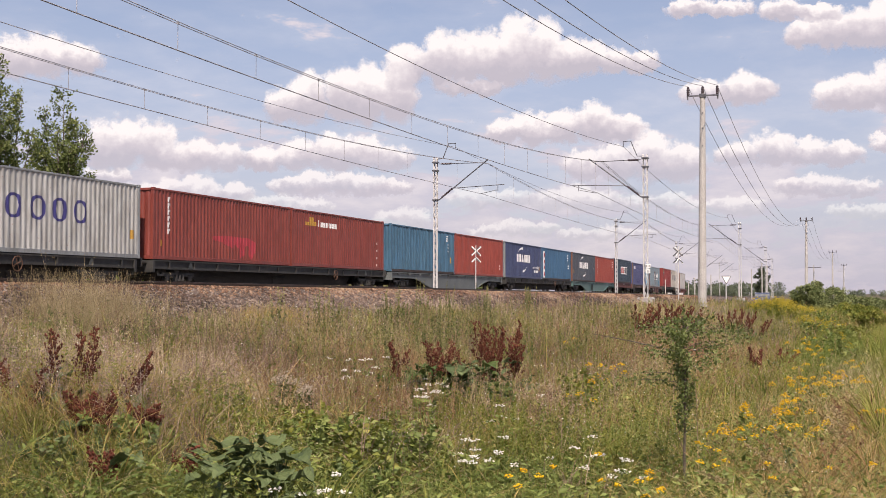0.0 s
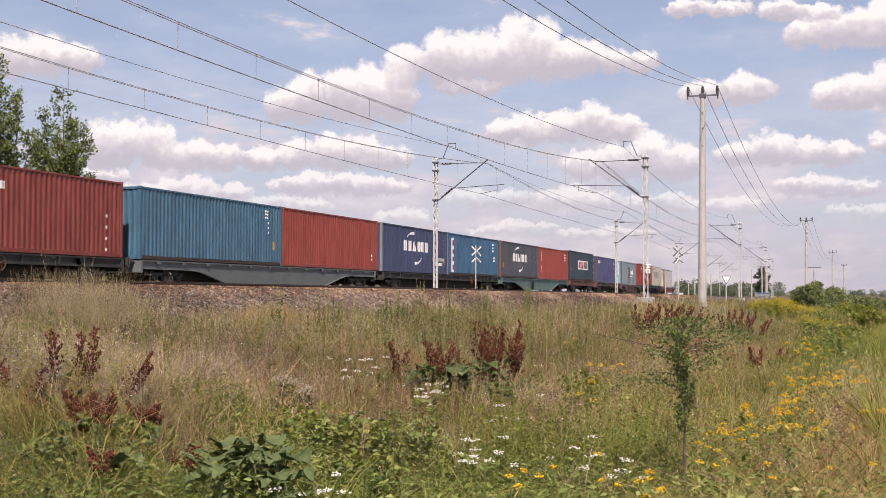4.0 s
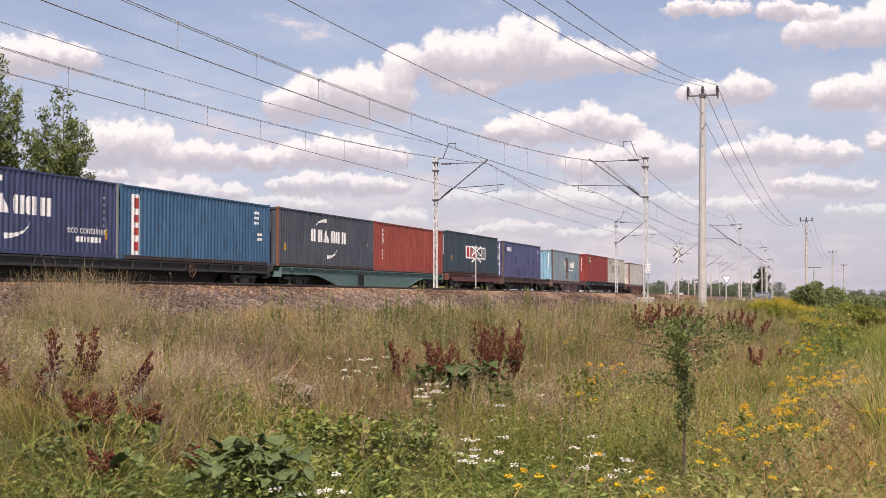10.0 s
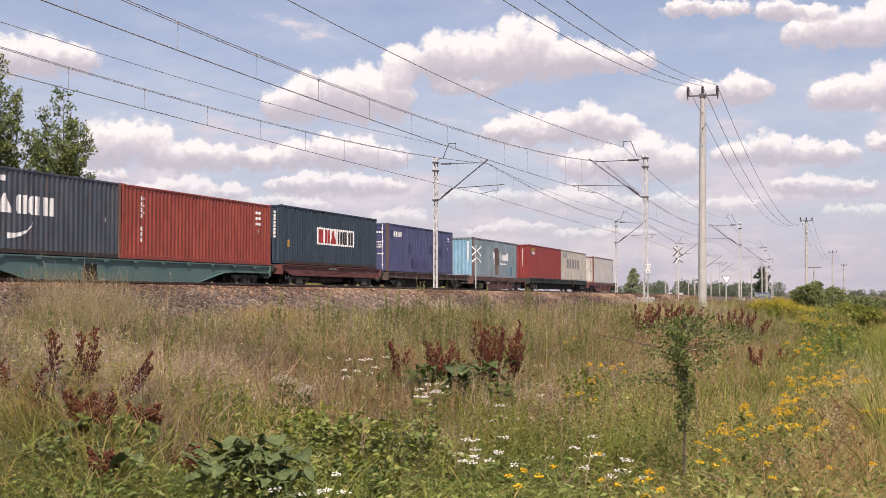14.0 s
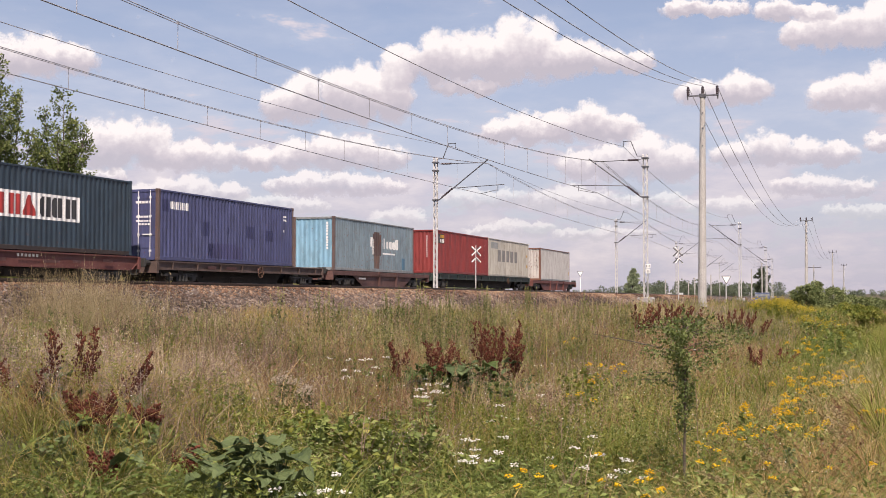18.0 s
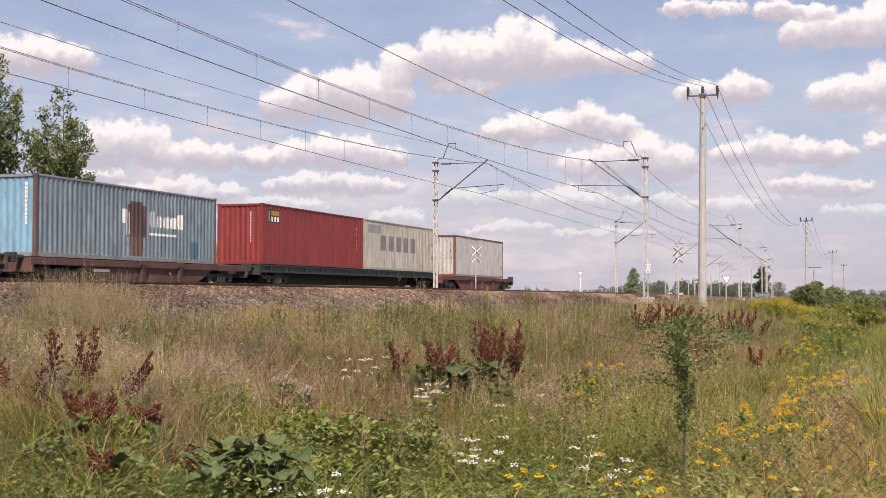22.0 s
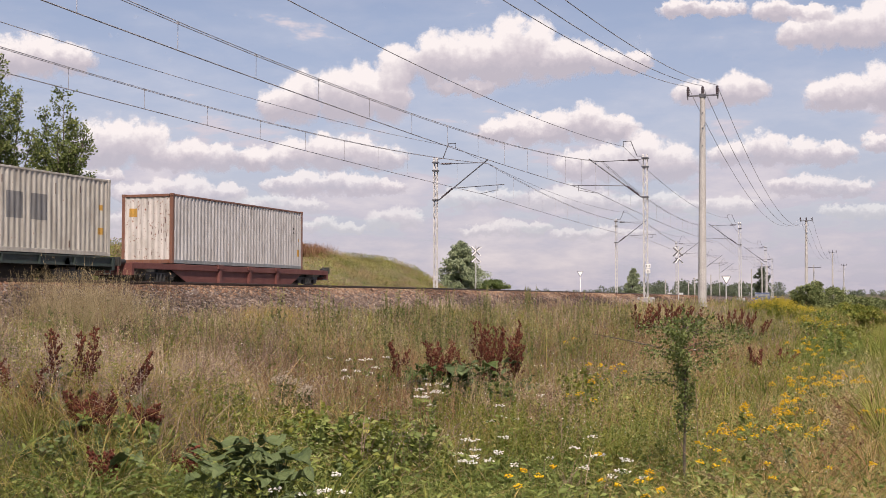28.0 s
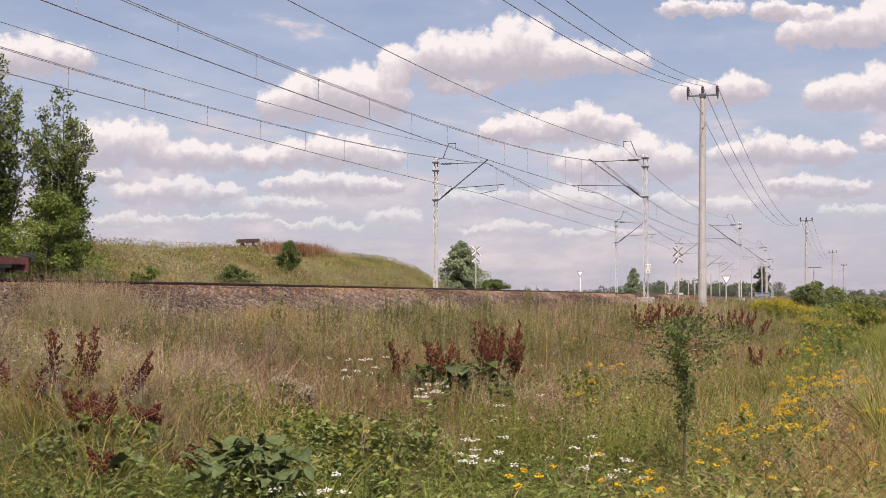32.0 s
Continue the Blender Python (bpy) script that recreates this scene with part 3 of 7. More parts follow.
    for x in (bc, length - bc):
        bogie(w, x, STEEL_DARK)
    if style == "flat" and length > 12.9:
        bm = bmesh.new()
        xw, zw = length - 7.6, deck - 0.34
        pts = [(xw + 0.25 * math.cos(q * math.pi / 10), -1.30, zw + 0.25 * math.sin(q * math.pi / 10)) for q in range(21)]
        tube(bm, pts, 0.018, 6)
        for q in range(4):
            bar(bm, (xw, -1.30, zw), (xw + 0.25 * math.cos(q * math.pi / 2 + 0.4), -1.30, zw + 0.25 * math.sin(q * math.pi / 2 + 0.4)), 0.02)
        bar(bm, (xw, -1.32, zw), (xw, -1.1, zw), 0.04)
        part("hand_wheel", bm, RUST, w, "rusty round brake hand wheel")
    for nm, mat, x, z, wd, hg in marks:
        bm = bmesh.new()
        if nm == "triangle":
            vs = [(x - wd / 2, z), (x + wd / 2, z), (x + wd * 0.15, z + hg), (x - wd * 0.15, z + hg)]
        else:
            vs = [(x - wd / 2, z), (x + wd / 2, z), (x + wd / 2, z + hg), (x - wd / 2, z + hg)]
        yf = -1.26
        f = bm.faces.new([bm.verts.new((p, yf, q)) for p, q in vs])
        bmesh.ops.solidify(bm, geom=[f], thickness=0.01)
        part("bracket_plate" if nm == "triangle" else "marking", bm, mat, w)
    return w


def rust_spots(n):
    r = random.Random(12)
    out = []
    for k in range(n):
        u, z = r.uniform(0.25, 2.15), r.uniform(0.25, 2.5)
        wide, high = r.uniform(0.015, 0.06), min(r.uniform(0.04, 0.28), 2.62 - z)
        out.append((u, u + wide, lambda q, a=u, w=wide, b=z, h=high: b + h * 0.5 * abs((q - a) / w - 0.5), lambda q, a=u, w=wide, b=z, h=high: b + h * (1 - 0.8 * abs((q - a) / w - 0.4))))
    return out


# Where each container stands along the train, its deck, and the wagons, rear to front; all in the train's own metres.
CONTAINERS = []
WAGONS = []


def put_wagon(u0, u1, bottom, style, colour, label, marks=()):
    w = wagon(label, u1 - u0, bottom - 1.8 - 0.02, colour, style, marks)
    WAGONS.append((w, u0, u1 - u0))
    return w


def put_container(ob, u, bottom):
    CONTAINERS.append((ob, u, bottom))
    return ob


def flat_marks(length):
    return [("triangle", STEEL_GREY, 3.4, 0.86, 0.36, 0.24), ("triangle", STEEL_GREY, length - 3.4, 0.86, 0.36, 0.24)]


WM = WHITE_PAINT
put_wagon(-75.0, -61.95, 2.98, "flat", STEEL_DARK, "dark grey steel container flat wagon, grimy, in a moving train", flat_marks(13))
put_container(container("light grey corrugated shipping container with large violet-blue marks", P_GREY, P_GREYFRAME, [
    ("ring_marking", P_INK, [*ring(3.4, 1.6, 0.40, 0.42), *ring(4.75, 1.6, 0.40, 0.42), *ring(6.0, 1.6, 0.40, 0.42), *ring(7.2, 1.6, 0.38, 0.42), *ring(8.4, 1.6, 0.38, 0.42)]),
    ("warning_label", YELLOW_PAINT, [(11.55, 11.8, 0.75, 1.1)])]), -74.4, 2.98)

put_wagon(-61.9, -36.15, 2.985, "flat", STEEL_DARK, "dark grey eighty-foot container wagon, grimy, in a moving train", flat_marks(25.75))
put_container(container("brick-red shipping container with white code and red graffiti", P_RED, P_RED, [
    ("code_marking", WM, column(1.08, 2.58, 6, 0.22, 0.10, 0.16) + column(1.08, 2.48, 6, 0.09, 0.12, 0.14)),
    ("warning_label", YELLOW_PAINT, [(0.55, 0.7, 0.55, 0.8)]),
    ("graffiti", P_GRAFFITI, [(4.7, 5.6, lambda q: 0.98 - 0.1 * (q - 4.7), lambda q: 1.14 + 0.05 * (q - 4.7)), (5.6, 6.6, lambda q: 0.85 - 0.2 * (q - 5.6), 1.2), (6.6, 8.0, lambda q: 0.72 + 0.1 * math.sin(5 * q), 1.18), (8.0, 8.6, lambda q: 0.35 + 0.15 * math.sin(9 * q), lambda q: 1.16 - 0.25 * (q - 8.0)), (7.15, 7.65, lambda q: 0.25 + 0.3 * (q - 7.15), 0.85)])]), -61.3, 2.985)
put_container(container("brick-red shipping container with a small yellow and white emblem", P_RED, P_RED, [
    ("emblem", YELLOW_PAINT, [(1.6, 2.0, 2.12, 2.3), (2.0, 2.5, 2.12, 2.55), (2.5, 2.9, 2.12, 2.35)]),
    ("emblem_stripe", WM, [(3.05, 3.25, 2.1, 2.45)] + row(3.35, 2.1, 6, 0.3, 0.07, 0.26)),
    ("code_marking", WM, column(11.1, 1.6, 4, 0.12, 0.12, 0.3))]), -48.93, 2.985)

put_wagon(-36.1, -10.85, 2.96, "belly", STEEL_GREY, "grey fish-bellied container wagon in a moving train", [])
put_container(container("mid-blue corrugated shipping container with scuffed paint", P_BLUE, P_BLUE, [
    ("code_marking", WM, column(10.5, 2.6, 3, 0.32, 0.08, 0.07) + column(10.8, 2.05, 3, 0.08, 0.10, 0.12)),
    ("warning_label", YELLOW_PAINT, [(11.3, 11.5, 0.75, 1.15)])]), -35.6, 2.96)
put_container(container("plain brick-red corrugated shipping container", P_ORANGE, P_ORANGE, [
    ("code_marking", WM, column(11.3, 0.9, 2, 0.1, 0.12, 0.1))]), -23.25, 2.96)

put_wagon(-10.8, 14.6, 2.94, "flat", STEEL_DARK, "dark grey eighty-foot container wagon, grimy, in a moving train", flat_marks(25.4))


def slotted(u, z, wide, high):
    """A block with cut corners and a narrow slot."""
    c = wide * 0.2
    return [(u, u + c, lambda q: z + high * 0.16 * (u + c - q) / c, lambda q: z + high * (1 - 0.16 * (u + c - q) / c)), (u + c, u + wide * 0.44, z, z + high), (u + wide * 0.58, u + wide, z, z + high)]


def six_shapes(u, z, high, k=1.0):
    """Plain blocks in a row, in two groups of three: slotted blocks, twin bars and a wedge."""
    wedge_at = u + 1.66 * k
    first = slotted(u, z, 0.66 * k, high) + [(u + 0.86 * k, u + 1.14 * k, z, z + high), (u + 1.28 * k, u + 1.54 * k, z, z + high)]
    first += [(wedge_at, wedge_at + 0.3 * k, z, lambda q: z + high * min(1.0, 0.2 + 0.8 * (q - wedge_at) / (0.3 * k))), (wedge_at + 0.3 * k, wedge_at + 0.7 * k, z, lambda q: z + high * min(1.0, 0.2 + 0.8 * (wedge_at + 0.7 * k - q) / (0.3 * k)))]
    return first, slotted(u + 2.6 * k, z, 0.62 * k, high) + slotted(u + 3.34 * k, z, 0.62 * k, high) + [(u + 4.12 * k, u + 4.4 * k, z, z + high), (u + 4.54 * k, u + 4.82 * k, z, z + high)]


big_marks = [q for half in six_shapes(3.72, 1.36, 0.64, 0.93) for q in half]
arcs = arc(5.6, 2.10, 1.3, 0.40, True, 1, 0.20) + arc(5.75, 1.10, 1.25, 0.50, False, -1, 0.20)
navy = container("navy-blue shipping container with large white marks and arcs", P_NAVY, P_GREYFRAME, [
    ("ring_marking", WM, big_marks), ("arc_marking", WM, arcs),
    ("small_marking", WM, row(9.6, 0.55, 7, 0.16, 0.06, 0.2)),
    ("warning_label", YELLOW_PAINT, [(11.35, 11.5, 0.7, 1.1)]),
    ("code_marking", WM, column(11.2, 2.3, 5, 0.12, 0.1, 0.16))],
    end_marks=[("code_marking", WM, column(0.3, 2.6, 6, 0.12, 0.16, 0.05))], rails_colour=P_NAVY)
bpy_text = bpy.data.curves.new("lettering", "FONT")
bpy_text.body, bpy_text.size, bpy_text.extrude = "eco container", 0.42, 0.002
letters = new("lettering", bpy_text)
letters.data.materials.append(WM)
letters.parent = navy
letters.matrix_basis = pose(9.05, 0.006, 0.86, 90, 0, 0)
put_container(navy, -10.42, 2.94)
put_container(container("bright blue shipping container with a tall white and red panel", P_BLUE_B, P_BLUE_B, [
    ("panel_marking", WM, [(0.72, 1.3, 0.18, 2.55)]),
    ("code_marking", WM, column(10.6, 2.5, 3, 0.5, 0.12, 0.12) + column(11.0, 1.5, 2, 0.4, 0.12, 0.1))]), 1.93, 2.94)
decal_red = [(0.86, 1.16, 0.35, 0.7), (0.86, 1.16, 0.95, 1.25), (0.86, 1.16, 1.45, 1.75), (0.86, 1.16, 2.0, 2.4)]
part("panel_stripe", decal(decal_red, lambda u, d, z: (u, 0.012 + d, z), 0.008), P_MARK_RED, CONTAINERS[-1][0])

put_wagon(14.65, 40.0, 2.95, "belly", STEEL_TEAL, "teal-green fish-bellied container wagon in a moving train", [("plate", STEEL_DARK, 10.6, 0.28, 0.75, 0.62)])
put_container(container("weathered slate-grey shipping container with white marks and arcs", P_SLATE, P_RUSTY, [
    ("ring_marking", WM, big_marks), ("arc_marking", WM, arcs), ("warning_label", YELLOW_PAINT, [(0.6, 0.85, 0.8, 1.15)]),
    ("code_marking", WM, [(11.15, 11.27, 1.35, 1.5)])], rails_colour=P_SLATE), 15.0, 2.95)
put_container(container("faded orange-red shipping container with white code marks", P_ORANGE, P_ORANGE, [
    ("code_marking", WM, column(1.25, 2.5, 4, 0.10, 0.17, 0.06) + column(1.38, 2.45, 3, 0.10, 0.08, 0.20) + column(1.25, 1.3, 3, 0.10, 0.16, 0.06) + column(10.7, 2.5, 3, 0.5, 0.12, 0.14) + column(10.9, 1.7, 1, 0.12, 0.2, 0.1))]), 27.3, 2.95)

STEEL_PINK = surface("faded_red_patch", (0.17, 0.085, 0.08), (0.22, 0.12, 0.11), 1.6, 0.65, 0.05, 30)
put_wagon(40.05, 53.95, 3.08, "slant", STEEL_BROWN, "rusty red-brown forty-foot container wagon in a moving train", [("plate", STEEL_PINK, x, z, w, 0.11) for x, z, w in ((3.4, 1.05, 0.5), (5.1, 0.9, 0.8), (7.9, 0.88, 0.9), (9.3, 0.9, 0.5), (11.2, 0.98, 0.6))] + [("plate", MAST, 6.1 + 0.2 * k, 1.07, 0.12, 0.10) for k in range(6)])
teal = container("dark blue shipping container with white panel of coloured blocks", P_TEAL, P_TEAL, [
    ("panel_marking", WM, [(4.1, 8.9, 1.1, 2.0)]), ("warning_label", YELLOW_PAINT, [(0.6, 0.85, 0.85, 1.2)])],
    end_marks=[("code_marking", WM, column(0.35, 2.6, 8, 0.14, 0.13, 0.04))])
part("panel_block", decal(six_shapes(4.25, 1.2, 0.70, 0.93)[0], lambda u, d, z: (u, 0.012 + d, z), 0.008), P_MARK_RED, teal)
part("panel_block", decal(six_shapes(4.25, 1.2, 0.70, 0.93)[1], lambda u, d, z: (u, 0.012 + d, z), 0.008), P_MARK_BLACK, teal)
put_container(teal, 40.65, 3.08)

put_wagon(54.0, 70.9, 2.96, "flat", STEEL_BROWN_DARK, "grimy brown container wagon with an empty end in a moving train", [("plate", STEEL_PINK, x, 0.86, w, 0.14) for x, w in ((4.9, 0.7), (6.6, 0.9), (9.2, 0.4))])
put_container(container("purple-blue shipping container with dark patches, doors closed", P_PURPLE, P_DULL_FRAME, [
    ("ring_marking", WM, [q for k in range(5) for q in slotted(0.88 + 0.31 * k, 2.12, 0.26, 0.32)]), ("paint_patch", P_PATCH_BLUE, [(0.3, 0.8, 2.0, 2.5)]),
    ("paint_patch", P_PATCH_BLUE, [(3.55, 4.1, 1.15, 1.75), (7.35, 8.2, 1.2, 1.75), (9.25, 10.0, 1.15, 1.65), (4.0, 4.4, 0.3, 0.8), (5.6, 5.8, 1.3, 1.6)]),
    ("paint_patch", P_PATCH_DULL, [(4.1, 6.4, 0.22, 0.85), (6.4, 7.0, 0.22, 0.75)]),
    ("code_marking", WM, column(11.1, 2.45, 2, 0.3, 0.09, 0.08) + column(11.1, 1.75, 1, 0.12, 0.10, 0.1))], doors=True,
    end_marks=[("code_marking", WM, row(0.35, 2.3, 5, 0.11, 0.04, 0.1) + row(0.35, 1.55, 6, 0.09, 0.03, 0.08) + row(0.35, 1.72, 6, 0.09, 0.03, 0.08) + row(0.4, 1.42, 4, 0.1, 0.04, 0.08))], rails_colour=P_PURPLE), 54.68, 2.96)

STEEL_BROWN_MID = surface("weathered_brown_steel", (0.082, 0.038, 0.033), (0.145, 0.075, 0.064), 1.1, 0.7, 0.05, 22)
put_wagon(70.95, 87.3, 2.88, "posts", STEEL_BROWN_MID, "red-brown container wagon with side posts in a moving train", [("plate", WM, 4.6, 0.62, 1.0, 0.10)])
put_container(container("pale blue shipping container with a rusty stripe and a white emblem", P_SKY, P_DULL_FRAME, [
    ("rust_patch", P_DARK_RUST, [(5.5, 6.75, 0.95, 2.2), (5.7, 6.5, 2.2, 2.32)]), ("rust_patch", P_PATCH_RUST, [(5.62, 6.6, 0.55, 0.95), (5.75, 6.45, 0.2, 0.55)]),
    ("emblem", WM, [(5.1, 5.5, 1.45, 2.0), (5.35, 5.62, 1.0, 1.9)] + [q for k in range(5) for q in slotted(6.98 + 0.52 * k, 1.38, 0.42, 0.62 if k in (0, 4) else 0.46)] + [(6.95, 9.0, 1.05, 1.15)]),
    ("paint_patch", P_BLUE, [(10.2, 10.7, 0.2, 0.9)])],
    end_marks=[("code_marking", WM, column(0.38, 2.6, 10, 0.12, 0.12, 0.03))], rails_colour=P_GREYFRAME, end_colour=P_SKY_END), 71.78, 2.88)

put_wagon(87.35, 113.55, 3.01, "flat", STEEL_GREEN, "dark green eighty-foot container wagon in a moving train", flat_marks(26.2))
tex = container("maroon-red shipping container with a black, white and yellow emblem", P_RED_MAROON, P_RED_MAROON, [
    ("emblem", P_MARK_BLACK, [(0.52, 1.75, 2.0, 2.64)]),
    ("code_marking", WM, column(11.2, 2.3, 2, 0.1, 0.2, 0.1) + column(11.2, 1.6, 3, 0.1, 0.12, 0.12))],
    end_marks=[("code_marking", WM, column(0.62, 2.5, 11, 0.08, 0.10, 0.035)), ("warning_label", YELLOW_PAINT, [(1.35, 1.55, 1.8, 1.98)])][:1])
part("emblem_block", decal([(0.85, 1.7, 2.36, 2.58)], lambda u, d, z: (u, 0.012 + d, z), 0.008), YELLOW_PAINT, tex)
part("emblem_block", decal(row(0.86, 2.06, 3, 0.22, 0.08, 0.24) + [(0.6, 0.74, 2.06, 2.56)], lambda u, d, z: (u, 0.012 + d, z), 0.008), WM, tex)
put_container(tex, 88.29, 3.01)
put_container(container("cream-white shipping container with grey painted-over panels", P_CREAM, P_CREAM, [
    ("paint_patch", P_PATCH_GREY, [(0.7, 2.7, 2.15, 2.55), (2.6, 3.45, 1.15, 2.05), (3.85, 4.7, 1.15, 2.05), (5.1, 5.95, 1.15, 2.05), (6.35, 7.2, 1.15, 2.05), (7.6, 8.5, 1.15, 2.05)][1:]),
    ("paint_patch", P_GREYFRAME, [(0.7, 2.6, 2.12, 2.6)]), ("rust_patch", P_PATCH_RUST, [(4.6, 4.66, 2.2, 2.5), (6.1, 6.14, 2.3, 2.55), (8.9, 8.95, 2.1, 2.5), (10.3, 10.36, 2.25, 2.5), (3.2, 3.25, 0.3, 0.6), (9.7, 9.76, 0.25, 0.5)]),
    ("warning_label", YELLOW_PAINT, [(11.4, 11.75, 0.8, 1.05), (11.5, 11.7, 1.7, 1.9)])]), 100.58, 3.01)

put_wagon(113.6, 132.8, 2.85, "posts", STEEL_BROWN, "red-brown last wagon with side posts in a moving train", [])
put_container(container("off-white shipping container with rust-stained end and posts", P_WHITE, P_RUSTY, [
    ("paint_patch", P_GREY, [(2.3, 2.7, 0.25, 0.35)]), ("warning_label", YELLOW_PAINT, [(11.62, 11.86, 0.62, 0.95), (11.66, 11.82, 1.35, 1.5)]), ("code_marking", P_MARK_BLACK, [(11.1, 11.3, 1.95, 2.02), (11.1, 11.25, 1.75, 1.82)])],
    end_marks=[("rust_patch", P_PATCH_RUST, rust_spots(26)), ("warning_label", YELLOW_PAINT, [(1.7, 2.1, 1.95, 2.3)])], rails_colour=P_RUSTY, end_colour=P_RUST_END), 117.06, 2.85)
# ---- overhead line ----
def lattice_mast(s, lat, base, top, away):
    """A lattice mast with its cantilever; away is +1 when the arm reaches away from the camera, -1 towards it."""
    y = lat + bend(s)
    m = thing("catenary_mast", "pale weathered steel lattice mast with a dark cantilever arm", "catenary mast", "masts along the railway", at=(s, y, base))
    H, w = top - base, 0.20 if away > 0 else 0.165
    for i, j in ((-1, -1), (1, -1), (1, 1), (-1, 1)):
        bm = bmesh.new()
        x, yy = i * w / 2, j * w / 2
        bar(bm, (x, yy, -0.15), (x, yy, H), 0.042)
        part("leg", bm, MAST, m)
    n = int(H / 0.42)
    for face in range(4):
        bm = bmesh.new()
        for k in range(n):
            z0, z1 = k * H / n, (k + 1) * H / n
            a, b = (-w / 2, w / 2) if k % 2 == 0 else (w / 2, -w / 2)
            o = w / 2
            p, q = {0: ((a, -o, z0), (b, -o, z1)), 1: ((a, o, z0), (b, o, z1)), 2: ((-o, a, z0), (-o, b, z1)), 3: ((o, a, z0), (o, b, z1))}[face]
            bar(bm, p, q, 0.021)
        part("lacing", bm, MAST, m)["kind"] = "stuff"
    bm = bmesh.new()
    box(bm, -0.4, 0.4, -0.4, 0.4, -0.8, 0.06, 0.04)
    part("footing", bm, CONCRETE, m)
    r = line_z(s, lat)
    low, high, tip = r + 5.0 - base, r + 6.95 - base, 2.75 * away
    for z in (low, high - 0.35, high + 0.1):
        bm = bmesh.new()
        box(bm, -w / 2 - 0.07, w / 2 + 0.07, -w / 2 - 0.07, w / 2 + 0.07, z - 0.035, z + 0.035)
        part("bracket", bm, ARM, m)
    bm = bmesh.new()
    tube(bm, [(0, 0.2 * away, low), (0, tip + 0.25 * away, high + 0.17)], 0.033, 8)
    part("cantilever_arm", bm, ARM, m)
    bm = bmesh.new()
    tube(bm, [(0, 0.2 * away, high + 0.02), (0, tip, high)], 0.022, 6)
    part("tie_rod", bm, ARM, m)
    for a, b in (((0, 0.35 * away, low + 0.13), (0, 0.95 * away, low + 0.60)), ((0, 0.35 * away, high + 0.02), (0, 0.9 * away, high + 0.015))):
        bm = bmesh.new()
        a, b = Vector(a), Vector(b)
        tube(bm, [a.lerp(b, k / 12) for k in range(13)], [0.038 if k % 2 else 0.062 for k in range(13)], 8)
        part("insulator", bm, CERAMIC, m)
    bm = bmesh.new()
    za = r + 5.62 - base
    tube(bm, [(0, 1.0 * away, za), (0, 3.9 * away, za + 0.12)], 0.022, 6)
    tube(bm, [(0, 3.55 * away, za + 0.1), (0, 3.55 * away, za - 0.22)], 0.018, 6)
    tube(bm, [(0, 2.6 * away, za - 0.34), (0, 3.5 * away, za - 0.16)], 0.016, 6)
    part("steady_arm", bm, ARM, m)
    bm = bmesh.new()
    tube(bm, [(0, 0.1 * away, H - 0.1), (0, 0.42 * away, H - 0.08), (0, 0.75 * away, H + 0.72), (0, 1.15 * away, H + 0.72), (0, 1.15 * away, H + 0.45)], 0.025, 6)
    part("earth_wire_horn", bm, ARM, m)
    return m


NEAR_MASTS = [-8.0, 63.3, 122.0, 180.0, 238.0, 296.0]
FAR_MASTS = [-4.5, 62.3, 116.5, 166.4, 218.0, 272.0]
for s in NEAR_MASTS:
    lattice_mast(s, 11.05, line_z(s, 11) - 0.30, line_z(s, 11) + 7.25, 1)
for s in FAR_MASTS:
    lattice_mast(s, 22.35, line_z(s, 22) - 0.35, line_z(s, 22) + 7.35, -1)


def wire_thing(name, label, points, radius, parent=None):
    bm = bmesh.new()
    tube(bm, points, radius, 5)
    if parent:
        return part(name, bm, WIRE, parent)
    ob = new(name, bpy.data.meshes.new(name))
    bm.to_mesh(ob.data)
    bm.free()
    ob.data.materials.append(WIRE)
    return tagged(ob, label, "wire")


def catenary(lat, masts, mess_low, cont_low, first_drop, drop_gap):
    c = thing("overhead_line", "thin dark contact wire hung by droppers from a messenger wire", "overhead wire", "wires over the tracks")
    for i, (a, b) in enumerate(zip(masts, masts[1:])):
        mid, half = (a + b) / 2, (b - a) / 2
        scale = (half / 34.0) ** 2

        def mess(s):
            hi = line_z(s, lat) + 6.95
            return hi - (1 - ((s - mid) / half) ** 2) * mess_low * scale

        def cont(s):
            hi = line_z(s, lat) + 5.30
            return hi - (1 - ((s - mid) / half) ** 2) * cont_low * scale
        st = [a + (b - a) * k / 24 for k in range(25)]
        for off in (-0.02, 0.02):
            wire_thing("messenger_wire", "", [(s, lat + bend(s) + off * 2.6, mess(s)) for s in st], 0.010, c)
        wire_thing("contact_wire", "", [(s, lat + bend(s) + 0.25 * (1 - 2 * ((s - a) / (b - a))) * (1 if i % 2 else -1), cont(s)) for s in st], 0.014, c)
        for k in range(-12, 90):
            s = first_drop + drop_gap * k
            if not a + 1.6 < s < b - 1.6:
                continue
            bm = bmesh.new()
            bar(bm, (s, lat + bend(s), mess(s)), (s, lat + bend(s), cont(s)), 0.010)
            part("dropper", bm, WIRE, c)
            bm = bmesh.new()
            box(bm, s - 0.035, s + 0.035, lat + bend(s) - 0.012, lat + bend(s) + 0.012, mess(s) - 0.03, mess(s) + 0.015)
            part("clamp", bm, WIRE, c)
    return c


catenary(13.35, NEAR_MASTS, 1.50, 0.50, 18.14, 3.35)
catenary(19.35, FAR_MASTS, 1.42, 0.28, 25.98, 3.45)


def sagging(a, b, low, n=24):
    """Points of a wire that hangs from a to b, low metres below the straight line in its middle."""
    a, b = Vector(a), Vector(b)
    return [a.lerp(b, k / n) - Vector((0, 0, 4 * low * (k / n) * (1 - k / n))) for k in range(n + 1)]


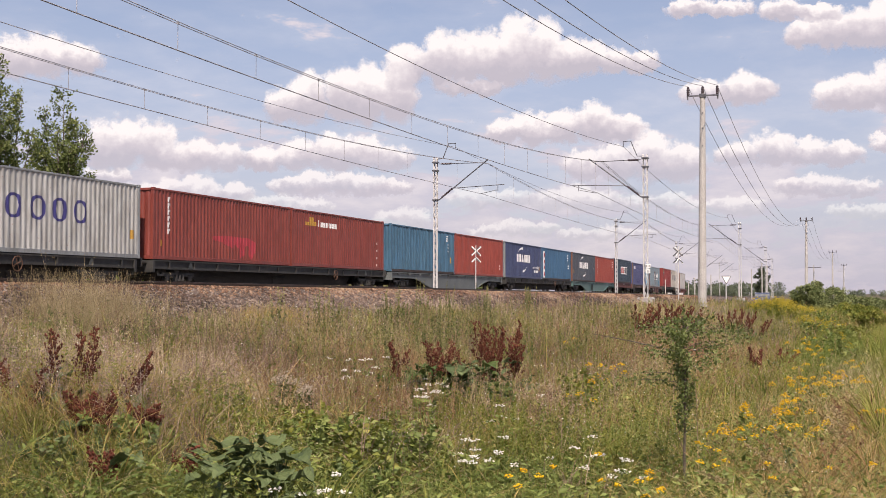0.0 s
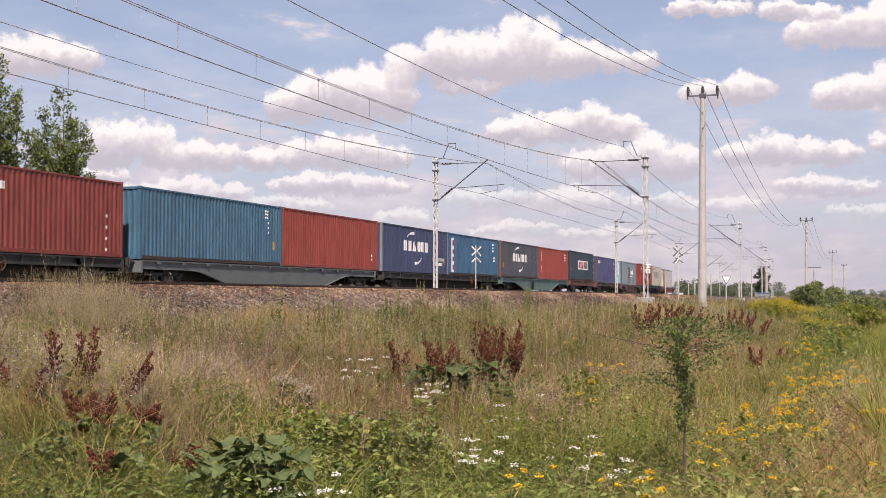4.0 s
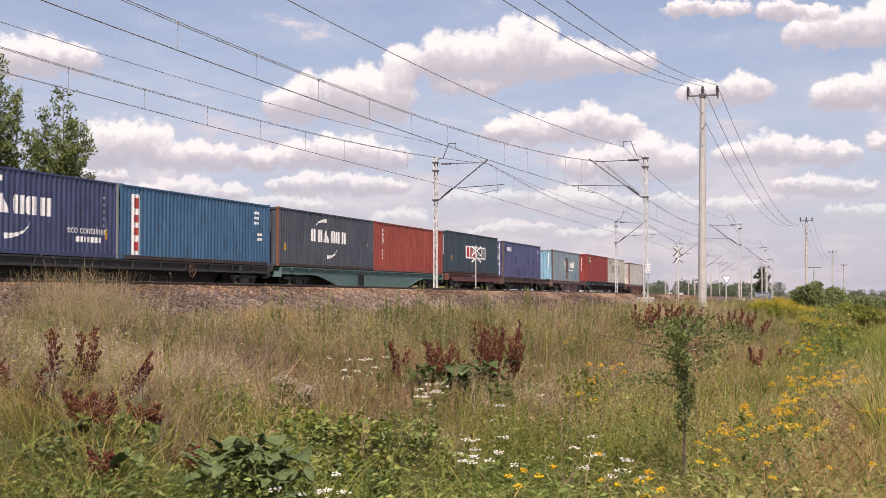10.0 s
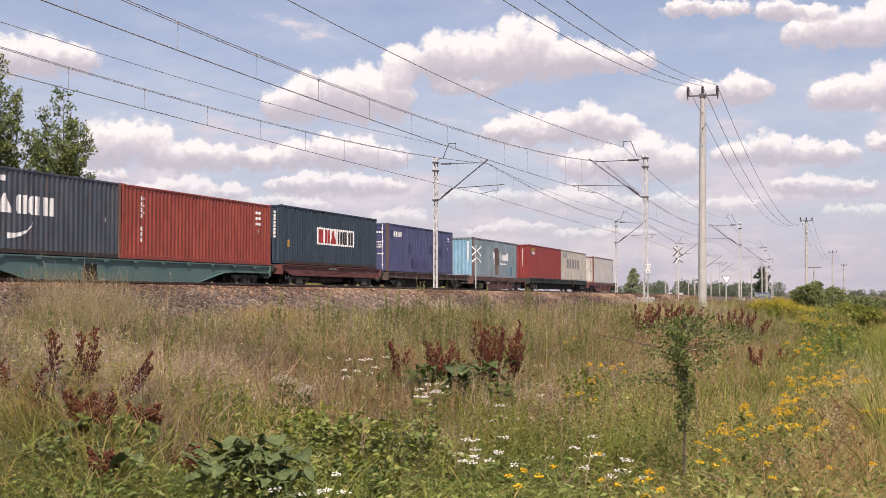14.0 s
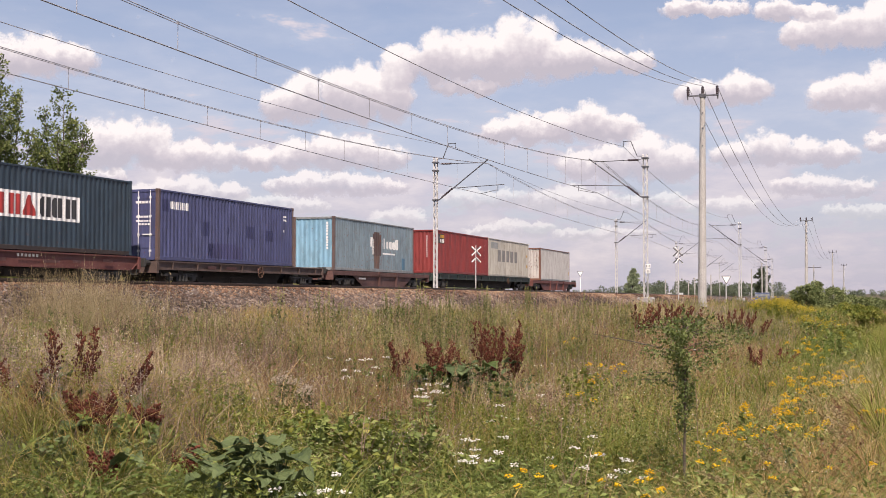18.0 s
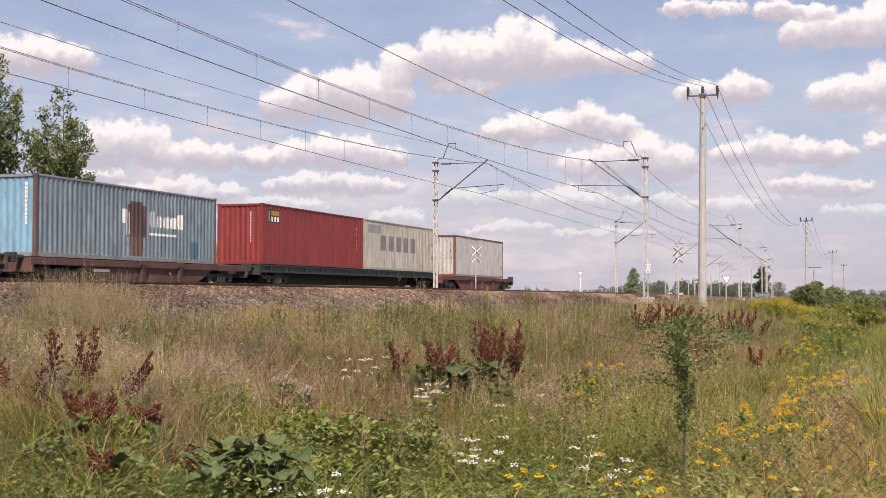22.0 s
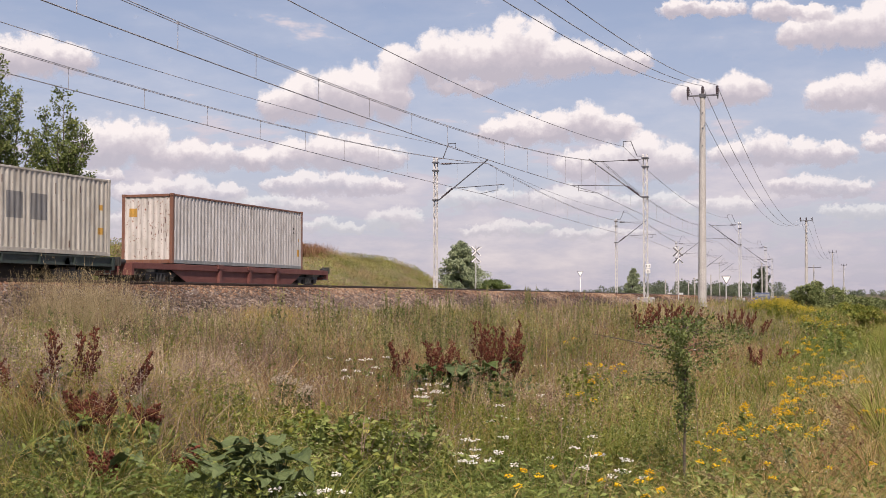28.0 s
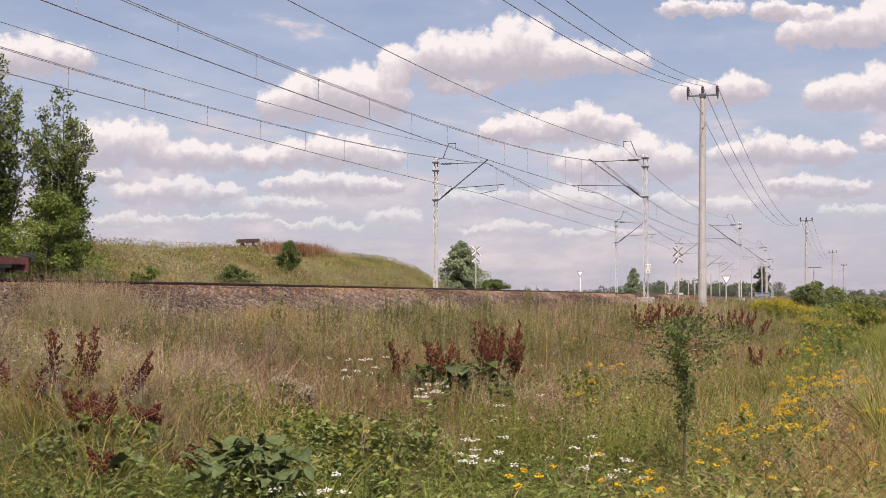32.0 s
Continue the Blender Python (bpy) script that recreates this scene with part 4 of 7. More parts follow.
for masts, lat, high, off in ((NEAR_MASTS, 11.05, 7.7, 1.15), (FAR_MASTS, 22.35, 7.85, -1.15)):
    for a, b in zip(masts, masts[1:]):
        pa, pb = [(s, lat + off + bend(s), line_z(s, lat) + high) for s in (a, b)]
        tagged(wire_thing("earth_wire", "", sagging(pa, pb, 1.10 * ((b - a) / 66) ** 2 if lat < 15 else 0.95 * ((b - a) / 66) ** 2), 0.012), "thin dark earth wire strung between the masts", "wire", "earth wires")

# ---- power line ----
POLE_AT = [(-36.0, 7.35), (56.3, 7.35), (149.5, 7.4), (247.5, 7.35), (345.0, 7.35)]


def power_pole(x, y, top):
    base = land(x, y)
    p = thing("power_pole", "tall grey concrete power pole with a steel crossarm", "utility pole", "poles of the power line", at=(x, y, base))
    H = top - base
    lean = 0.10 if x > 0 else 0
    bm = bmesh.new()
    pts = [(0, -lean * k / 8, -0.6 + (H + 0.6) * k / 8) for k in range(9)]
    tube(bm, pts, [0.205 - 0.085 * k / 8 for k in range(9)], 12)
    part("pole", bm, CONCRETE, p)
    bm = bmesh.new()
    box(bm, -0.04, 0.04, -lean - 0.72, -lean + 0.72, H - 0.08, H - 0.02)
    for k in (-0.68, 0.68):
        box(bm, -0.03, 0.03, -lean + k - 0.03, -lean + k + 0.03, H - 0.22, H - 0.02)
    part("crossarm", bm, ARM, p)
    bm = bmesh.new()
    box(bm, -0.14, 0.14, -lean - 0.14, -lean + 0.14, H - 0.14, H + 0.02)
    part("pole_cap", bm, ARM, p)
    for k in (-0.66, 0.0, 0.66):
        bm = bmesh.new()
        tube(bm, [(0, -lean + k, H - 0.02 + 0.05 * q) for q in range(9)], [0.04, 0.075, 0.055, 0.08, 0.055, 0.08, 0.055, 0.06, 0.03], 8)
        part("insulator", bm, CERAMIC, p)
    bm = bmesh.new()
    for z in (H - 0.9, H - 1.6, H - 2.4):
        box(bm, -0.16, -0.12, -lean - 0.03, -lean + 0.03, z, z + 0.06)
    part("step_bolt", bm, ARM, p)
    return p


TOPS = [10.7, 10.75, 10.3, 9.75, 9.4]
for (x, y), top in zip(POLE_AT, TOPS):
    power_pole(x, y, top)
for k in (-0.66, 0.0, 0.66):
    for (a, ta), (b, tb) in zip(zip(POLE_AT, TOPS), zip(POLE_AT[1:], TOPS[1:])):
        pts = sagging((a[0], a[1] - 0.1 + k, ta + 0.4), (b[0], b[1] - 0.1 + k, tb + 0.4), 3.2, 32)
        tagged(wire_thing("power_wire", "", pts, 0.012), "thin dark power line wire hanging between poles", "wire", "power wires")

# ---- signs at the crossing ----
SIGN_WHITE = surface("white_sign_sheet", (0.86, 0.86, 0.84), (0.80, 0.80, 0.78), 2.5, 0.5, 0.0, 12, 0.02)


def crossing_sign(x, y, top, turn):
    base = 1.15
    c = thing("crossing_sign", "white double crossbuck sign on a slim grey post", "road sign", "crossbucks at the level crossing", at=(x, y, base), turn=turn)
    H = top - base
    bm = bmesh.new()
    tube(bm, [(0, 0, -0.4), (0, 0, H + 0.02)], 0.033, 8)
    part("post", bm, MAST, c)
    for z, arms in ((H - 0.35, ((-1, -1, 1, 1), (-1, 1, 1, -1))), (H - 0.78, ((-1, -1, 0, 0), (1, -1, 0, 0)))):
        for a0, b0, a1, b1 in arms:
            bm = bmesh.new()
            bar(bm, (-0.05, a0 * 0.44, z + b0 * 0.29), (-0.05, a1 * 0.44, z + b1 * 0.29), 0.02, 0.09)
            part("board", bm, SIGN_WHITE, c)
            # Second crossbuck, square to the first, in grey where that is white.
            bm = bmesh.new()
            bar(bm, (a0 * 0.36, 0.05, z + b0 * 0.27), (a1 * 0.36, 0.05, z + b1 * 0.27), 0.02, 0.075)
            part("second_board", bm, P_PATCH_GREY, c, "grey board of the second crossbuck")
    return c


crossing_sign(75.5, 24.4, 4.75, 66)
crossing_sign(77.0, 11.5, 4.6, 66)


def yield_sign(x, y, top, wide, turn, high=2.2):
    c = thing("yield_sign", "white triangular yield sign with a dark border on a post", "road sign", at=(x, y, top - high), turn=turn)
    bm = bmesh.new()
    tube(bm, [(0.08, 0, -0.5), (0.08, 0, high)], 0.035 if high < 2.5 else 0.06, 8)
    part("post", bm, MAST if high < 2.5 else SIGN_WHITE, c)
    for nm, mat, k, off in (("border", P_MARK_BLACK, 1.0, 0.0), ("face", SIGN_WHITE, 0.80, -0.018)):
        bm = bmesh.new()
        h = wide * 0.87
        zc = high - h * 0.36
        pts = [(-wide / 2 * k, zc + h * 0.36 * k), (wide / 2 * k, zc + h * 0.36 * k), (0, zc - h * 0.64 * k)]
        rings = [[bm.verts.new((off + o, a, b)) for a, b in pts] for o in (0.0, 0.010)]
        bm.faces.new(rings[0][::-1])
        bm.faces.new(rings[1])
        for i in range(3):
            bm.faces.new((rings[0][i], rings[0][(i + 1) % 3], rings[1][(i + 1) % 3], rings[1][i]))
        part(nm, bm, mat, c)
    return c


yield_sign(76.5, 8.5, 2.72, 0.62, 19)
yield_sign(164.4, 38.0, 4.74, 0.9, 19, 3.0)

# The number plates on the mast by the crossing: plain bars for the figures.
plate = thing("mast_plate", "two small white plates with dark marks on the mast", "sign", at=(63.3, 11.09 - 0.19, 3.05))
for k, z in enumerate((0.0, -0.27)):
    bm = bmesh.new()
    box(bm, -0.13, 0.13, -0.012, 0.0, z - 0.11, z + 0.11, 0.004)
    pl = part("plate", bm, WHITE_PAINT, plate)
    for q in range(3 - k):
        bm = bmesh.new()
        x = (-0.12 + 0.12 * q) if k == 0 else (-0.06 + 0.12 * q)
        box(bm, x * 0.65 - 0.016, x * 0.65 + 0.016, -0.016, -0.012, z - 0.06, z + 0.06)
        part("figure_bar", bm, P_PATCH_GREY, pl)
plate.rotation_euler = (0, 0, radians(-60))
plate.location = (63.3 - 0.17, 11.0, 3.05)

# Slim posts, cabinets and a blue board near the distant crossing.
for x, y, high in ((150.0, 24.0, 2.4), (150.0, 21.2, 2.2), (146.0, 19.9, 2.6), (150.0, 18.5, 3.0), (140.0, 14.2, 2.0), (138.0, 12.6, 3.4), (143.0, 11.9, 4.2), (139.0, 11.0, 3.8)):
    p = thing("marker_post", "slim pale concrete post beside the railway", "post", "posts near the crossing", at=(x, y, 0.9))
    bm = bmesh.new()
    box(bm, -0.06, 0.06, -0.06, 0.06, -0.3, high, 0.02)
    part("shaft", bm, CONCRETE, p)
    bm = bmesh.new()
    box(bm, -0.075, 0.075, -0.075, 0.075, high, high + 0.05, 0.02)
    part("cap", bm, CONCRETE, p)
for x, y in ((150.0, 23.5), (150.0, 22.1)):
    c = thing("trackside_cabinet", "small white trackside cabinet", "cabinet", "cabinets near the crossing", at=(x, y, 0.95))
    bm = bmesh.new()
    box(bm, -0.2, 0.2, -0.22, 0.22, 0.0, 0.75, 0.03)
    part("body", bm, WHITE_PAINT, c)
    bm = bmesh.new()
    box(bm, -0.24, 0.24, -0.26, 0.26, 0.75, 0.80, 0.02)
    part("lid", bm, MAST, c)
board = thing("blue_board", "low blue board with pale stripes near the crossing", "board", at=(100.0, 8.3, 0.55), turn=12)
BLUE_BOARD = surface("blue_board_paint", (0.09, 0.12, 0.20), (0.13, 0.16, 0.25), 1.0, 0.6, 0.0, 30, 0.05)
for q in range(4):
    bm = bmesh.new()
    box(bm, -0.02, 0.02, -0.6, 0.6, 0.62 + q * 0.14, 0.74 + q * 0.14, 0.004)
    part("slat", bm, BLUE_BOARD if q != 2 else P_GREYFRAME, board)
for y in (-0.5, 0.5):
    bm = bmesh.new()
    box(bm, 0.02, 0.08, y - 0.03, y + 0.03, -0.2, 1.2)
    part("post", bm, MAST, board)

# A pole of another line farther off.
far_pole = thing("power_pole", "distant concrete pole with a wide crossarm", "utility pole", at=(262.0, 11.4, 0.6))
bm = bmesh.new()
tube(bm, [(0, 0, -0.5), (0, 0, 6.9)], [0.16, 0.11], 8)
part("pole", bm, CONCRETE, far_pole)
bm = bmesh.new()
box(bm, -0.06, 0.06, -1.5, 1.5, 6.4, 6.52)
part("crossarm", bm, ARM, far_pole)
for k in (-1.4, 0.0, 1.4):
    bm = bmesh.new()
    tube(bm, [(0, k, 6.5), (0, k, 6.85)], [0.06, 0.04], 6)
    part("insulator", bm, CERAMIC, far_pole)
# ---- clouds ----
# Rings of far sky, as low as the horizon and well under the sun: fair-weather clouds that drift slowly.
def cloud_material(name, puffs, hazy):
    m = bpy.data.materials.new(name)
    m.use_nodes = True
    t = m.node_tree
    t.nodes.remove(t.nodes["Principled BSDF"])
    N, Lk = t.nodes, t.links

    def math_node(op, a, b=None, c=None, clamp=False):
        n = N.new("ShaderNodeMath")
        n.operation, n.use_clamp = op, clamp
        for k, v in enumerate((a, b, c)):
            if v is None:
                continue
            if isinstance(v, (int, float)):
                n.inputs[k].default_value = v
            else:
                Lk.new(v, n.inputs[k])
        return n.outputs[0]

    def vec(op, a, b):
        n = N.new("ShaderNodeVectorMath")
        n.operation = op
        for k, v in enumerate((a, b)):
            if isinstance(v, tuple):
                n.inputs[k].default_value = v
            else:
                Lk.new(v, n.inputs[k])
        return n.outputs["Value"] if op == "DOT_PRODUCT" else n.outputs[0]

    tc = N.new("ShaderNodeTexCoord")
    sep = N.new("ShaderNodeSeparateXYZ")
    Lk.new(tc.outputs["Object"], sep.inputs[0])
    az = math_node("ARCTAN2", sep.outputs[1], sep.outputs[0])
    A = math_node("MULTIPLY", math_node("SUBTRACT", radians(HEADING), az), 57.2958)
    flat = math_node("SQRT", math_node("ADD", math_node("POWER", sep.outputs[0], 2.0), math_node("POWER", sep.outputs[1], 2.0)))
    E = math_node("MULTIPLY", math_node("DIVIDE", sep.outputs[2], flat), 57.2958)
    comb = N.new("ShaderNodeCombineXYZ")
    Lk.new(A, comb.inputs[0])
    Lk.new(E, comb.inputs[1])
    P = comb.outputs[0]

    def fbm(scale, detail, rough, offset, stretch=(1, 1, 1)):
        n = N.new("ShaderNodeTexNoise")
        n.inputs["Scale"].default_value, n.inputs["Detail"].default_value, n.inputs["Roughness"].default_value = scale, detail, rough
        Lk.new(vec("MULTIPLY", vec("ADD", P, offset), stretch), n.inputs["Vector"])
        return n

    warp = fbm(0.55, 3, 0.6, (3.1, 7.7, 0))
    warp2 = fbm(2.2, 5, 0.62, (1.1, 2.7, 4))
    Q = vec("ADD", P, vec("MULTIPLY", vec("SUBTRACT", warp.outputs["Color"], (0.5, 0.5, 0.5)), (0.9, 0.7, 0)))
    Q = vec("ADD", Q, vec("MULTIPLY", vec("SUBTRACT", warp2.outputs["Color"], (0.5, 0.5, 0.5)), (0.95, 0.85, 0)))
    total, shade, dens = None, None, None
    for x, y, rx, ry in puffs:
        cx, cy = math.degrees(math.atan((x - 784) / 2150)), (521 - y) / 2150 * 57.3 / math.hypot(1, (x - 784) / 2150)
        d = vec("MULTIPLY", vec("SUBTRACT", Q, (cx, cy, 0)), (37.5 / rx, 37.5 / ry, 0))
        w = math_node("MAXIMUM", math_node("SUBTRACT", 1.0, vec("DOT_PRODUCT", d, d)), 0.0)
        v = math_node("MULTIPLY", vec("DOT_PRODUCT", d, (0.0, 1.0, 0.0)), w)
        total = w if total is None else math_node("ADD", total, w)
        shade = v if shade is None else math_node("ADD", shade, v)
        dens = w if dens is None else math_node("MAXIMUM", dens, w)
    light = math_node("DIVIDE", shade, math_node("ADD", total, 0.02))
    puff = fbm(1.1, 9, 0.62, (9.3, 1.2, 0))
    edge = math_node("ADD", dens, math_node("MULTIPLY", math_node("SUBTRACT", puff.outputs["Fac"], 0.5), 1.05))
    mr = N.new("ShaderNodeMapRange")
    mr.interpolation_type = "SMOOTHSTEP"
    mr.inputs["From Min"].default_value, mr.inputs["From Max"].default_value = 0.13, 0.62
    Lk.new(edge, mr.inputs["Value"])
    soft = N.new("ShaderNodeMapRange")
    soft.inputs["From Min"].default_value, soft.inputs["From Max"].default_value = 1.5, 7.5
    soft.inputs["To Min"].default_value, soft.inputs["To Max"].default_value = 0.40, 1.0
    Lk.new(E, soft.inputs["Value"])
    big_alpha = math_node("MULTIPLY", mr.outputs[0], soft.outputs[0])
    alpha = big_alpha
    if hazy:
        # Low banks and haze towards the horizon.
        bank = fbm(0.34, 9, 0.58, (5.0, 3.0, 2.0), (0.62, 1.9, 1))
        low = N.new("ShaderNodeMapRange")
        low.inputs["From Min"].default_value, low.inputs["From Max"].default_value = 11.5, 2.0
        low.inputs["To Min"].default_value, low.inputs["To Max"].default_value = -0.14, 0.17
        Lk.new(E, low.inputs["Value"])
        mr2 = N.new("ShaderNodeMapRange")
        mr2.interpolation_type = "SMOOTHSTEP"
        mr2.inputs["From Min"].default_value, mr2.inputs["From Max"].default_value = 0.44, 0.62
        Lk.new(math_node("ADD", bank.outputs["Fac"], low.outputs[0]), mr2.inputs["Value"])
        veil = math_node("MULTIPLY", mr2.outputs[0], 0.85)
        haze = N.new("ShaderNodeMapRange")
        haze.inputs["From Min"].default_value, haze.inputs["From Max"].default_value = 13.0, 0.0
        haze.inputs["To Min"].default_value, haze.inputs["To Max"].default_value = 0.27, 0.86
        Lk.new(E, haze.inputs["Value"])
        alpha = math_node("MAXIMUM", math_node("MAXIMUM", big_alpha, veil), haze.outputs[0])
    # Sunlit crowns, grey-violet undersides.
    tone = math_node("ADD", math_node("MULTIPLY", light, 1.05), math_node("MULTIPLY", math_node("SUBTRACT", puff.outputs["Fac"], 0.5), 0.75))
    crown = ramp(t, math_node("ADD", tone, 0.47), [(0.08, (0.50, 0.515, 0.61)), (0.40, (0.60, 0.605, 0.69)), (0.62, (0.735, 0.75, 0.815)), (0.82, (0.905, 0.93, 0.965))])
    col = crown
    if hazy:
        bankcol = ramp(t, bank.outputs["Fac"], [(0.40, (0.445, 0.475, 0.635)), (0.54, (0.555, 0.56, 0.68)), (0.72, (0.73, 0.715, 0.785))])
        col = mix(t, big_alpha, bankcol, crown)
    em = N.new("ShaderNodeEmission")
    Lk.new(col, em.inputs["Color"])
    em.inputs["Strength"].default_value = 0.80
    tr = N.new("ShaderNodeBsdfTransparent")
    mx = N.new("ShaderNodeMixShader")
    Lk.new(alpha, mx.inputs[0])
    Lk.new(tr.outputs[0], mx.inputs[1])
    Lk.new(em.outputs[0], mx.inputs[2])
    Lk.new(mx.outputs[0], N["Material Output"].inputs["Surface"])
    return m


def cumulus(x0, x1, base, peak, top, rs):
    """Puffs of one fair-weather cloud: flat base, highest at peak."""
    n = max(2, round((x1 - x0) / 52))
    out = []
    for k in range(n):
        x = x0 + (x1 - x0) * (k + 0.5) / n
        reach = (peak - x0 if x < peak else x1 - peak) + 12
        high = (base - top) * (0.34 + 0.66 * max(0.0, 1 - abs(x - peak) / reach) ** 0.55) * rs.uniform(0.92, 1.06)
        out.append((x + rs.uniform(-8, 8), base - high * 0.46, (x1 - x0) / n * 0.92, high * 0.62))
    return out


# Each cloud: its two ends, base, peak and top, in the units of a wide sky chart.
HIGH_CLOUDS = [(690, 905, 150, 800, 32), (830, 1030, 138, 925, 16), (960, 1150, 128, 1020, 66), (780, 870, 168, 825, 132), (466, 725, 216, 680, 96), (145, 290, 296, 230, 188), (280, 480, 300, 340, 238), (-20, 160, 130, 30, 52), (1218, 1345, 184, 1318, 122),
               (1448, 1640, 192, 1600, 98), (1400, 1640, 78, 1570, -12), (1190, 1318, 24, 1250, -14), (1362, 1470, 32, 1410, -12)]
MID_CLOUDS = [(860, 1128, 252, 1062, 178), (1000, 1218, 318, 1148, 230), (1278, 1500, 292, 1345, 228), (440, 720, 300, 612, 228), (1375, 1540, 346, 1450, 304), (230, 430, 362, 338, 304), (470, 720, 346, 560, 298), (146, 214, 328, 178, 288), (1545, 1610, 262, 1580, 226)]
LOW_CLOUDS = [(425, 570, 378, 480, 338), (660, 745, 408, 708, 362), (800, 930, 368, 860, 322), (930, 1090, 374, 1010, 326), (1100, 1206, 372, 1160, 334), (1205, 1345, 378, 1296, 340), (340, 470, 398, 400, 374), (500, 640, 410, 560, 386), (1480, 1580, 386, 1530, 354), (160, 300, 404, 236, 372), (830, 980, 416, 900, 388), (1000, 1150, 424, 1070, 398)]
cr = random.Random(4)
CLOUD_LAYERS = []
n = 96
for name, clouds, radius, label in (("low_clouds", LOW_CLOUDS, 3900, "pale cumulus banks and haze above the horizon"), ("middle_clouds", MID_CLOUDS, 3850, "white cumulus clouds drifting in a blue sky"), ("high_clouds", HIGH_CLOUDS, 3800, "large white fair-weather clouds with grey bases in a blue sky")):
    verts = []
    for el in (-0.4, 6, 14, 24, 36):
        el = radians(el)
        verts += [(radius * math.cos(el) * math.cos(2 * math.pi * i / n), radius * math.cos(el) * math.sin(2 * math.pi * i / n), radius * math.sin(el)) for i in range(n)]
    faces = [(k * n + i, (k + 1) * n + i, (k + 1) * n + (i + 1) % n, k * n + (i + 1) % n) for k in range(4) for i in range(n)]
    mat = cloud_material(name, [p for c in clouds for p in cumulus(*c, cr)], name == "low_clouds")
    layer = new(name + "_backdrop", mesh_of(name, verts, faces, [mat], True))
    CLOUD_LAYERS.append(tagged(layer, label, "clouds", kind="structure"))

# ---- plants: builders ----
def unit(v):
    return v / np.maximum(np.linalg.norm(v, axis=1, keepdims=True), 1e-9)


def blades(base, high, wide, lean, rs, droop=0.25, to=None):
    """Bent blades: four levels, seven corners, five triangles each; to: the angles towards which they bend."""
    n = len(base)
    a = rs.uniform(0, 2 * np.pi, n) if to is None else to
    to = np.stack([np.cos(a), np.sin(a), np.zeros(n)], 1)
    b = rs.uniform(0, 2 * np.pi, n)
    side = np.stack([np.cos(b), np.sin(b), np.zeros(n)], 1)
    out = []
    for t, w in ((0.0, 0.8), (0.4, 1.0), (0.75, 0.65), (1.0, 0.0)):
        mid = base + to * (high * lean * t * t)[:, None]
        mid[:, 2] += high * (t - droop * lean * t * t)
        if w:
            out += [mid - side * (wide * w / 2)[:, None], mid + side * (wide * w / 2)[:, None]]
        else:
            out.append(mid)
    v = np.stack(out, 1).reshape(-1, 3)
    f = np.array([(0, 1, 3), (0, 3, 2), (2, 3, 5), (2, 5, 4), (4, 5, 6)])
    return v, (np.arange(n)[:, None, None] * 7 + f[None]).reshape(-1, 3)


def leaf_set(at, way, size, wide, rs, fold=0.25):
    """Folded four-cornered leaves that grow from at along way."""
    n = len(at)
    way = unit(way)
    r = unit(rs.normal(size=(n, 3)) + np.array([0, 0, 0.6]))
    side = unit(np.cross(way, r))
    up = np.cross(side, way)
    mid = at + way * (size * 0.45)[:, None]
    v = np.stack([at, mid + side * (size * wide)[:, None] + up * (size * wide * fold)[:, None], at + way * size[:, None] - up * (size * 0.12)[:, None], mid - side * (size * wide)[:, None] + up * (size * wide * fold)[:, None]], 1).reshape(-1, 3)
    f = np.array([(0, 1, 2), (0, 2, 3)])
    return v, (np.arange(n)[:, None, None] * 4 + f[None]).reshape(-1, 3)


OCTA_V = np.array([(1, 0, 0), (-1, 0, 0), (0, 1, 0), (0, -1, 0), (0, 0, 1), (0, 0, -1)], dtype=float)
OCTA_F = np.array([(0, 2, 4), (2, 1, 4), (1, 3, 4), (3, 0, 4), (2, 0, 5), (1, 2, 5), (3, 1, 5), (0, 3, 5)])


def lumps(at, size, rs, flat=1.0, jitter=0.35):
    """Small eight-sided lumps: seeds, buds, stones."""
    n = len(at)
    v = OCTA_V[None] * (1 + rs.uniform(-jitter, jitter, (n, 6, 1))) * size[:, None, None]
    v = v * np.array([1, 1, flat])
    a = rs.uniform(0, 2 * np.pi, n)
    c, s = np.cos(a)[:, None], np.sin(a)[:, None]
    v = np.stack([v[..., 0] * c - v[..., 1] * s, v[..., 0] * s + v[..., 1] * c, v[..., 2]], 2)
    return (v + at[:, None, :]).reshape(-1, 3), (np.arange(n)[:, None, None] * 6 + OCTA_F[None]).reshape(-1, 3)


def stems(base, top, wide, rs):
    """Thin three-sided stems."""
    n = len(base)
    a = rs.uniform(0, 2 * np.pi, n)
    v = []
    for end, k in ((base, 1.0), (top, 0.55)):
        for q in range(3):
            o = np.stack([np.cos(a + q * 2.094), np.sin(a + q * 2.094), np.zeros(n)], 1) * (wide * k / 2)[:, None]
            v.append(end + o)
    v = np.stack(v, 1).reshape(-1, 3)
    f = np.array([(0, 1, 4), (0, 4, 3), (1, 2, 5), (1, 5, 4), (2, 0, 3), (2, 3, 5)])
    return v, (np.arange(n)[:, None, None] * 6 + f[None]).reshape(-1, 3)


def joined(*sets):
    vs, fs, k = [], [], 0
    for v, f in sets:
        vs.append(v)
        fs.append(f + k)
        k += len(v)
    return np.concatenate(vs), np.concatenate(fs)


def stuff(name, sets, material, label, category):
    v, f = joined(*sets)
    ob = new(name, fast_mesh(name, v, f, material))
    return tagged(ob, label, category, kind="stuff")


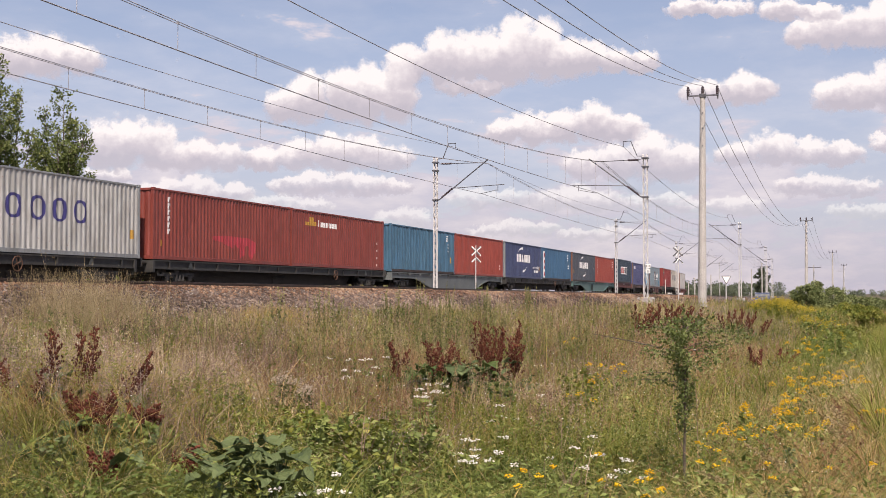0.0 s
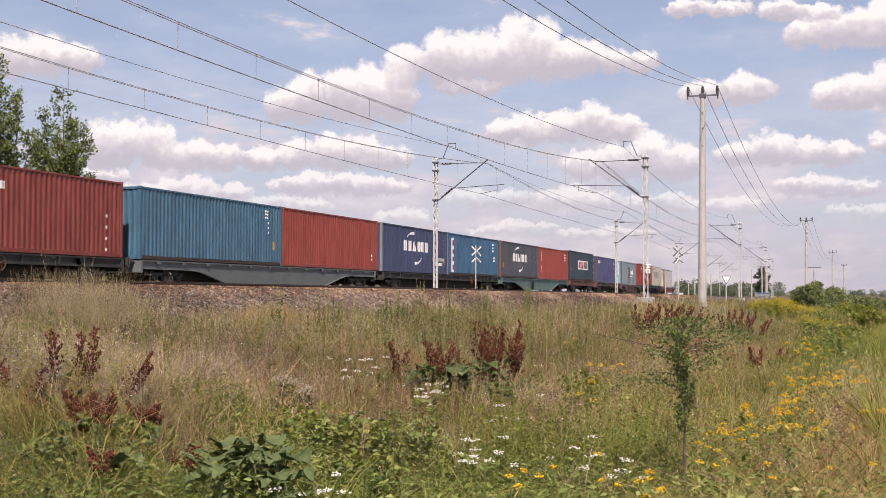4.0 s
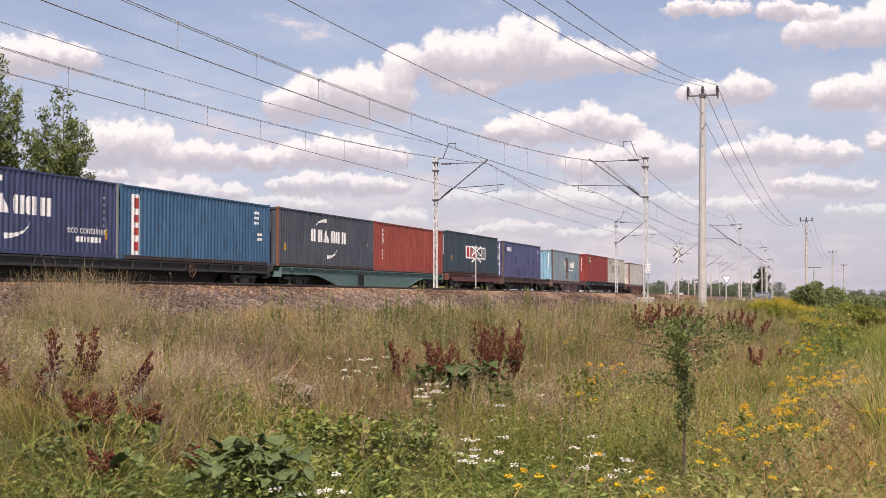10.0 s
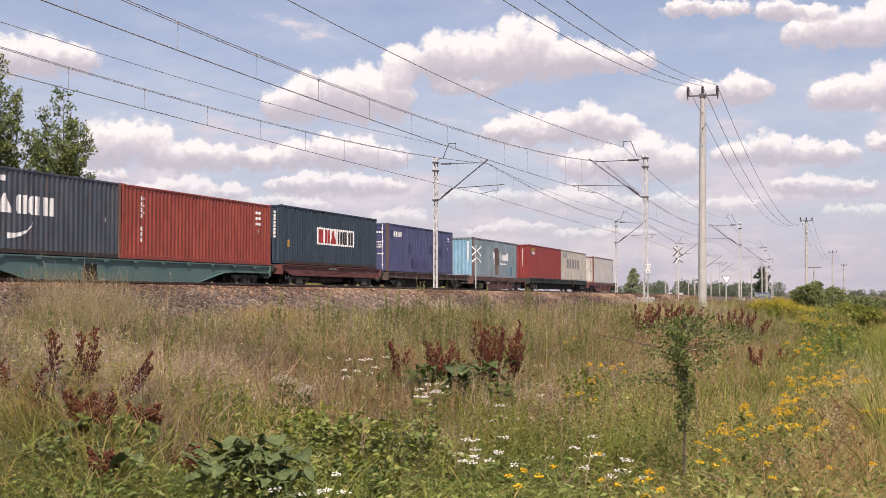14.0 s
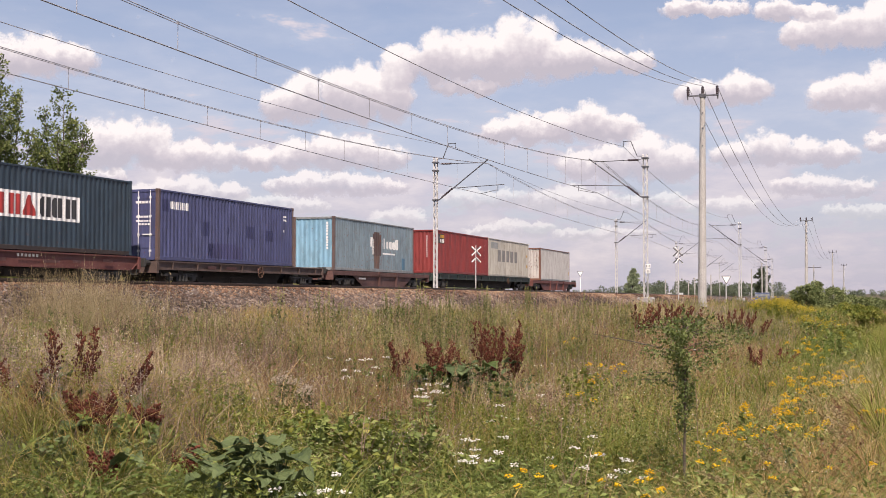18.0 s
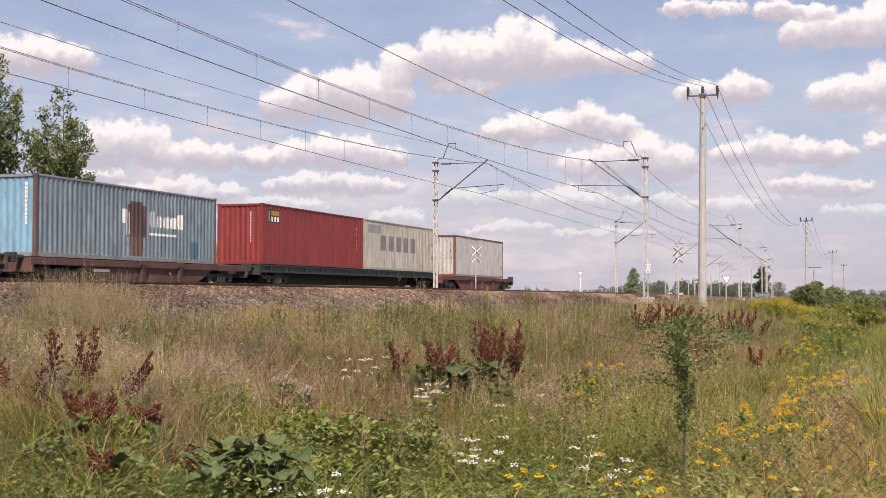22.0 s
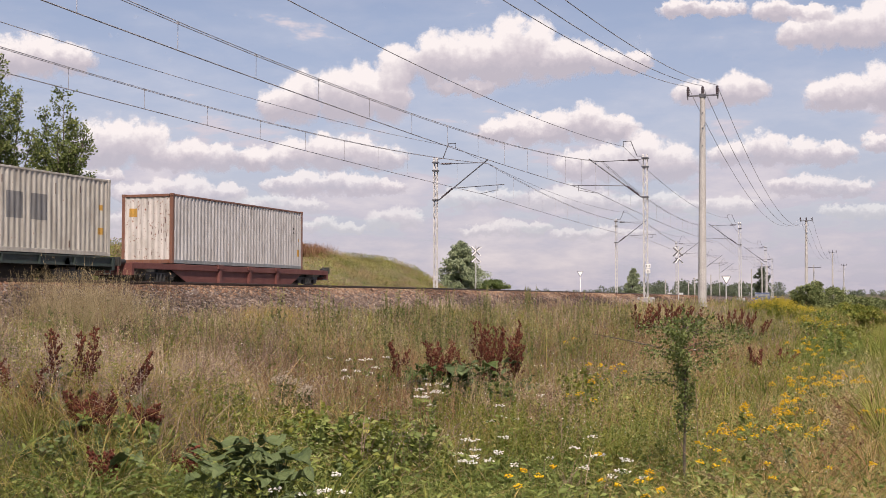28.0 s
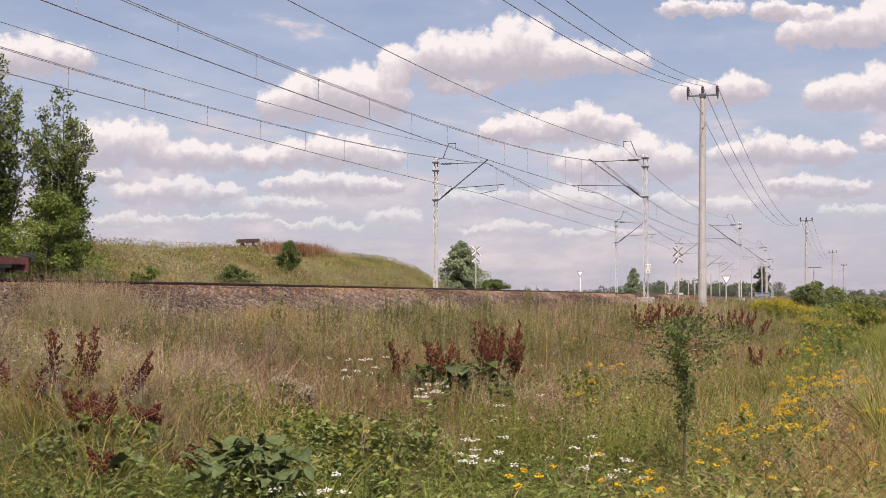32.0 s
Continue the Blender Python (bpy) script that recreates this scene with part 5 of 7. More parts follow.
GRASS = leaf("meadow_grass", [(0.05, (0.154, 0.155, 0.035)), (0.35, (0.292, 0.234, 0.065)), (0.6, (0.423, 0.297, 0.107)), (0.9, (0.571, 0.404, 0.180))], 0.55, 0, 0.32)
GRASS_LUSH = leaf("lush_grass", [(0.1, (0.122, 0.147, 0.030)), (0.45, (0.212, 0.222, 0.050)), (0.75, (0.330, 0.289, 0.090)), (0.95, (0.510, 0.393, 0.180))], 0.5, 0, 0.36)
DARK_GRASS = leaf("dark_green_grass", [(0.1, (0.066, 0.097, 0.022)), (0.5, (0.116, 0.149, 0.035)), (0.9, (0.187, 0.209, 0.061))], 0.5, 0, 0.3)
STRAW = leaf("dry_grass", [(0.1, (0.247, 0.152, 0.060)), (0.45, (0.380, 0.248, 0.110)), (0.75, (0.475, 0.340, 0.175)), (0.95, (0.570, 0.460, 0.294))], 0.7, 0, 0.25)
SEED = leaf("grass_seed_heads", [(0.1, (0.19, 0.11, 0.075)), (0.4, (0.31, 0.20, 0.125)), (0.7, (0.41, 0.29, 0.17)), (0.95, (0.50, 0.40, 0.24))], 0.8, 0, 0.3)
HERB = leaf("herb_leaves", [(0.05, (0.099, 0.138, 0.033)), (0.4, (0.182, 0.226, 0.059)), (0.7, (0.275, 0.314, 0.094)), (0.95, (0.396, 0.396, 0.143))], 0.5, 0, 0.32)
MUGWORT = leaf("grey_green_herb", [(0.05, (0.089, 0.110, 0.036)), (0.45, (0.210, 0.210, 0.076)), (0.8, (0.347, 0.315, 0.131)), (0.95, (0.462, 0.410, 0.210))], 0.7, 0, 0.25)
DOCK = leaf("dark_red_dock_seed", [(0.05, (0.060, 0.018, 0.011)), (0.4, (0.125, 0.034, 0.020)), (0.75, (0.19, 0.058, 0.034)), (0.95, (0.28, 0.12, 0.065))], 0.75, 0, 0.15)
DOCK_STEM = leaf("dock_stem", [(0.1, (0.15, 0.07, 0.04)), (0.9, (0.25, 0.14, 0.075))], 0.7, 0, 0.05)
BROAD = leaf("broad_leaf_green", [(0.05, (0.06, 0.085, 0.032)), (0.5, (0.125, 0.16, 0.065)), (0.9, (0.22, 0.25, 0.115))], 0.62, 0, 0.14)
TREE_LEAF = leaf("tree_leaves", [(0.05, (0.073, 0.103, 0.031)), (0.45, (0.140, 0.179, 0.056)), (0.75, (0.190, 0.224, 0.076)), (0.95, (0.280, 0.302, 0.112))], 0.5, 0, 0.34)
BUSH_LEAF = leaf("bush_leaves", [(0.05, (0.085, 0.125, 0.022)), (0.45, (0.15, 0.195, 0.038)), (0.8, (0.23, 0.26, 0.06))], 0.5, 0, 0.38)
DARK_LEAF = leaf("dark_bush_leaves", [(0.05, (0.060, 0.094, 0.026)), (0.5, (0.12, 0.16, 0.050)), (0.9, (0.19, 0.225, 0.078))], 0.5, 0, 0.3)
SPRUCE_LEAF = leaf("spruce_sprays", [(0.05, (0.18, 0.22, 0.125)), (0.5, (0.29, 0.34, 0.20)), (0.9, (0.39, 0.43, 0.27))], 0.6, 0, 0.32)
GOLD = leaf("golden_flowers", [(0.1, (0.36, 0.30, 0.035)), (0.5, (0.50, 0.40, 0.04)), (0.9, (0.66, 0.47, 0.045))], 0.7, 0, 0.3)
TANSY = leaf("deep_yellow_flowers", [(0.1, (0.68, 0.38, 0.012)), (0.5, (0.84, 0.54, 0.02)), (0.9, (0.90, 0.64, 0.04))], 0.65, 0, 0.25)
UMBEL = leaf("white_flowers", [(0.1, (0.66, 0.62, 0.55)), (0.6, (0.82, 0.80, 0.74)), (0.95, (0.88, 0.86, 0.81))], 0.7, 0, 0.25)
BARK = surface("bark", (0.075, 0.06, 0.045), (0.13, 0.105, 0.08), 4.0, 0.9, 0.0, 25, 0.6)

# ---- the meadow ----
def meadow_spots(n, near, far, rs, y0=-3.0, y1=10.4, power=1.0, spread=0.43):
    """Spots on the meadow ahead of the camera, thinner with distance."""
    d = near * (far / near) ** (rs.uniform(0, 1, n) ** power)
    k = rs.uniform(-spread, spread, n)
    h = radians(HEADING)
    x = d * (math.cos(h) + k * math.sin(h))
    y = d * (math.sin(h) - k * math.cos(h))
    ok = (y > y0) & (y < y1)
    x, y = x[ok], y[ok]
    z = np.array([land(a, b) if b < 9.6 else ballast_z(a, b) for a, b in zip(x, y)])
    return np.stack([x, y, z], 1)


def ballast_z(x, y):
    y -= bend(x)
    for (a, p), (b, q) in zip(profile, profile[1:]):
        if a <= y <= b:
            return max(rail_z(x, y) + p + (q - p) * (y - a) / (b - a), 0.9)
    return 0.95


def patchy(p, scale, seed):
    return np.array([noise.noise((a * scale, b * scale, seed)) for a, b, _ in p])


rs = np.random.RandomState(3)
HUSK = leaf("brown_violet_husks", [(0.05, (0.131, 0.086, 0.061)), (0.45, (0.284, 0.194, 0.137)), (0.75, (0.410, 0.304, 0.215)), (0.95, (0.525, 0.420, 0.294))], 0.8, 0, 0.2)
FRESH = leaf("fresh_green_weed", [(0.05, (0.121, 0.155, 0.028)), (0.45, (0.208, 0.229, 0.044)), (0.8, (0.318, 0.293, 0.075)), (0.95, (0.395, 0.329, 0.107))], 0.55, 0, 0.36)


def tuft_blades(name, p, per, high, wide, lean, spread, kinds, category="grass"):
    """Grass in tufts that splay outwards from their middle, with gaps between; kinds: (share, material, label)."""
    n = len(p)
    size = np.exp(rs.normal(size=n) * 0.34)
    pick = np.searchsorted(np.cumsum([k[0] for k in kinds]), np.clip(rs.uniform(0, 1, n) * 0.62 + (patchy(p, 0.9, 17.0) + 0.5) * 0.38, 0, 0.999) * sum(k[0] for k in kinds))
    for k, (_, mat, label) in enumerate(kinds):
        q, z = p[pick == k], size[pick == k]
        if not len(q):
            continue
        m = len(q) * per
        a = rs.uniform(0, 2 * np.pi, m)
        rad = np.abs(rs.normal(size=m)) * spread * np.repeat(z, per)
        b = np.repeat(q, per, 0) + np.stack([np.cos(a) * rad, np.sin(a) * rad, np.full(m, -0.01)], 1)
        dist = np.hypot(b[:, 0], b[:, 1])
        h = np.repeat(z, per) * rs.uniform(0.45, 1.0, m) * high * np.interp(b[:, 1], [6.5, 8.5, 9.6], [1, 0.78, 0.6])
        w = rs.uniform(0.7, 1.4, m) * wide * np.maximum(dist / 14, 1) ** 0.65
        stuff(name, [blades(b, h, w, rs.uniform(lean[0], lean[1], m), rs, 0.40, a + rs.normal(size=m) * 0.5)], mat, label, category)


# Short green growth, thickest near the path of the viewer.
p = meadow_spots(9500, 6.4, 90, rs, y1=9.6)
lush = np.clip((5.6 - p[:, 1]) / 3.0, 0, 1)
p = p[rs.uniform(0, 1, len(p)) < 0.40 + 0.60 * lush]
tuft_blades("green_grass", p, 17, 0.34, 0.0075, (0.4, 1.9), 0.06, [(0.09, DARK_GRASS, "dark green grass tufts"), (0.46, GRASS_LUSH, "dense green meadow grass with dry tips"), (0.22, FRESH, "fresh yellow-green grass tufts"), (0.18, GRASS, "half-dry meadow grass in tufts")])
# Tall, half-dry grass, thickest on the rise towards the railway.
p = meadow_spots(5200, 8.5, 95, rs, y1=10.0)
rise = np.clip((p[:, 1] - 2.6) / 3.0, 0, 1)
p = p[rs.uniform(0, 1, len(p)) < (0.12 + 0.80 * rise) * np.where(p[:, 1] > 9.3, 0.3, 1.0)]
tuft_blades("tall_grass", p, 13, 0.52, 0.0058, (0.2, 1.25), 0.07, [(0.30, GRASS, "tall half-dry meadow grass in tufts"), (0.22, HUSK, "brown withered grass in tufts"), (0.26, GRASS_LUSH, "green grass among the dry meadow"), (0.22, STRAW, "straw-coloured grass in tufts")])
# Straw and ripe seed heads.
p = meadow_spots(14000, 7.5, 95, rs, y1=9.8)
dist = np.hypot(p[:, 0], p[:, 1])
pt = patchy(p, 0.30, 13.0)
rise = np.clip((p[:, 1] - 2.4) / 3.2, 0, 1)
keep = rs.uniform(0, 1, len(p)) < np.clip(0.08 + 0.45 * rise + 1.6 * pt, 0.03, 1) * np.interp(dist, [8.5, 11.5, 15], [0.12, 0.5, 1.0]) * np.where(p[:, 1] > 9.3, 0.25, 1.0)
p, dist = p[keep], dist[keep]
n = len(p)
high = rs.uniform(0.40, 0.80, n) * np.interp(p[:, 1], [6.5, 8.5, 9.6], [1, 0.72, 0.55])
bend_to = rs.normal(size=(n, 3)) * 0.33
bend_to[:, 2] = 0
top = p + bend_to * high[:, None] + np.stack([np.zeros(n), np.zeros(n), high], 1)
thick = np.maximum(dist / 14, 1) ** 0.7
stuff("straw_stalks", [stems(p, top, 0.0030 * thick, rs), blades(p, high * 0.75, 0.0045 * thick, rs.uniform(0.3, 1.3, n), rs, 0.4)], STRAW, "pale dry grass stalks", "grass")
heads = []
some = rs.uniform(0, 1, n) < 0.5
pp, tt, th = p[some], top[some], thick[some]
m = len(pp)
for k in range(6):
    f = 1.0 - k * 0.028
    at = pp + (tt - pp) * f + rs.normal(size=(m, 3)) * np.array([0.008, 0.008, 0.006])
    heads.append(lumps(at, rs.uniform(0.0028, 0.0055, m) * th * (1.15 - 0.12 * abs(k - 2.5)), rs, 2.4))
stuff("grass_seed_heads", heads, SEED, "brown ripe seed heads of meadow grass", "grass")
# Upright weeds in clumps: stalks that share a spot, set with many small leaves or husks.
def weed_clumps(name, p, per, high, count, size, mat, label, low=0.15, spread=0.13, wide=0.2, up=0.8, out=0.0):
    n = len(p)
    tall = np.repeat(rs.uniform(0.65, 1.15, n), per) * rs.uniform(0.6, 1.0, n * per) * high
    b = np.repeat(p, per, 0) + rs.normal(size=(n * per, 3)) * np.array([spread, spread, 0])
    b[:, 2] = np.repeat(p[:, 2], per) - 0.02
    m = len(b)
    tall *= np.interp(b[:, 1], [6.5, 8.5, 9.8], [1, 0.85, 0.75])
    top = b + np.stack([rs.normal(size=m) * 0.17 * tall, rs.normal(size=m) * 0.17 * tall, tall], 1)
    far = np.maximum(np.hypot(b[:, 0], b[:, 1]) / 16, 1) ** 0.5
    sets = [stems(b, top, 0.004 * far, rs)]
    for k in range(count):
        f = low + (1 - low) * rs.uniform(0, 1, m)
        at = b + (top - b) * f[:, None] + rs.normal(size=(m, 3)) * (out * (1.25 - f))[:, None]
        way = rs.normal(size=(m, 3)) * np.array([1, 1, 0.4]) + np.array([0, 0, up])
        sets.append(leaf_set(at, way, rs.uniform(0.6, 1.4, m) * size * (1.3 - 0.6 * f) * far, np.full(m, wide), rs))
    return stuff(name, sets, mat, label, "weeds")


def patch_spots(n, near, far, scale, seed, bias, amp, y0, y1, thin=9.3):
    q = meadow_spots(n, near, far, rs, y0=y0, y1=y1)
    keep = rs.uniform(0, 1, len(q)) < np.clip(bias + amp * patchy(q, scale, seed), 0.0, 1) * np.where(q[:, 1] > thin, 0.3, 1.0)
    return q[keep]


PANICLE = leaf("pale_panicles", [(0.05, (0.275, 0.212, 0.115)), (0.5, (0.446, 0.354, 0.202)), (0.9, (0.608, 0.506, 0.322))], 0.75, 0, 0.3)
weed_clumps("mugwort", patch_spots(4600, 10.5, 80, 0.42, 21.0, 0.30, 1.9, 2.4, 10.2), 5, 0.72, 24, 0.036, MUGWORT, "grey-green mugwort clumps among the grass")
weed_clumps("dead_weeds", patch_spots(3000, 11.0, 75, 0.38, 55.0, 0.26, 1.9, 2.6, 9.8), 6, 0.60, 26, 0.022, HUSK, "dead brown-violet weed stalks with tiny husks", 0.3, 0.16, 0.3, 0.6, 0.02)
weed_clumps("fresh_weeds", patch_spots(4600, 9.5, 70, 0.45, 91.0, 0.24, 1.9, 1.2, 10.0), 6, 0.52, 24, 0.036, FRESH, "fresh yellow-green weeds among the dry grass", 0.1, 0.14, 0.17)
weed_clumps("pale_panicles", patch_spots(2000, 10.5, 70, 0.40, 47.0, 0.16, 1.9, 2.8, 10.1), 8, 0.70, 16, 0.016, PANICLE, "pale feathery grass panicles", 0.6, 0.20, 0.22, 1.2, 0.03)
weed_clumps("low_leafy_growth", patch_spots(2000, 6.8, 15.5, 0.7, 12.0, 0.24, 1.6, 0.9, 4.6), 7, 0.32, 16, 0.034, HERB, "low leafy green growth between the grass", 0.15, 0.14, 0.3, 0.3, 0.03)
weed_clumps("rusty_weeds", patch_spots(1500, 10.5, 45, 0.40, 66.0, 0.08, 1.6, 2.6, 8.6), 8, 0.42, 14, 0.018, leaf("rusty_dry_weed", [(0.1, (0.20, 0.105, 0.055)), (0.5, (0.30, 0.175, 0.09)), (0.9, (0.42, 0.28, 0.15))], 0.8, 0, 0.25), "rust-coloured dry weeds in patches", 0.3, 0.18, 0.2, 1.0, 0.02)
q = patch_spots(900, 10.5, 17, 0.5, 77.0, 0.25, 1.6, 4.0, 9.2)
weed_clumps("rusty_weeds", q, 8, 0.45, 14, 0.018, bpy.data.materials["rusty_dry_weed"], "rust-coloured dry weeds in patches", 0.3, 0.18, 0.2, 1.0, 0.02)
# Airy violet-brown panicles that hang like a haze over the grass.
VIOLET = leaf("violet_brown_panicles", [(0.05, (0.176, 0.116, 0.097)), (0.45, (0.290, 0.206, 0.172)), (0.9, (0.440, 0.344, 0.286))], 0.8, 0, 0.3)


def panicle_haze(name, p, per, high, count, size, mat, label):
    n = len(p)
    b = np.repeat(p, per, 0) + rs.normal(size=(n * per, 3)) * np.array([0.16, 0.16, 0])
    m = len(b)
    tall = rs.uniform(0.55, 1.0, m) * high * np.interp(b[:, 1], [6.5, 8.5, 9.8], [1, 0.8, 0.6])
    top = b + np.stack([rs.normal(size=m) * 0.16 * tall, rs.normal(size=m) * 0.16 * tall, tall], 1)
    far = np.maximum(np.hypot(b[:, 0], b[:, 1]) / 16, 1) ** 0.5
    sets = [stems(b, top, 0.0026 * far, rs)]
    for k in range(count):
        u = rs.uniform(0.55, 1.03, m)
        ray = unit(rs.normal(size=(m, 3)) * np.array([1, 1, 0.35]))
        at = b + (top - b) * u[:, None] + ray * (0.085 * (1.25 - u) * rs.uniform(0.3, 1.6, m))[:, None]
        sets.append(leaf_set(at, ray + np.array([0, 0, 0.5]), rs.uniform(0.6, 1.5, m) * size * far, np.full(m, 0.3), rs))
    return stuff(name, sets, mat, label, "grass")


panicle_haze("violet_panicles", patch_spots(2600, 9.0, 60, 0.36, 33.0, 0.42, 1.8, 3.2, 9.6), 4, 0.66, 26, 0.013, VIOLET, "airy violet-brown grass panicles over the meadow")
panicle_haze("violet_panicles", patch_spots(700, 9.0, 14, 0.5, 35.0, 0.6, 1.5, 4.6, 8.0), 4, 0.56, 26, 0.011, VIOLET, "airy violet-brown grass panicles over the meadow")
# Tiny pale flowers and fluff caught on the tops.
p = meadow_spots(1500, 8.5, 45, rs, y0=0.3, y1=9.0)
p[:, 2] += rs.uniform(0.15, 0.6, len(p))
stuff("tiny_pale_flowers", [lumps(p, rs.uniform(0.004, 0.009, len(p)) * np.maximum(np.hypot(p[:, 0], p[:, 1]) / 14, 1) ** 0.5, rs, 0.7)], UMBEL, "tiny white flowers scattered over the meadow", "flowers")
# Long tangled blades that have bent over, most of them close by.
p = meadow_spots(2300, 6.8, 40, rs, y0=-3, y1=8.5)
tuft_blades("tangled_grass", p, 9, 0.46, 0.0062, (1.0, 2.1), 0.05, [(0.5, GRASS, "long tangled grass blades bent over"), (0.3, PANICLE, "pale tangled grass blades bent over"), (0.2, GRASS_LUSH, "long green grass blades bent over")])
p = meadow_spots(5000, 7.0, 16, rs, y0=-2.5, y1=1.6)
n = len(p)
stuff("bleached_grass", [blades(p, rs.uniform(0.2, 0.6, n), rs.uniform(0.003, 0.006, n), rs.uniform(0.5, 1.7, n), rs, 0.40)], STRAW, "bleached dry grass beside the path", "grass")
# Broad herbs low down.
p = meadow_spots(15000, 6.5, 60, rs, y0=-3, y1=9.0)
pt = patchy(p, 0.6, 31.0)
keep = rs.uniform(0, 1, len(p)) < np.clip(0.12 + 1.0 * pt + 0.12 * (p[:, 1] < 4.5), 0.02, 1)
p = p[keep]
n = len(p)
sets = []
for k in range(6):
    at = p + rs.normal(size=(n, 3)) * np.array([0.05, 0.05, 0.0]) + np.stack([np.zeros(n), np.zeros(n), rs.uniform(0.02, 0.36, n)], 1)
    way = rs.normal(size=(n, 3)) * np.array([1, 1, 0.35]) + np.array([0, 0, 0.35])
    sets.append(leaf_set(at, way, rs.uniform(0.03, 0.065, n), rs.uniform(0.16, 0.30, n), rs))
stuff("meadow_herbs", sets, HERB, "low broad-leaved herbs in the meadow", "weeds")

# Loose stones on the shoulder of the ballast.
n = 46000
s = 6 + (rs.uniform(0, 1, n) ** 1.5) * 90
lat = rs.uniform(10.0, 12.4, n)
at = np.stack([s, lat + np.array([bend(a) for a in s]), np.array([ballast_z(a, b + bend(a)) for a, b in zip(s, lat)]) + 0.005], 1)
# Slope stones: the shade of the slope is put into their darker colour.
SHADED_STONE = leaf("shaded_ballast_stones", [(0.05, (0.044, 0.032, 0.026)), (0.35, (0.098, 0.068, 0.051)), (0.65, (0.162, 0.112, 0.086)), (0.95, (0.306, 0.237, 0.184))], 0.9, 0, 0.0)
# Crest stones: rust stain, and the sunlit band painted in with it.
LIT_RUSTY_STONE = leaf("lit_rust_stained_stones", [(0.05, (0.072, 0.042, 0.029)), (0.35, (0.153, 0.085, 0.053)), (0.65, (0.246, 0.143, 0.090)), (0.95, (0.383, 0.274, 0.188))], 0.9, 0, 0.0)
crest = lat + rs.normal(size=n) * 0.2 > 11.72
size = rs.uniform(0.014, 0.036, n) * np.interp(s, [10, 60], [1.0, 1.5])
stuff("shaded_ballast_stones", [lumps(at[~crest], size[~crest], rs, 0.75, 0.45)], SHADED_STONE, "loose brown-grey crushed stones of the ballast, slope shade in their colour", "stones")
stuff("lit_rust_stained_stones", [lumps(at[crest], size[crest], rs, 0.75, 0.45)], LIT_RUSTY_STONE, "rust-stained crushed stones beside the rail, sunlit tone in their colour", "stones")

BANK_GRASS = leaf("bank_grass", [(0.05, (0.13, 0.11, 0.036)), (0.4, (0.22, 0.172, 0.066)), (0.7, (0.31, 0.225, 0.10)), (0.95, (0.42, 0.30, 0.16))], 0.6, 0, 0.3)
# Grass on the mound and beside the far track.
n = 66000
s = rs.uniform(40, 150, n)
lat = 34 + rs.uniform(0, 1, n) ** 0.9 * 22
MOUND_LAT, MOUND_K = [a for a, _ in MOUND], [b for _, b in MOUND]
at = np.stack([s, lat, np.array([max(0.9, 0.85 + np.interp(b, MOUND_LAT, MOUND_K) * mound_top(a, b)) for a, b in zip(s, lat)])], 1)
pt = patchy(at, 0.12, 40)
keep = rs.uniform(0, 1, n) < np.clip(0.7 + pt, 0.2, 1)
at, pt = at[keep], pt[keep]
n = len(at)
stuff("mound_grass", [blades(at, rs.uniform(0.25, 0.6, n) * (1 + 0.7 * pt), rs.uniform(0.018, 0.034, n), rs.uniform(0.2, 1.2, n), rs)], BANK_GRASS, "tall dry grass on the earth bank", "grass")
k = rs.uniform(0, 1, n) < 0.05 + 0.12 * (pt < -0.15)
stuff("mound_straw", [blades(at[k] + rs.normal(size=(k.sum(), 3)) * np.array([0.3, 0.3, 0]), rs.uniform(0.3, 0.65, k.sum()), rs.uniform(0.012, 0.022, k.sum()), rs.uniform(0.2, 0.9, k.sum()), rs)], STRAW, "straw-coloured grass on the earth bank", "grass")

# Leafy weeds and a rust-brown patch on the mound.
n = 34000
s = rs.uniform(40, 146, n)
lat = 35 + rs.uniform(0, 1, n) * 17
at = np.stack([s, lat, np.array([max(0.9, 0.85 + np.interp(b, MOUND_LAT, MOUND_K) * mound_top(a, b)) for a, b in zip(s, lat)]) + rs.uniform(0.1, 0.6, n)], 1)
pt = patchy(at, 0.22, 71) - 0.06
stuff("mound_weeds", [leaf_set(at[pt > 0.02], rs.normal(size=((pt > 0.02).sum(), 3)), rs.uniform(0.08, 0.17, (pt > 0.02).sum()), np.full((pt > 0.02).sum(), 0.3), rs)], HERB, "green weeds on the earth bank", "weeds")
for nm, mat, seed, label in (("bank_mugwort", MUGWORT, 5, "grey-green weeds in clumps on the earth bank"), ("bank_husks", HUSK, 9, "withered brown weeds in clumps on the earth bank"), ("bank_fresh_weeds", FRESH, 14, "fresh yellow-green weeds on the earth bank")):
    n = {5: 900, 9: 700, 14: 800}[seed]
    s = rs.uniform(45, 142, n)
    lat = rs.uniform(36.5, 52.5, n)
    q = np.stack([s, lat, np.zeros(n)], 1)
    q = q[(patchy(q, 0.18, seed) > -0.02) & ((abs(q[:, 0] - 96) > 6) | (q[:, 1] < 47))]
    q = np.repeat(q, 40, 0) + rs.normal(size=(len(q) * 40, 3)) * np.array([0.45, 0.35, 0])
    q[:, 2] = np.array([max(0.9, 0.85 + np.interp(b, MOUND_LAT, MOUND_K) * mound_top(a, b)) for a, b in zip(q[:, 0], q[:, 1])]) + rs.uniform(0.05, 0.75, len(q))
    stuff(nm, [leaf_set(q, rs.normal(size=q.shape) + np.array([0, 0, 0.8]), rs.uniform(0.08, 0.17, len(q)), np.full(len(q), 0.24), rs)], mat, label, "weeds")
n = 4200
s = rs.normal(103.5, 2.6, n)
lat = rs.uniform(49.5, 54, n)
at = np.stack([s, lat, np.array([0.85 + np.interp(b, MOUND_LAT, MOUND_K) * mound_top(a, b) for a, b in zip(s, lat)])], 1)
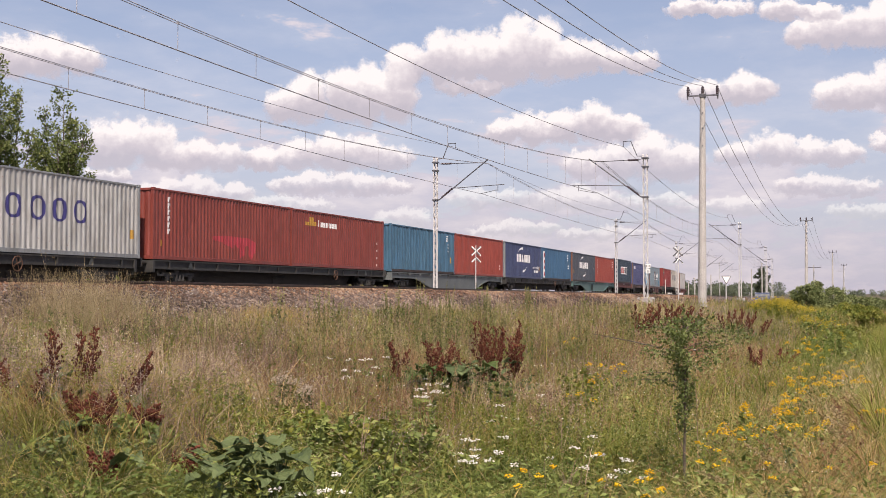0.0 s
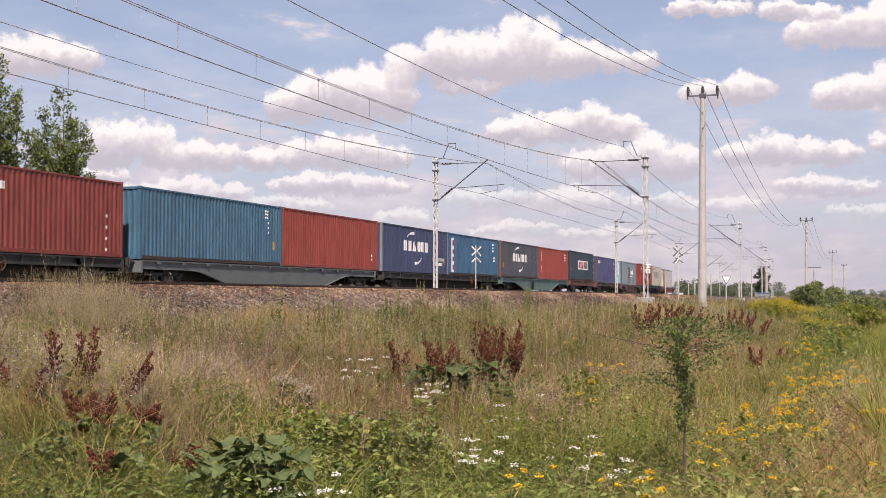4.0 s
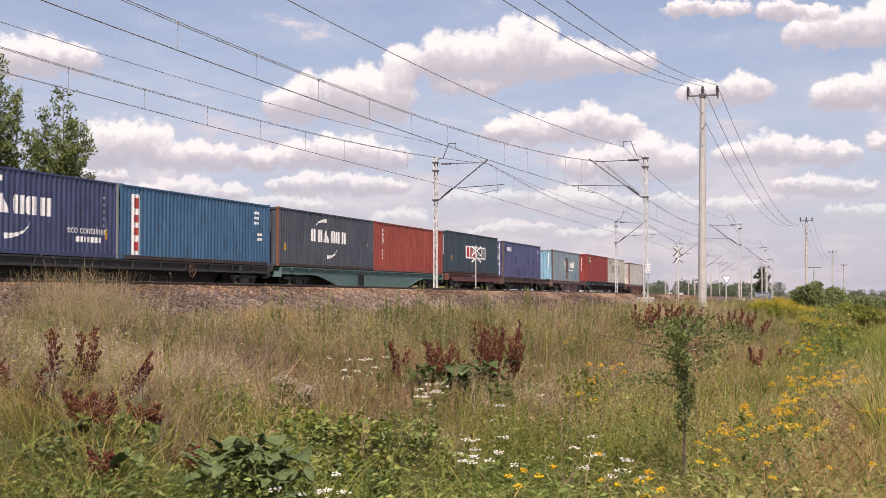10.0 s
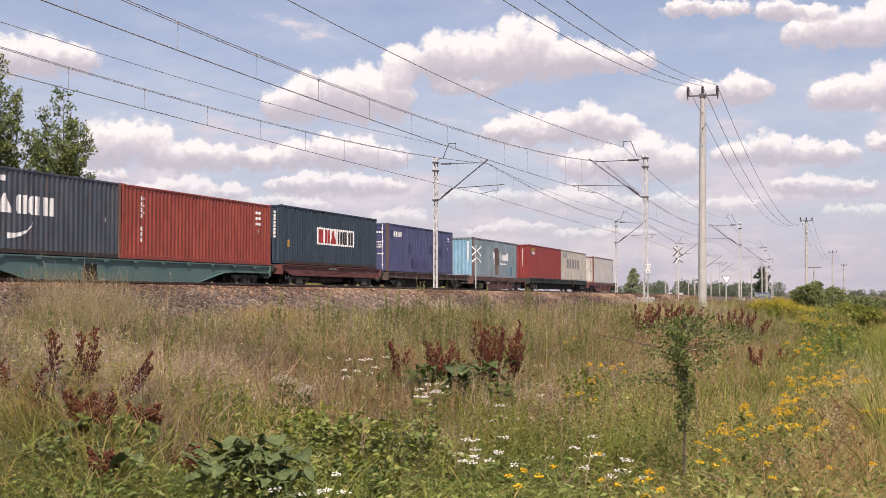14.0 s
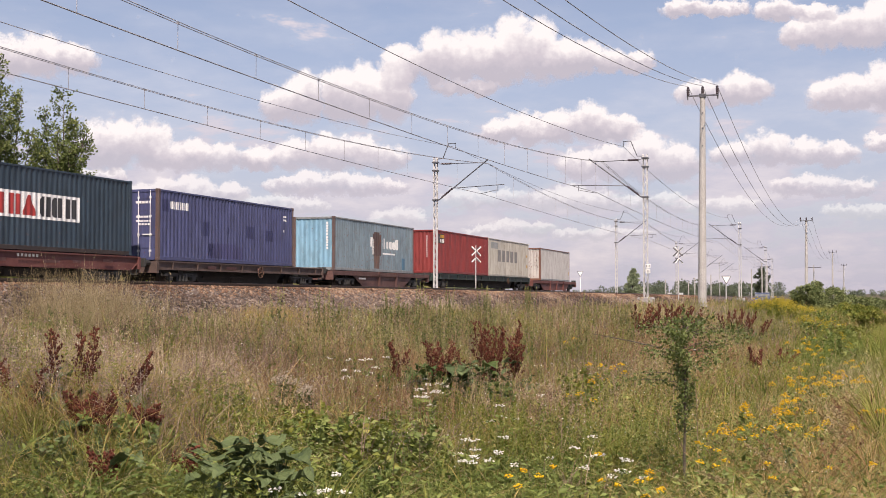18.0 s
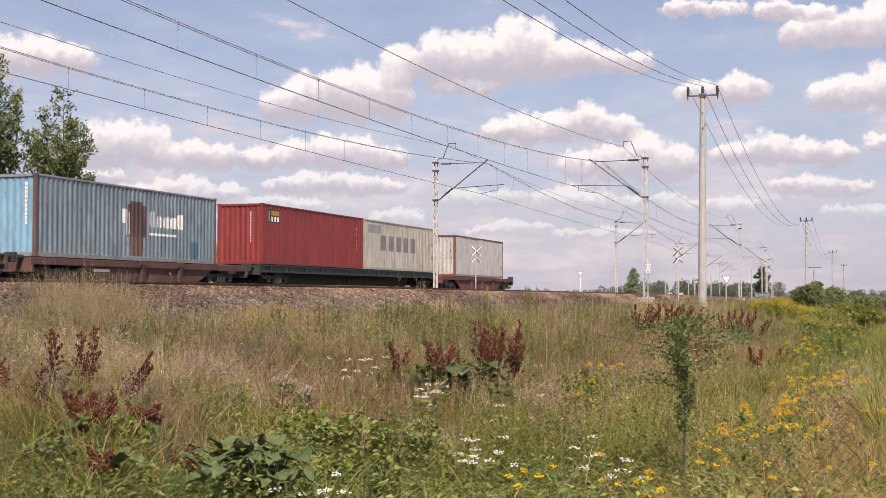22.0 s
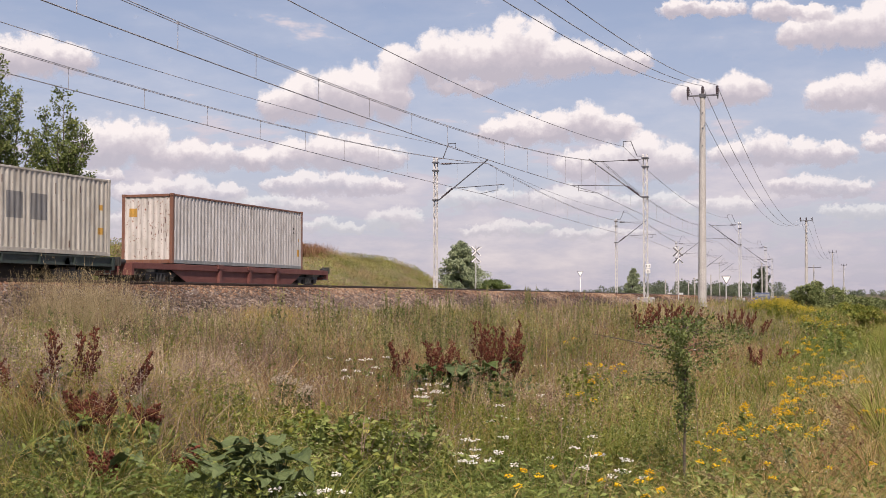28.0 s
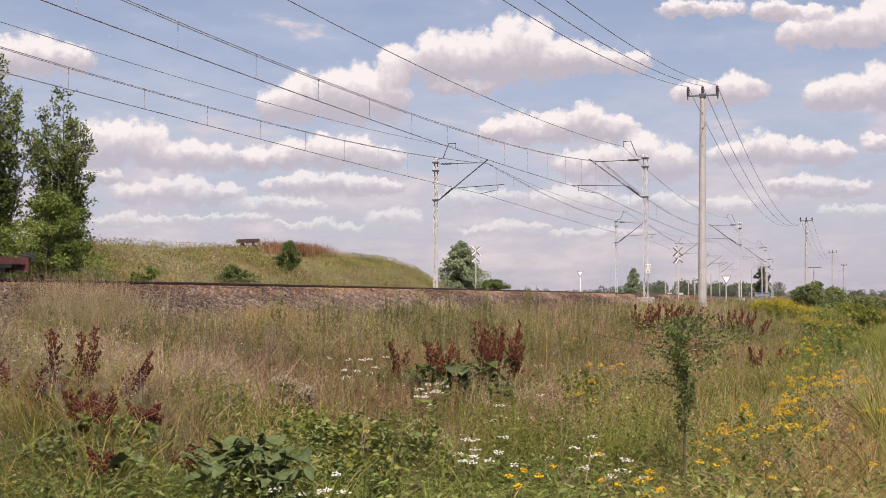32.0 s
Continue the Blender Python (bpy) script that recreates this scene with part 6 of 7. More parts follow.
BROWN_WEED = leaf("rust_brown_weeds", [(0.1, (0.18, 0.09, 0.05)), (0.5, (0.28, 0.15, 0.085)), (0.9, (0.38, 0.24, 0.14))], 0.8, 0, 0.25)
stuff("rust_brown_weeds", [blades(at, rs.uniform(0.7, 1.6, n), rs.uniform(0.025, 0.045, n), rs.uniform(0.1, 0.6, n), rs)], BROWN_WEED, "rust-brown dry weeds on top of the bank", "weeds")

# Tall pale grass against the ballast.
for k, (x, y, high, n, wide) in enumerate([(12.3, 9.5, 0.95, 200, 0.35), (13.1, 9.6, 1.0, 220, 0.4), (13.0, 9.6, 1.35, 26, 0.3), (13.9, 9.5, 0.75, 160, 0.4), (12.6, 8.9, 1.0, 300, 0.5), (11.8, 8.2, 0.8, 260, 0.5), (11.4, 9.6, 0.6, 90, 0.3), (16.5, 9.7, 0.55, 80, 0.4), (28.5, 9.9, 0.7, 70, 0.3), (33.0, 9.9, 0.6, 70, 0.4)]):
    r = np.random.RandomState(900 + k)
    b = np.stack([x + r.normal(size=n) * wide, y + r.normal(size=n) * 0.14, np.full(n, ballast_z(x, y) if y > 9.6 else land(x, y))], 1)
    h = r.uniform(0.5, 1.0, n) * high
    t = b + np.stack([r.normal(size=n) * 0.26 * h, r.normal(size=n) * 0.2 * h, h], 1)
    hv = [stems(b, t, np.full(n, 0.004), r), blades(b, h * 0.8, np.full(n, 0.006), r.uniform(0.1, 0.9, n), r)]
    for q in range(14):
        ray = unit(r.normal(size=(n, 3)) * np.array([1, 1, 0.4]))
        u = r.uniform(0.62, 1.02, n)
        hv.append(leaf_set(b + (t - b) * u[:, None] + ray * (0.07 * (1.2 - u) * r.uniform(0.2, 1.6, n))[:, None], ray + np.array([0, 0, 0.6]), r.uniform(0.008, 0.018, n), np.full(n, 0.25), r))
    stuff("grass_tuft", hv, PANICLE, "tuft of tall pale feathery grass against the ballast", "grass")

# Rust-brown dry grass in patches, and a golden tussock.
def patch_blades(name, x, y, sx, sy, n, h0, h1, wide, mat, label, lean=(0.2, 1.2)):
    a, b = rs.normal(x, sx, n), rs.normal(y, sy, n)
    keep = b < 9.7
    a, b = a[keep], b[keep]
    q = np.stack([a, b, np.array([land(i, j) for i, j in zip(a, b)])], 1)
    m = len(q)
    return stuff(name, [blades(q, rs.uniform(h0, h1, m), rs.uniform(0.6, 1.3, m) * wide, rs.uniform(lean[0], lean[1], m), rs, 0.36)], mat, label, "grass")


patch_blades("rust_brown_grass", 13.6, 5.5, 1.5, 0.6, 9000, 0.2, 0.55, 0.0045, BROWN_WEED, "rust-brown dry grass patch in the meadow")
patch_blades("rust_brown_grass", 27.0, 4.2, 4.5, 1.2, 6000, 0.25, 0.55, 0.009, BROWN_WEED, "rust-brown dry grass patch in the meadow")
patch_blades("golden_tussock", 17.6, 9.1, 0.5, 0.2, 1500, 0.3, 0.6, 0.008, GRASS, "golden-green grass tussock below the ballast", (0.1, 0.6))
patch_blades("golden_tussock", 24.0, 9.2, 1.5, 0.25, 1500, 0.25, 0.5, 0.009, GRASS_LUSH, "green grass tussock below the ballast", (0.1, 0.6))
patch_blades("straw_tangle", 8.6, 6.0, 0.5, 0.35, 2600, 0.25, 0.6, 0.0045, STRAW, "tangle of pale dry grass round the docks", (0.3, 1.6))
patch_blades("straw_tangle", 9.5, 6.0, 0.7, 0.5, 2600, 0.25, 0.6, 0.0045, PANICLE, "tangle of pale dry grass round the docks", (0.3, 1.6))
patch_blades("bleached_grass", 9.6, 0.35, 1.2, 0.45, 1900, 0.25, 0.65, 0.004, STRAW, "bleached dry grass beside the path", (0.4, 1.8))
patch_blades("field_edge_growth", 75.0, 2.9, 4.0, 0.9, 5000, 0.45, 1.0, 0.018, FRESH, "pale green growth at the field edge", (0.1, 0.8))
patch_blades("field_edge_growth", 72.0, 0.4, 6.0, 0.6, 4000, 0.45, 0.95, 0.018, GRASS, "pale dry growth at the field edge", (0.1, 0.8))
patch_blades("bleached_grass", 21.0, 0.15, 3.0, 0.3, 1800, 0.35, 0.75, 0.006, PANICLE, "bleached dry grass beside the path", (0.3, 1.5))
patch_blades("dark_grass", 30.0, 0.75, 7.0, 0.5, 3000, 0.35, 0.75, 0.009, BUSH_LEAF, "tall dark green grass beside the path", (0.1, 0.9))
patch_blades("pale_growth", 13.2, -0.06, 0.5, 0.05, 450, 0.45, 0.95, 0.008, FRESH, "light yellow-green growth beside the path", (0.2, 0.9))
patch_blades("pale_growth", 30.0, -0.3, 8.0, 0.25, 4000, 0.4, 0.9, 0.009, FRESH, "light yellow-green growth beside the path", (0.2, 1.1))
patch_blades("bleached_grass", 14.5, 0.05, 1.5, 0.3, 1500, 0.3, 0.8, 0.005, STRAW, "bleached dry grass beside the path", (0.3, 1.5))
# ---- single plants ----
def one_mesh(name, sets, material, parent, label=""):
    v, f = joined(*sets)
    return part(name, fast_mesh(name, v, f, material), None, parent, label)


def dock_plant(x, y, high, stalks, spread, seed, lean=0.0, leaves=8, label="dark red seeding dock plant with upright stalks"):
    r = np.random.RandomState(seed)
    d = thing("dock_plant", label, "dock plant", "docks in the meadow", at=(x, y, land(x, y)))
    for k in range(stalks):
        a = r.uniform(0, 2 * np.pi)
        out = spread * r.uniform(0.15, 1.0)
        h = high * r.uniform(0.68, 1.0)
        base = np.array([math.cos(a) * out * 0.25, math.sin(a) * out * 0.25, 0])
        top = base + np.array([math.cos(a) * out + lean * math.sin(radians(HEADING)), math.sin(a) * out - lean * math.cos(radians(HEADING)), h])
        line = np.array([base + (top - base) * t + np.array([0, 0, 0.04 * math.sin(3 * t)]) for t in np.linspace(0, 1, 6)])
        one_mesh("stalk", [stems(line[:-1], line[1:], np.full(5, 0.011), r)], DOCK_STEM, d)
        sets = []
        shoots = 24 if x < 20 else 18
        for b in range(shoots):
            t0 = 0.34 + 0.66 * (b + r.uniform(0, 1)) / shoots
            p0 = base + (top - base) * t0
            q = r.uniform(0, 2 * np.pi)
            far = (0.030 + 0.10 * (1.05 - t0)) * r.uniform(0.5, 1.25) * min(1.0, 0.45 + h * 0.6)
            p1 = p0 + np.array([math.cos(q) * far, math.sin(q) * far, far * r.uniform(0.7, 1.5)])
            m = int(7 + 100 * far)
            c = p0 + (p1 - p0) * r.uniform(0.05, 1.1, m)[:, None]
            sets.append(lumps(c + r.normal(size=(m, 3)) * 0.0065, r.uniform(0.0055, 0.0105, m) * (1 if x < 20 else 1.7), r, 1.2))
        one_mesh("seed_head", sets, DOCK, d)["kind"] = "stuff"
    for k in range(leaves):
        a = r.uniform(0, 2 * np.pi)
        broad_leaf(d, (0, 0, r.uniform(0.02, 0.2)), a, r.uniform(0.18, 0.32), 0.2, r.uniform(0.3, 1.1), BROAD)
    return d


def broad_leaf(parent, base, turn, size, wide, rise, mat, stalk=0.12):
    """One large leaf with a midrib, crumpled blade, ragged edge and a stalk."""
    bm = bmesh.new()
    rows = 9
    grid = []
    ph = (base[0] * 91 + turn * 3.7) % 6.28
    for i in range(rows):
        t = i / (rows - 1)
        w = size * wide * 2 * math.sin(math.pi * (0.08 + 0.92 * t) ** 0.75) ** 0.8
        up = math.sin(rise) * t - 0.6 * t * t
        outw = math.cos(rise) * t + 0.1 * t
        line = []
        for j in (-1, -0.66, -0.33, 0, 0.33, 0.66, 1):
            ragged = 1 + (0.24 * math.sin(19 * t + ph + 2 * j) + 0.14 * math.sin(41 * t + ph) if abs(j) == 1 else 0)
            crumple = size * 0.11 * (noise.noise((t * 5 + ph, j * 2.2, ph)) + 0.8 * math.sin(9 * t + ph + 2 * j) * abs(j))
            p = Vector((stalk * size + outw * size, j * w * ragged, up * size + abs(j) ** 1.3 * w * 0.42 + crumple))
            line.append(bm.verts.new(p))
        grid.append(line)
    for i in range(rows - 1):
        for j in range(6):
            bm.faces.new((grid[i][j], grid[i + 1][j], grid[i + 1][j + 1], grid[i][j + 1]))
    bar(bm, (0, 0, -0.08), (stalk * size, 0, 0), 0.008)
    bmesh.ops.rotate(bm, verts=bm.verts, cent=(0, 0, 0), matrix=Matrix.Rotation(turn, 3, "Z"))
    bmesh.ops.translate(bm, verts=bm.verts, vec=base)
    return part("leaf", bm, mat, parent)


DOCKS = [(8.09, 6.13, 0.80, 2, 0.06, -0.02), (8.33, 6.02, 0.72, 3, 0.07, 0.06), (8.36, 5.74, 0.60, 3, 0.05, 0.28), (7.57, 5.39, 0.40, 15, 0.24, 0.0), (7.84, 6.15, 0.42, 2, 0.06, 0.1), (7.81, 6.34, 0.42, 2, 0.06, -0.05),
         (7.13, 4.33, 0.30, 4, 0.12, 0.0), (6.57, 4.58, 0.30, 4, 0.10, -0.05), (7.85, 5.2, 0.34, 7, 0.16, 0.12), (13.91, 4.40, 1.0, 13, 0.30, -0.05), (14.65, 4.27, 1.0, 6, 0.22, 0.05), (12.58, 4.50, 0.78, 8, 0.24, 0.02),
         (12.46, 4.82, 0.72, 4, 0.18, -0.05)]
for i, (x, y, h, n, spread, lean) in enumerate(DOCKS):
    dock_plant(x, y, h, n, spread, 100 + i, lean, (2 if h < 0.6 else 4) if x < 10 else 12)
FAR_DOCKS = [(29.4, 5.36), (31.9, 5.29), (33.3, 5.08), (33.6, 4.66), (38.1, 4.25), (40.3, 4.05), (37.5, 3.36), (25.7, 1.86), (24.5, 2.1)]
for i, (x, y) in enumerate(FAR_DOCKS):
    dock_plant(x, y, 0.92 if x > 28 else 0.55, 6 if x > 28 else 3, 0.45, 150 + i, 0.12, 3, "dark red seeding dock plant in dry grass")

# Single tall stalks of mugwort that stand out of the grass.
MUGWORTS = np.random.RandomState(41)
for i in range(34):
    x = 13.5 * (34 / 13.5) ** MUGWORTS.uniform(0, 1)
    y = MUGWORTS.uniform(4.6, 8.6)
    r = np.random.RandomState(700 + i)
    m = thing("mugwort_plant", "grey-green mugwort plant with upright leafy stalks", "weed", "mugwort in the meadow", at=(x, y, land(x, y)))
    for k in range(5):
        b = r.normal(size=3) * np.array([0.07, 0.07, 0])
        e = b + np.array([r.normal() * 0.06, r.normal() * 0.06, r.uniform(0.62, 0.95)])
        n = 70
        u = r.uniform(0.15, 1, n)
        at = b + (e - b) * u[:, None]
        one_mesh("stalk", [stems(b[None], e[None], np.full(1, 0.009), r), leaf_set(at, r.normal(size=(n, 3)) * np.array([1, 1, 0.4]) + np.array([0, 0, 0.9]), r.uniform(0.03, 0.06, n) * (1.3 - 0.7 * u), np.full(n, 0.2), r)], MUGWORT, m)

# The large-leaved burdock and others like it.
def burdock(x, y, n, size, seed, mat=None, lift=0.0):
    r = random.Random(seed)
    b = thing("burdock", "burdock with large green wavy leaves", "weed", "burdock clumps", at=(x, y, land(x, y)))
    for k in range(n):
        broad_leaf(b, (r.uniform(-0.12, 0.12), r.uniform(-0.12, 0.12), r.uniform(0.10, 0.38) + lift), r.uniform(0, 6.28), size * r.uniform(0.6, 1.25), 0.38, r.uniform(0.05, 0.75), mat or BROAD)
    return b


for i, (x, y, n, size) in enumerate([(7.25, 4.15, 9, 0.19), (7.45, 4.0, 8, 0.17), (7.30, 3.85, 8, 0.19), (7.05, 3.65, 8, 0.16), (6.75, 3.35, 8, 0.14), (6.62, 3.75, 7, 0.14), (8.05, 6.05, 5, 0.14)]):
    burdock(x, y, n, size, 60 + i)
for i, (x, y, n, size) in enumerate([(12.4, 4.2, 10, 0.18), (12.5, 4.45, 9, 0.17), (12.75, 4.3, 10, 0.18), (13.4, 4.3, 9, 0.18), (13.8, 4.45, 8, 0.17), (12.2, 4.55, 7, 0.15), (14.5, 4.3, 6, 0.14)]):
    burdock(x, y, n, size, 80 + i, DARK_LEAF if i % 2 else BROAD, 0.16)


def leafy_weed(x, y, high, wide, n, seed, mat, label, size=0.07):
    """A mound of leaves on thin stems."""
    r = np.random.RandomState(seed)
    w = thing("leafy_weed", label, "weed", "leafy weeds", at=(x, y, land(x, y)))
    m = max(8, n // 30)
    base = r.normal(size=(m, 3)) * np.array([wide * 0.35, wide * 0.35, 0])
    top = base * 1.35 + np.stack([r.normal(size=m) * 0.05, r.normal(size=m) * 0.05, high * r.uniform(0.5, 1, m)], 1)
    one_mesh("stems", [stems(base, top, np.full(m, 0.007), r)], HERB, w)["kind"] = "stuff"
    k = r.randint(0, m, n)
    t = r.uniform(0.25, 1, n)
    at = base[k] + (top - base)[k] * t[:, None]
    way = r.normal(size=(n, 3)) * np.array([1, 1, 0.3]) + np.array([0, 0, 0.25])
    one_mesh("leaves", [leaf_set(at, way, r.uniform(0.7, 1.3, n) * size, r.uniform(0.28, 0.42, n), r)], mat, w)["kind"] = "stuff"
    return w


NEAR_WEEDS = [(8.9, 4.12, 0.40, 0.42, 900, HERB), (9.04, 3.84, 0.40, 0.42, 900, FRESH), (9.04, 3.6, 0.36, 0.4, 800, HERB), (8.18, 3.6, 0.32, 0.35, 700, FRESH), (9.61, 3.67, 0.36, 0.35, 600, HERB), (8.03, 3.28, 0.30, 0.35, 600, HERB),
                                           (9.35, 4.49, 0.36, 0.35, 500, FRESH), (12.39, 4.83, 0.42, 0.34, 600, DARK_LEAF), (12.48, 4.59, 0.50, 0.34, 600, DARK_LEAF), (12.56, 4.37, 0.46, 0.34, 600, DARK_LEAF), (12.63, 4.15, 0.52, 0.34, 600, DARK_LEAF), (12.69, 3.98, 0.46, 0.34, 600, DARK_LEAF), (13.6, 4.55, 0.42, 0.4, 600, HERB), (14.3, 4.2, 0.40, 0.4, 600, BROAD), (13.0, 4.1, 0.36, 0.4, 600, HERB), (15.5, 3.5, 0.6, 0.4, 500, FRESH), (14.3, 3.3, 0.5, 0.4, 400, FRESH), (7.6, 5.0, 0.36, 0.3, 300, HERB), (7.2, 2.6, 0.28, 0.4, 500, HERB)]
FAR_WEEDS = [(36.5, 1.0, 0.6, 0.9, 1200, HERB), (45.6, 1.8, 0.6, 1.0, 1200, HERB), (30.5, 0.75, 0.5, 0.7, 1000, HERB), (41.0, 0.6, 0.6, 0.9, 1000, FRESH), (26.5, 0.6, 0.45, 0.6, 800, HERB), (61.0, 1.9, 0.8, 1.3, 1200, HERB), (73.0, 1.3, 0.9, 1.5, 1200, FRESH)]
for i, (x, y, h, wd, n, mat) in enumerate(NEAR_WEEDS + FAR_WEEDS):
    leafy_weed(x, y, h, wd, n, 200 + i, mat, "dense green leafy weed among the meadow grass", 0.055 if x < 20 else 0.10)


# Small dark leafy herbs that break up the grass close to the camera.
HERB_SPOTS = random.Random(23)
for i in range(34):
    r = 7.0 * (13.5 / 7.0) ** HERB_SPOTS.uniform(0, 1)
    a = radians(HEADING) + HERB_SPOTS.uniform(-0.34, 0.34)
    x, y = r * math.cos(a), r * math.sin(a)
    if y > 5.4:
        continue
    leafy_weed(x, y, HERB_SPOTS.uniform(0.18, 0.36), HERB_SPOTS.uniform(0.14, 0.3), 260, 640 + i, HERB_SPOTS.choice((DARK_LEAF, DARK_LEAF, HERB, BROAD, FRESH)), "low leafy green herb among the meadow grass", HERB_SPOTS.uniform(0.03, 0.055))


def flower(kind, x, y, high, heads, seed):
    """A stem with a spray of flower heads: flat white umbels or clusters of yellow buttons."""
    r = np.random.RandomState(seed)
    white = kind == "yarrow"
    f = thing(kind + "_plant", "white-flowered yarrow with flat flower heads" if white else "tansy with clusters of deep yellow button flowers", "wildflower", "white wildflowers" if white else "yellow wildflowers", at=(x, y, land(x, y)))
    tops, sets, foliage = [], [], []
    for k in range(heads):
        b = r.normal(size=3) * np.array([0.06, 0.06, 0])
        t = b * 1.5 + np.array([r.normal() * 0.07, r.normal() * 0.07, high * r.uniform(0.62, 1.05)])
        tops.append((b, t))
        n = 13 if white else (12 if x < 10 else 24)
        a = r.uniform(0, 2 * np.pi, n)
        rad = np.sqrt(r.uniform(0, 1, n)) * (0.044 if white else 0.030 if x < 10 else 0.054)
        at = t + np.stack([np.cos(a) * rad, np.sin(a) * rad, r.uniform(-0.008, 0.012, n) + (0 if white else 0.035 - 14 * rad ** 2)], 1)
        one_mesh("flower_head", [lumps(at, r.uniform(0.008, 0.014, n) if white else r.uniform(0.008, 0.0125, n), r, 0.55, 0.2)], UMBEL if white else TANSY, f)
    b, t = np.array([q[0] for q in tops]), np.array([q[1] for q in tops])
    m = 14 * heads
    k = r.randint(0, heads, m)
    u = r.uniform(0.1, 0.8, m)
    at = b[k] + (t - b)[k] * u[:, None]
    way = r.normal(size=(m, 3)) * np.array([1, 1, 0.3]) + np.array([0, 0, 0.5])
    one_mesh("stems_and_leaves", [stems(b, t, np.full(heads, 0.006), r), leaf_set(at, way, r.uniform(0.05, 0.10, m), np.full(m, 0.2), r)], HERB, f)
    return f


YARROW = [(11.78, 5.15, 6), (12.17, 5.23, 4), (12.01, 5.33, 3), (11.7, 4.29, 7), (11.06, 4.13, 4), (12.18, 4.39, 4), (10.75, 4.07, 3), (8.96, 2.99, 3), (8.72, 2.85, 4), (8.46, 2.7, 3), (9.28, 3.2, 3), (8.72, 1.88, 5), (10.34, 2.38, 1), (9.03, 1.89, 2), (9.14, 2.15, 2), (11.5, 3.32, 1), (10.65, 2.97, 1), (10.7, 3.31, 1), (9.84, 2.51, 1), (6.77, 3.17, 4), (6.6, 3.13, 4), (6.92, 3.16, 2), (9.44, 1.81, 1), (25.52, 3.48, 1), (13.17, 3.51, 1)]
for i, (x, y, n) in enumerate(YARROW):
    flower("yarrow", x, y, (0.40 if x > 10.5 else 0.30) + 0.12 * ((i * 7) % 5) / 4, n, 300 + i)
TANSIES = [(37.12, 0.79), (31.17, 0.78), (29.89, 0.5), (32.8, 1.66), (25.61, 1.46), (26.78, 1.07), (24.08, 1.07), (20.9, 1.0), (21.96, 0.37), (17.03, 0.76), (15.97, 0.77), (15.62, 0.93), (17.63, 0.54), (16.1, 0.41), (14.15, 0.87), (13.84, 0.9), (12.91, 1.11), (12.7, 0.92), (12.27, 0.82), (11.74, 1.07), (11.19, 1.34), (11.97, 0.43), (12.72, -0.03), (16.95, 0.24), (9.98, 1.04), (9.36, 1.19), (9.18, 1.2), (9.05, 1.1), (8.7, 0.6), (9.46, 0.16), (7.32, 2.08), (7.65, 2.06), (7.74, 1.79), (7.95, 1.7), (7.87, 1.42), (7.66, 1.33), (21.04, 5.04), (16.08, 3.29), (16.39, 3.42), (13.95, 3.28), (15.93, 3.54), (15.9, 3.2), (13.61, 3.25), (7.56, 1.28)]
for i, (x, y) in enumerate(TANSIES):
    flower("tansy", x, y, (0.40 if x < 15 else 0.50) + 0.06 * ((i * 5) % 7) / 6, (2 if x < 10 else 2 if y > 2 else 5) + (i * 3) % 3, 350 + i)


# Haze of the distance is put into this greyed leaf colour.
HAZED_LEAF = leaf("haze_greyed_leaves", [(0.05, (0.070, 0.092, 0.060)), (0.5, (0.115, 0.14, 0.088)), (0.9, (0.16, 0.185, 0.115))], 0.6, 0, 0.2)
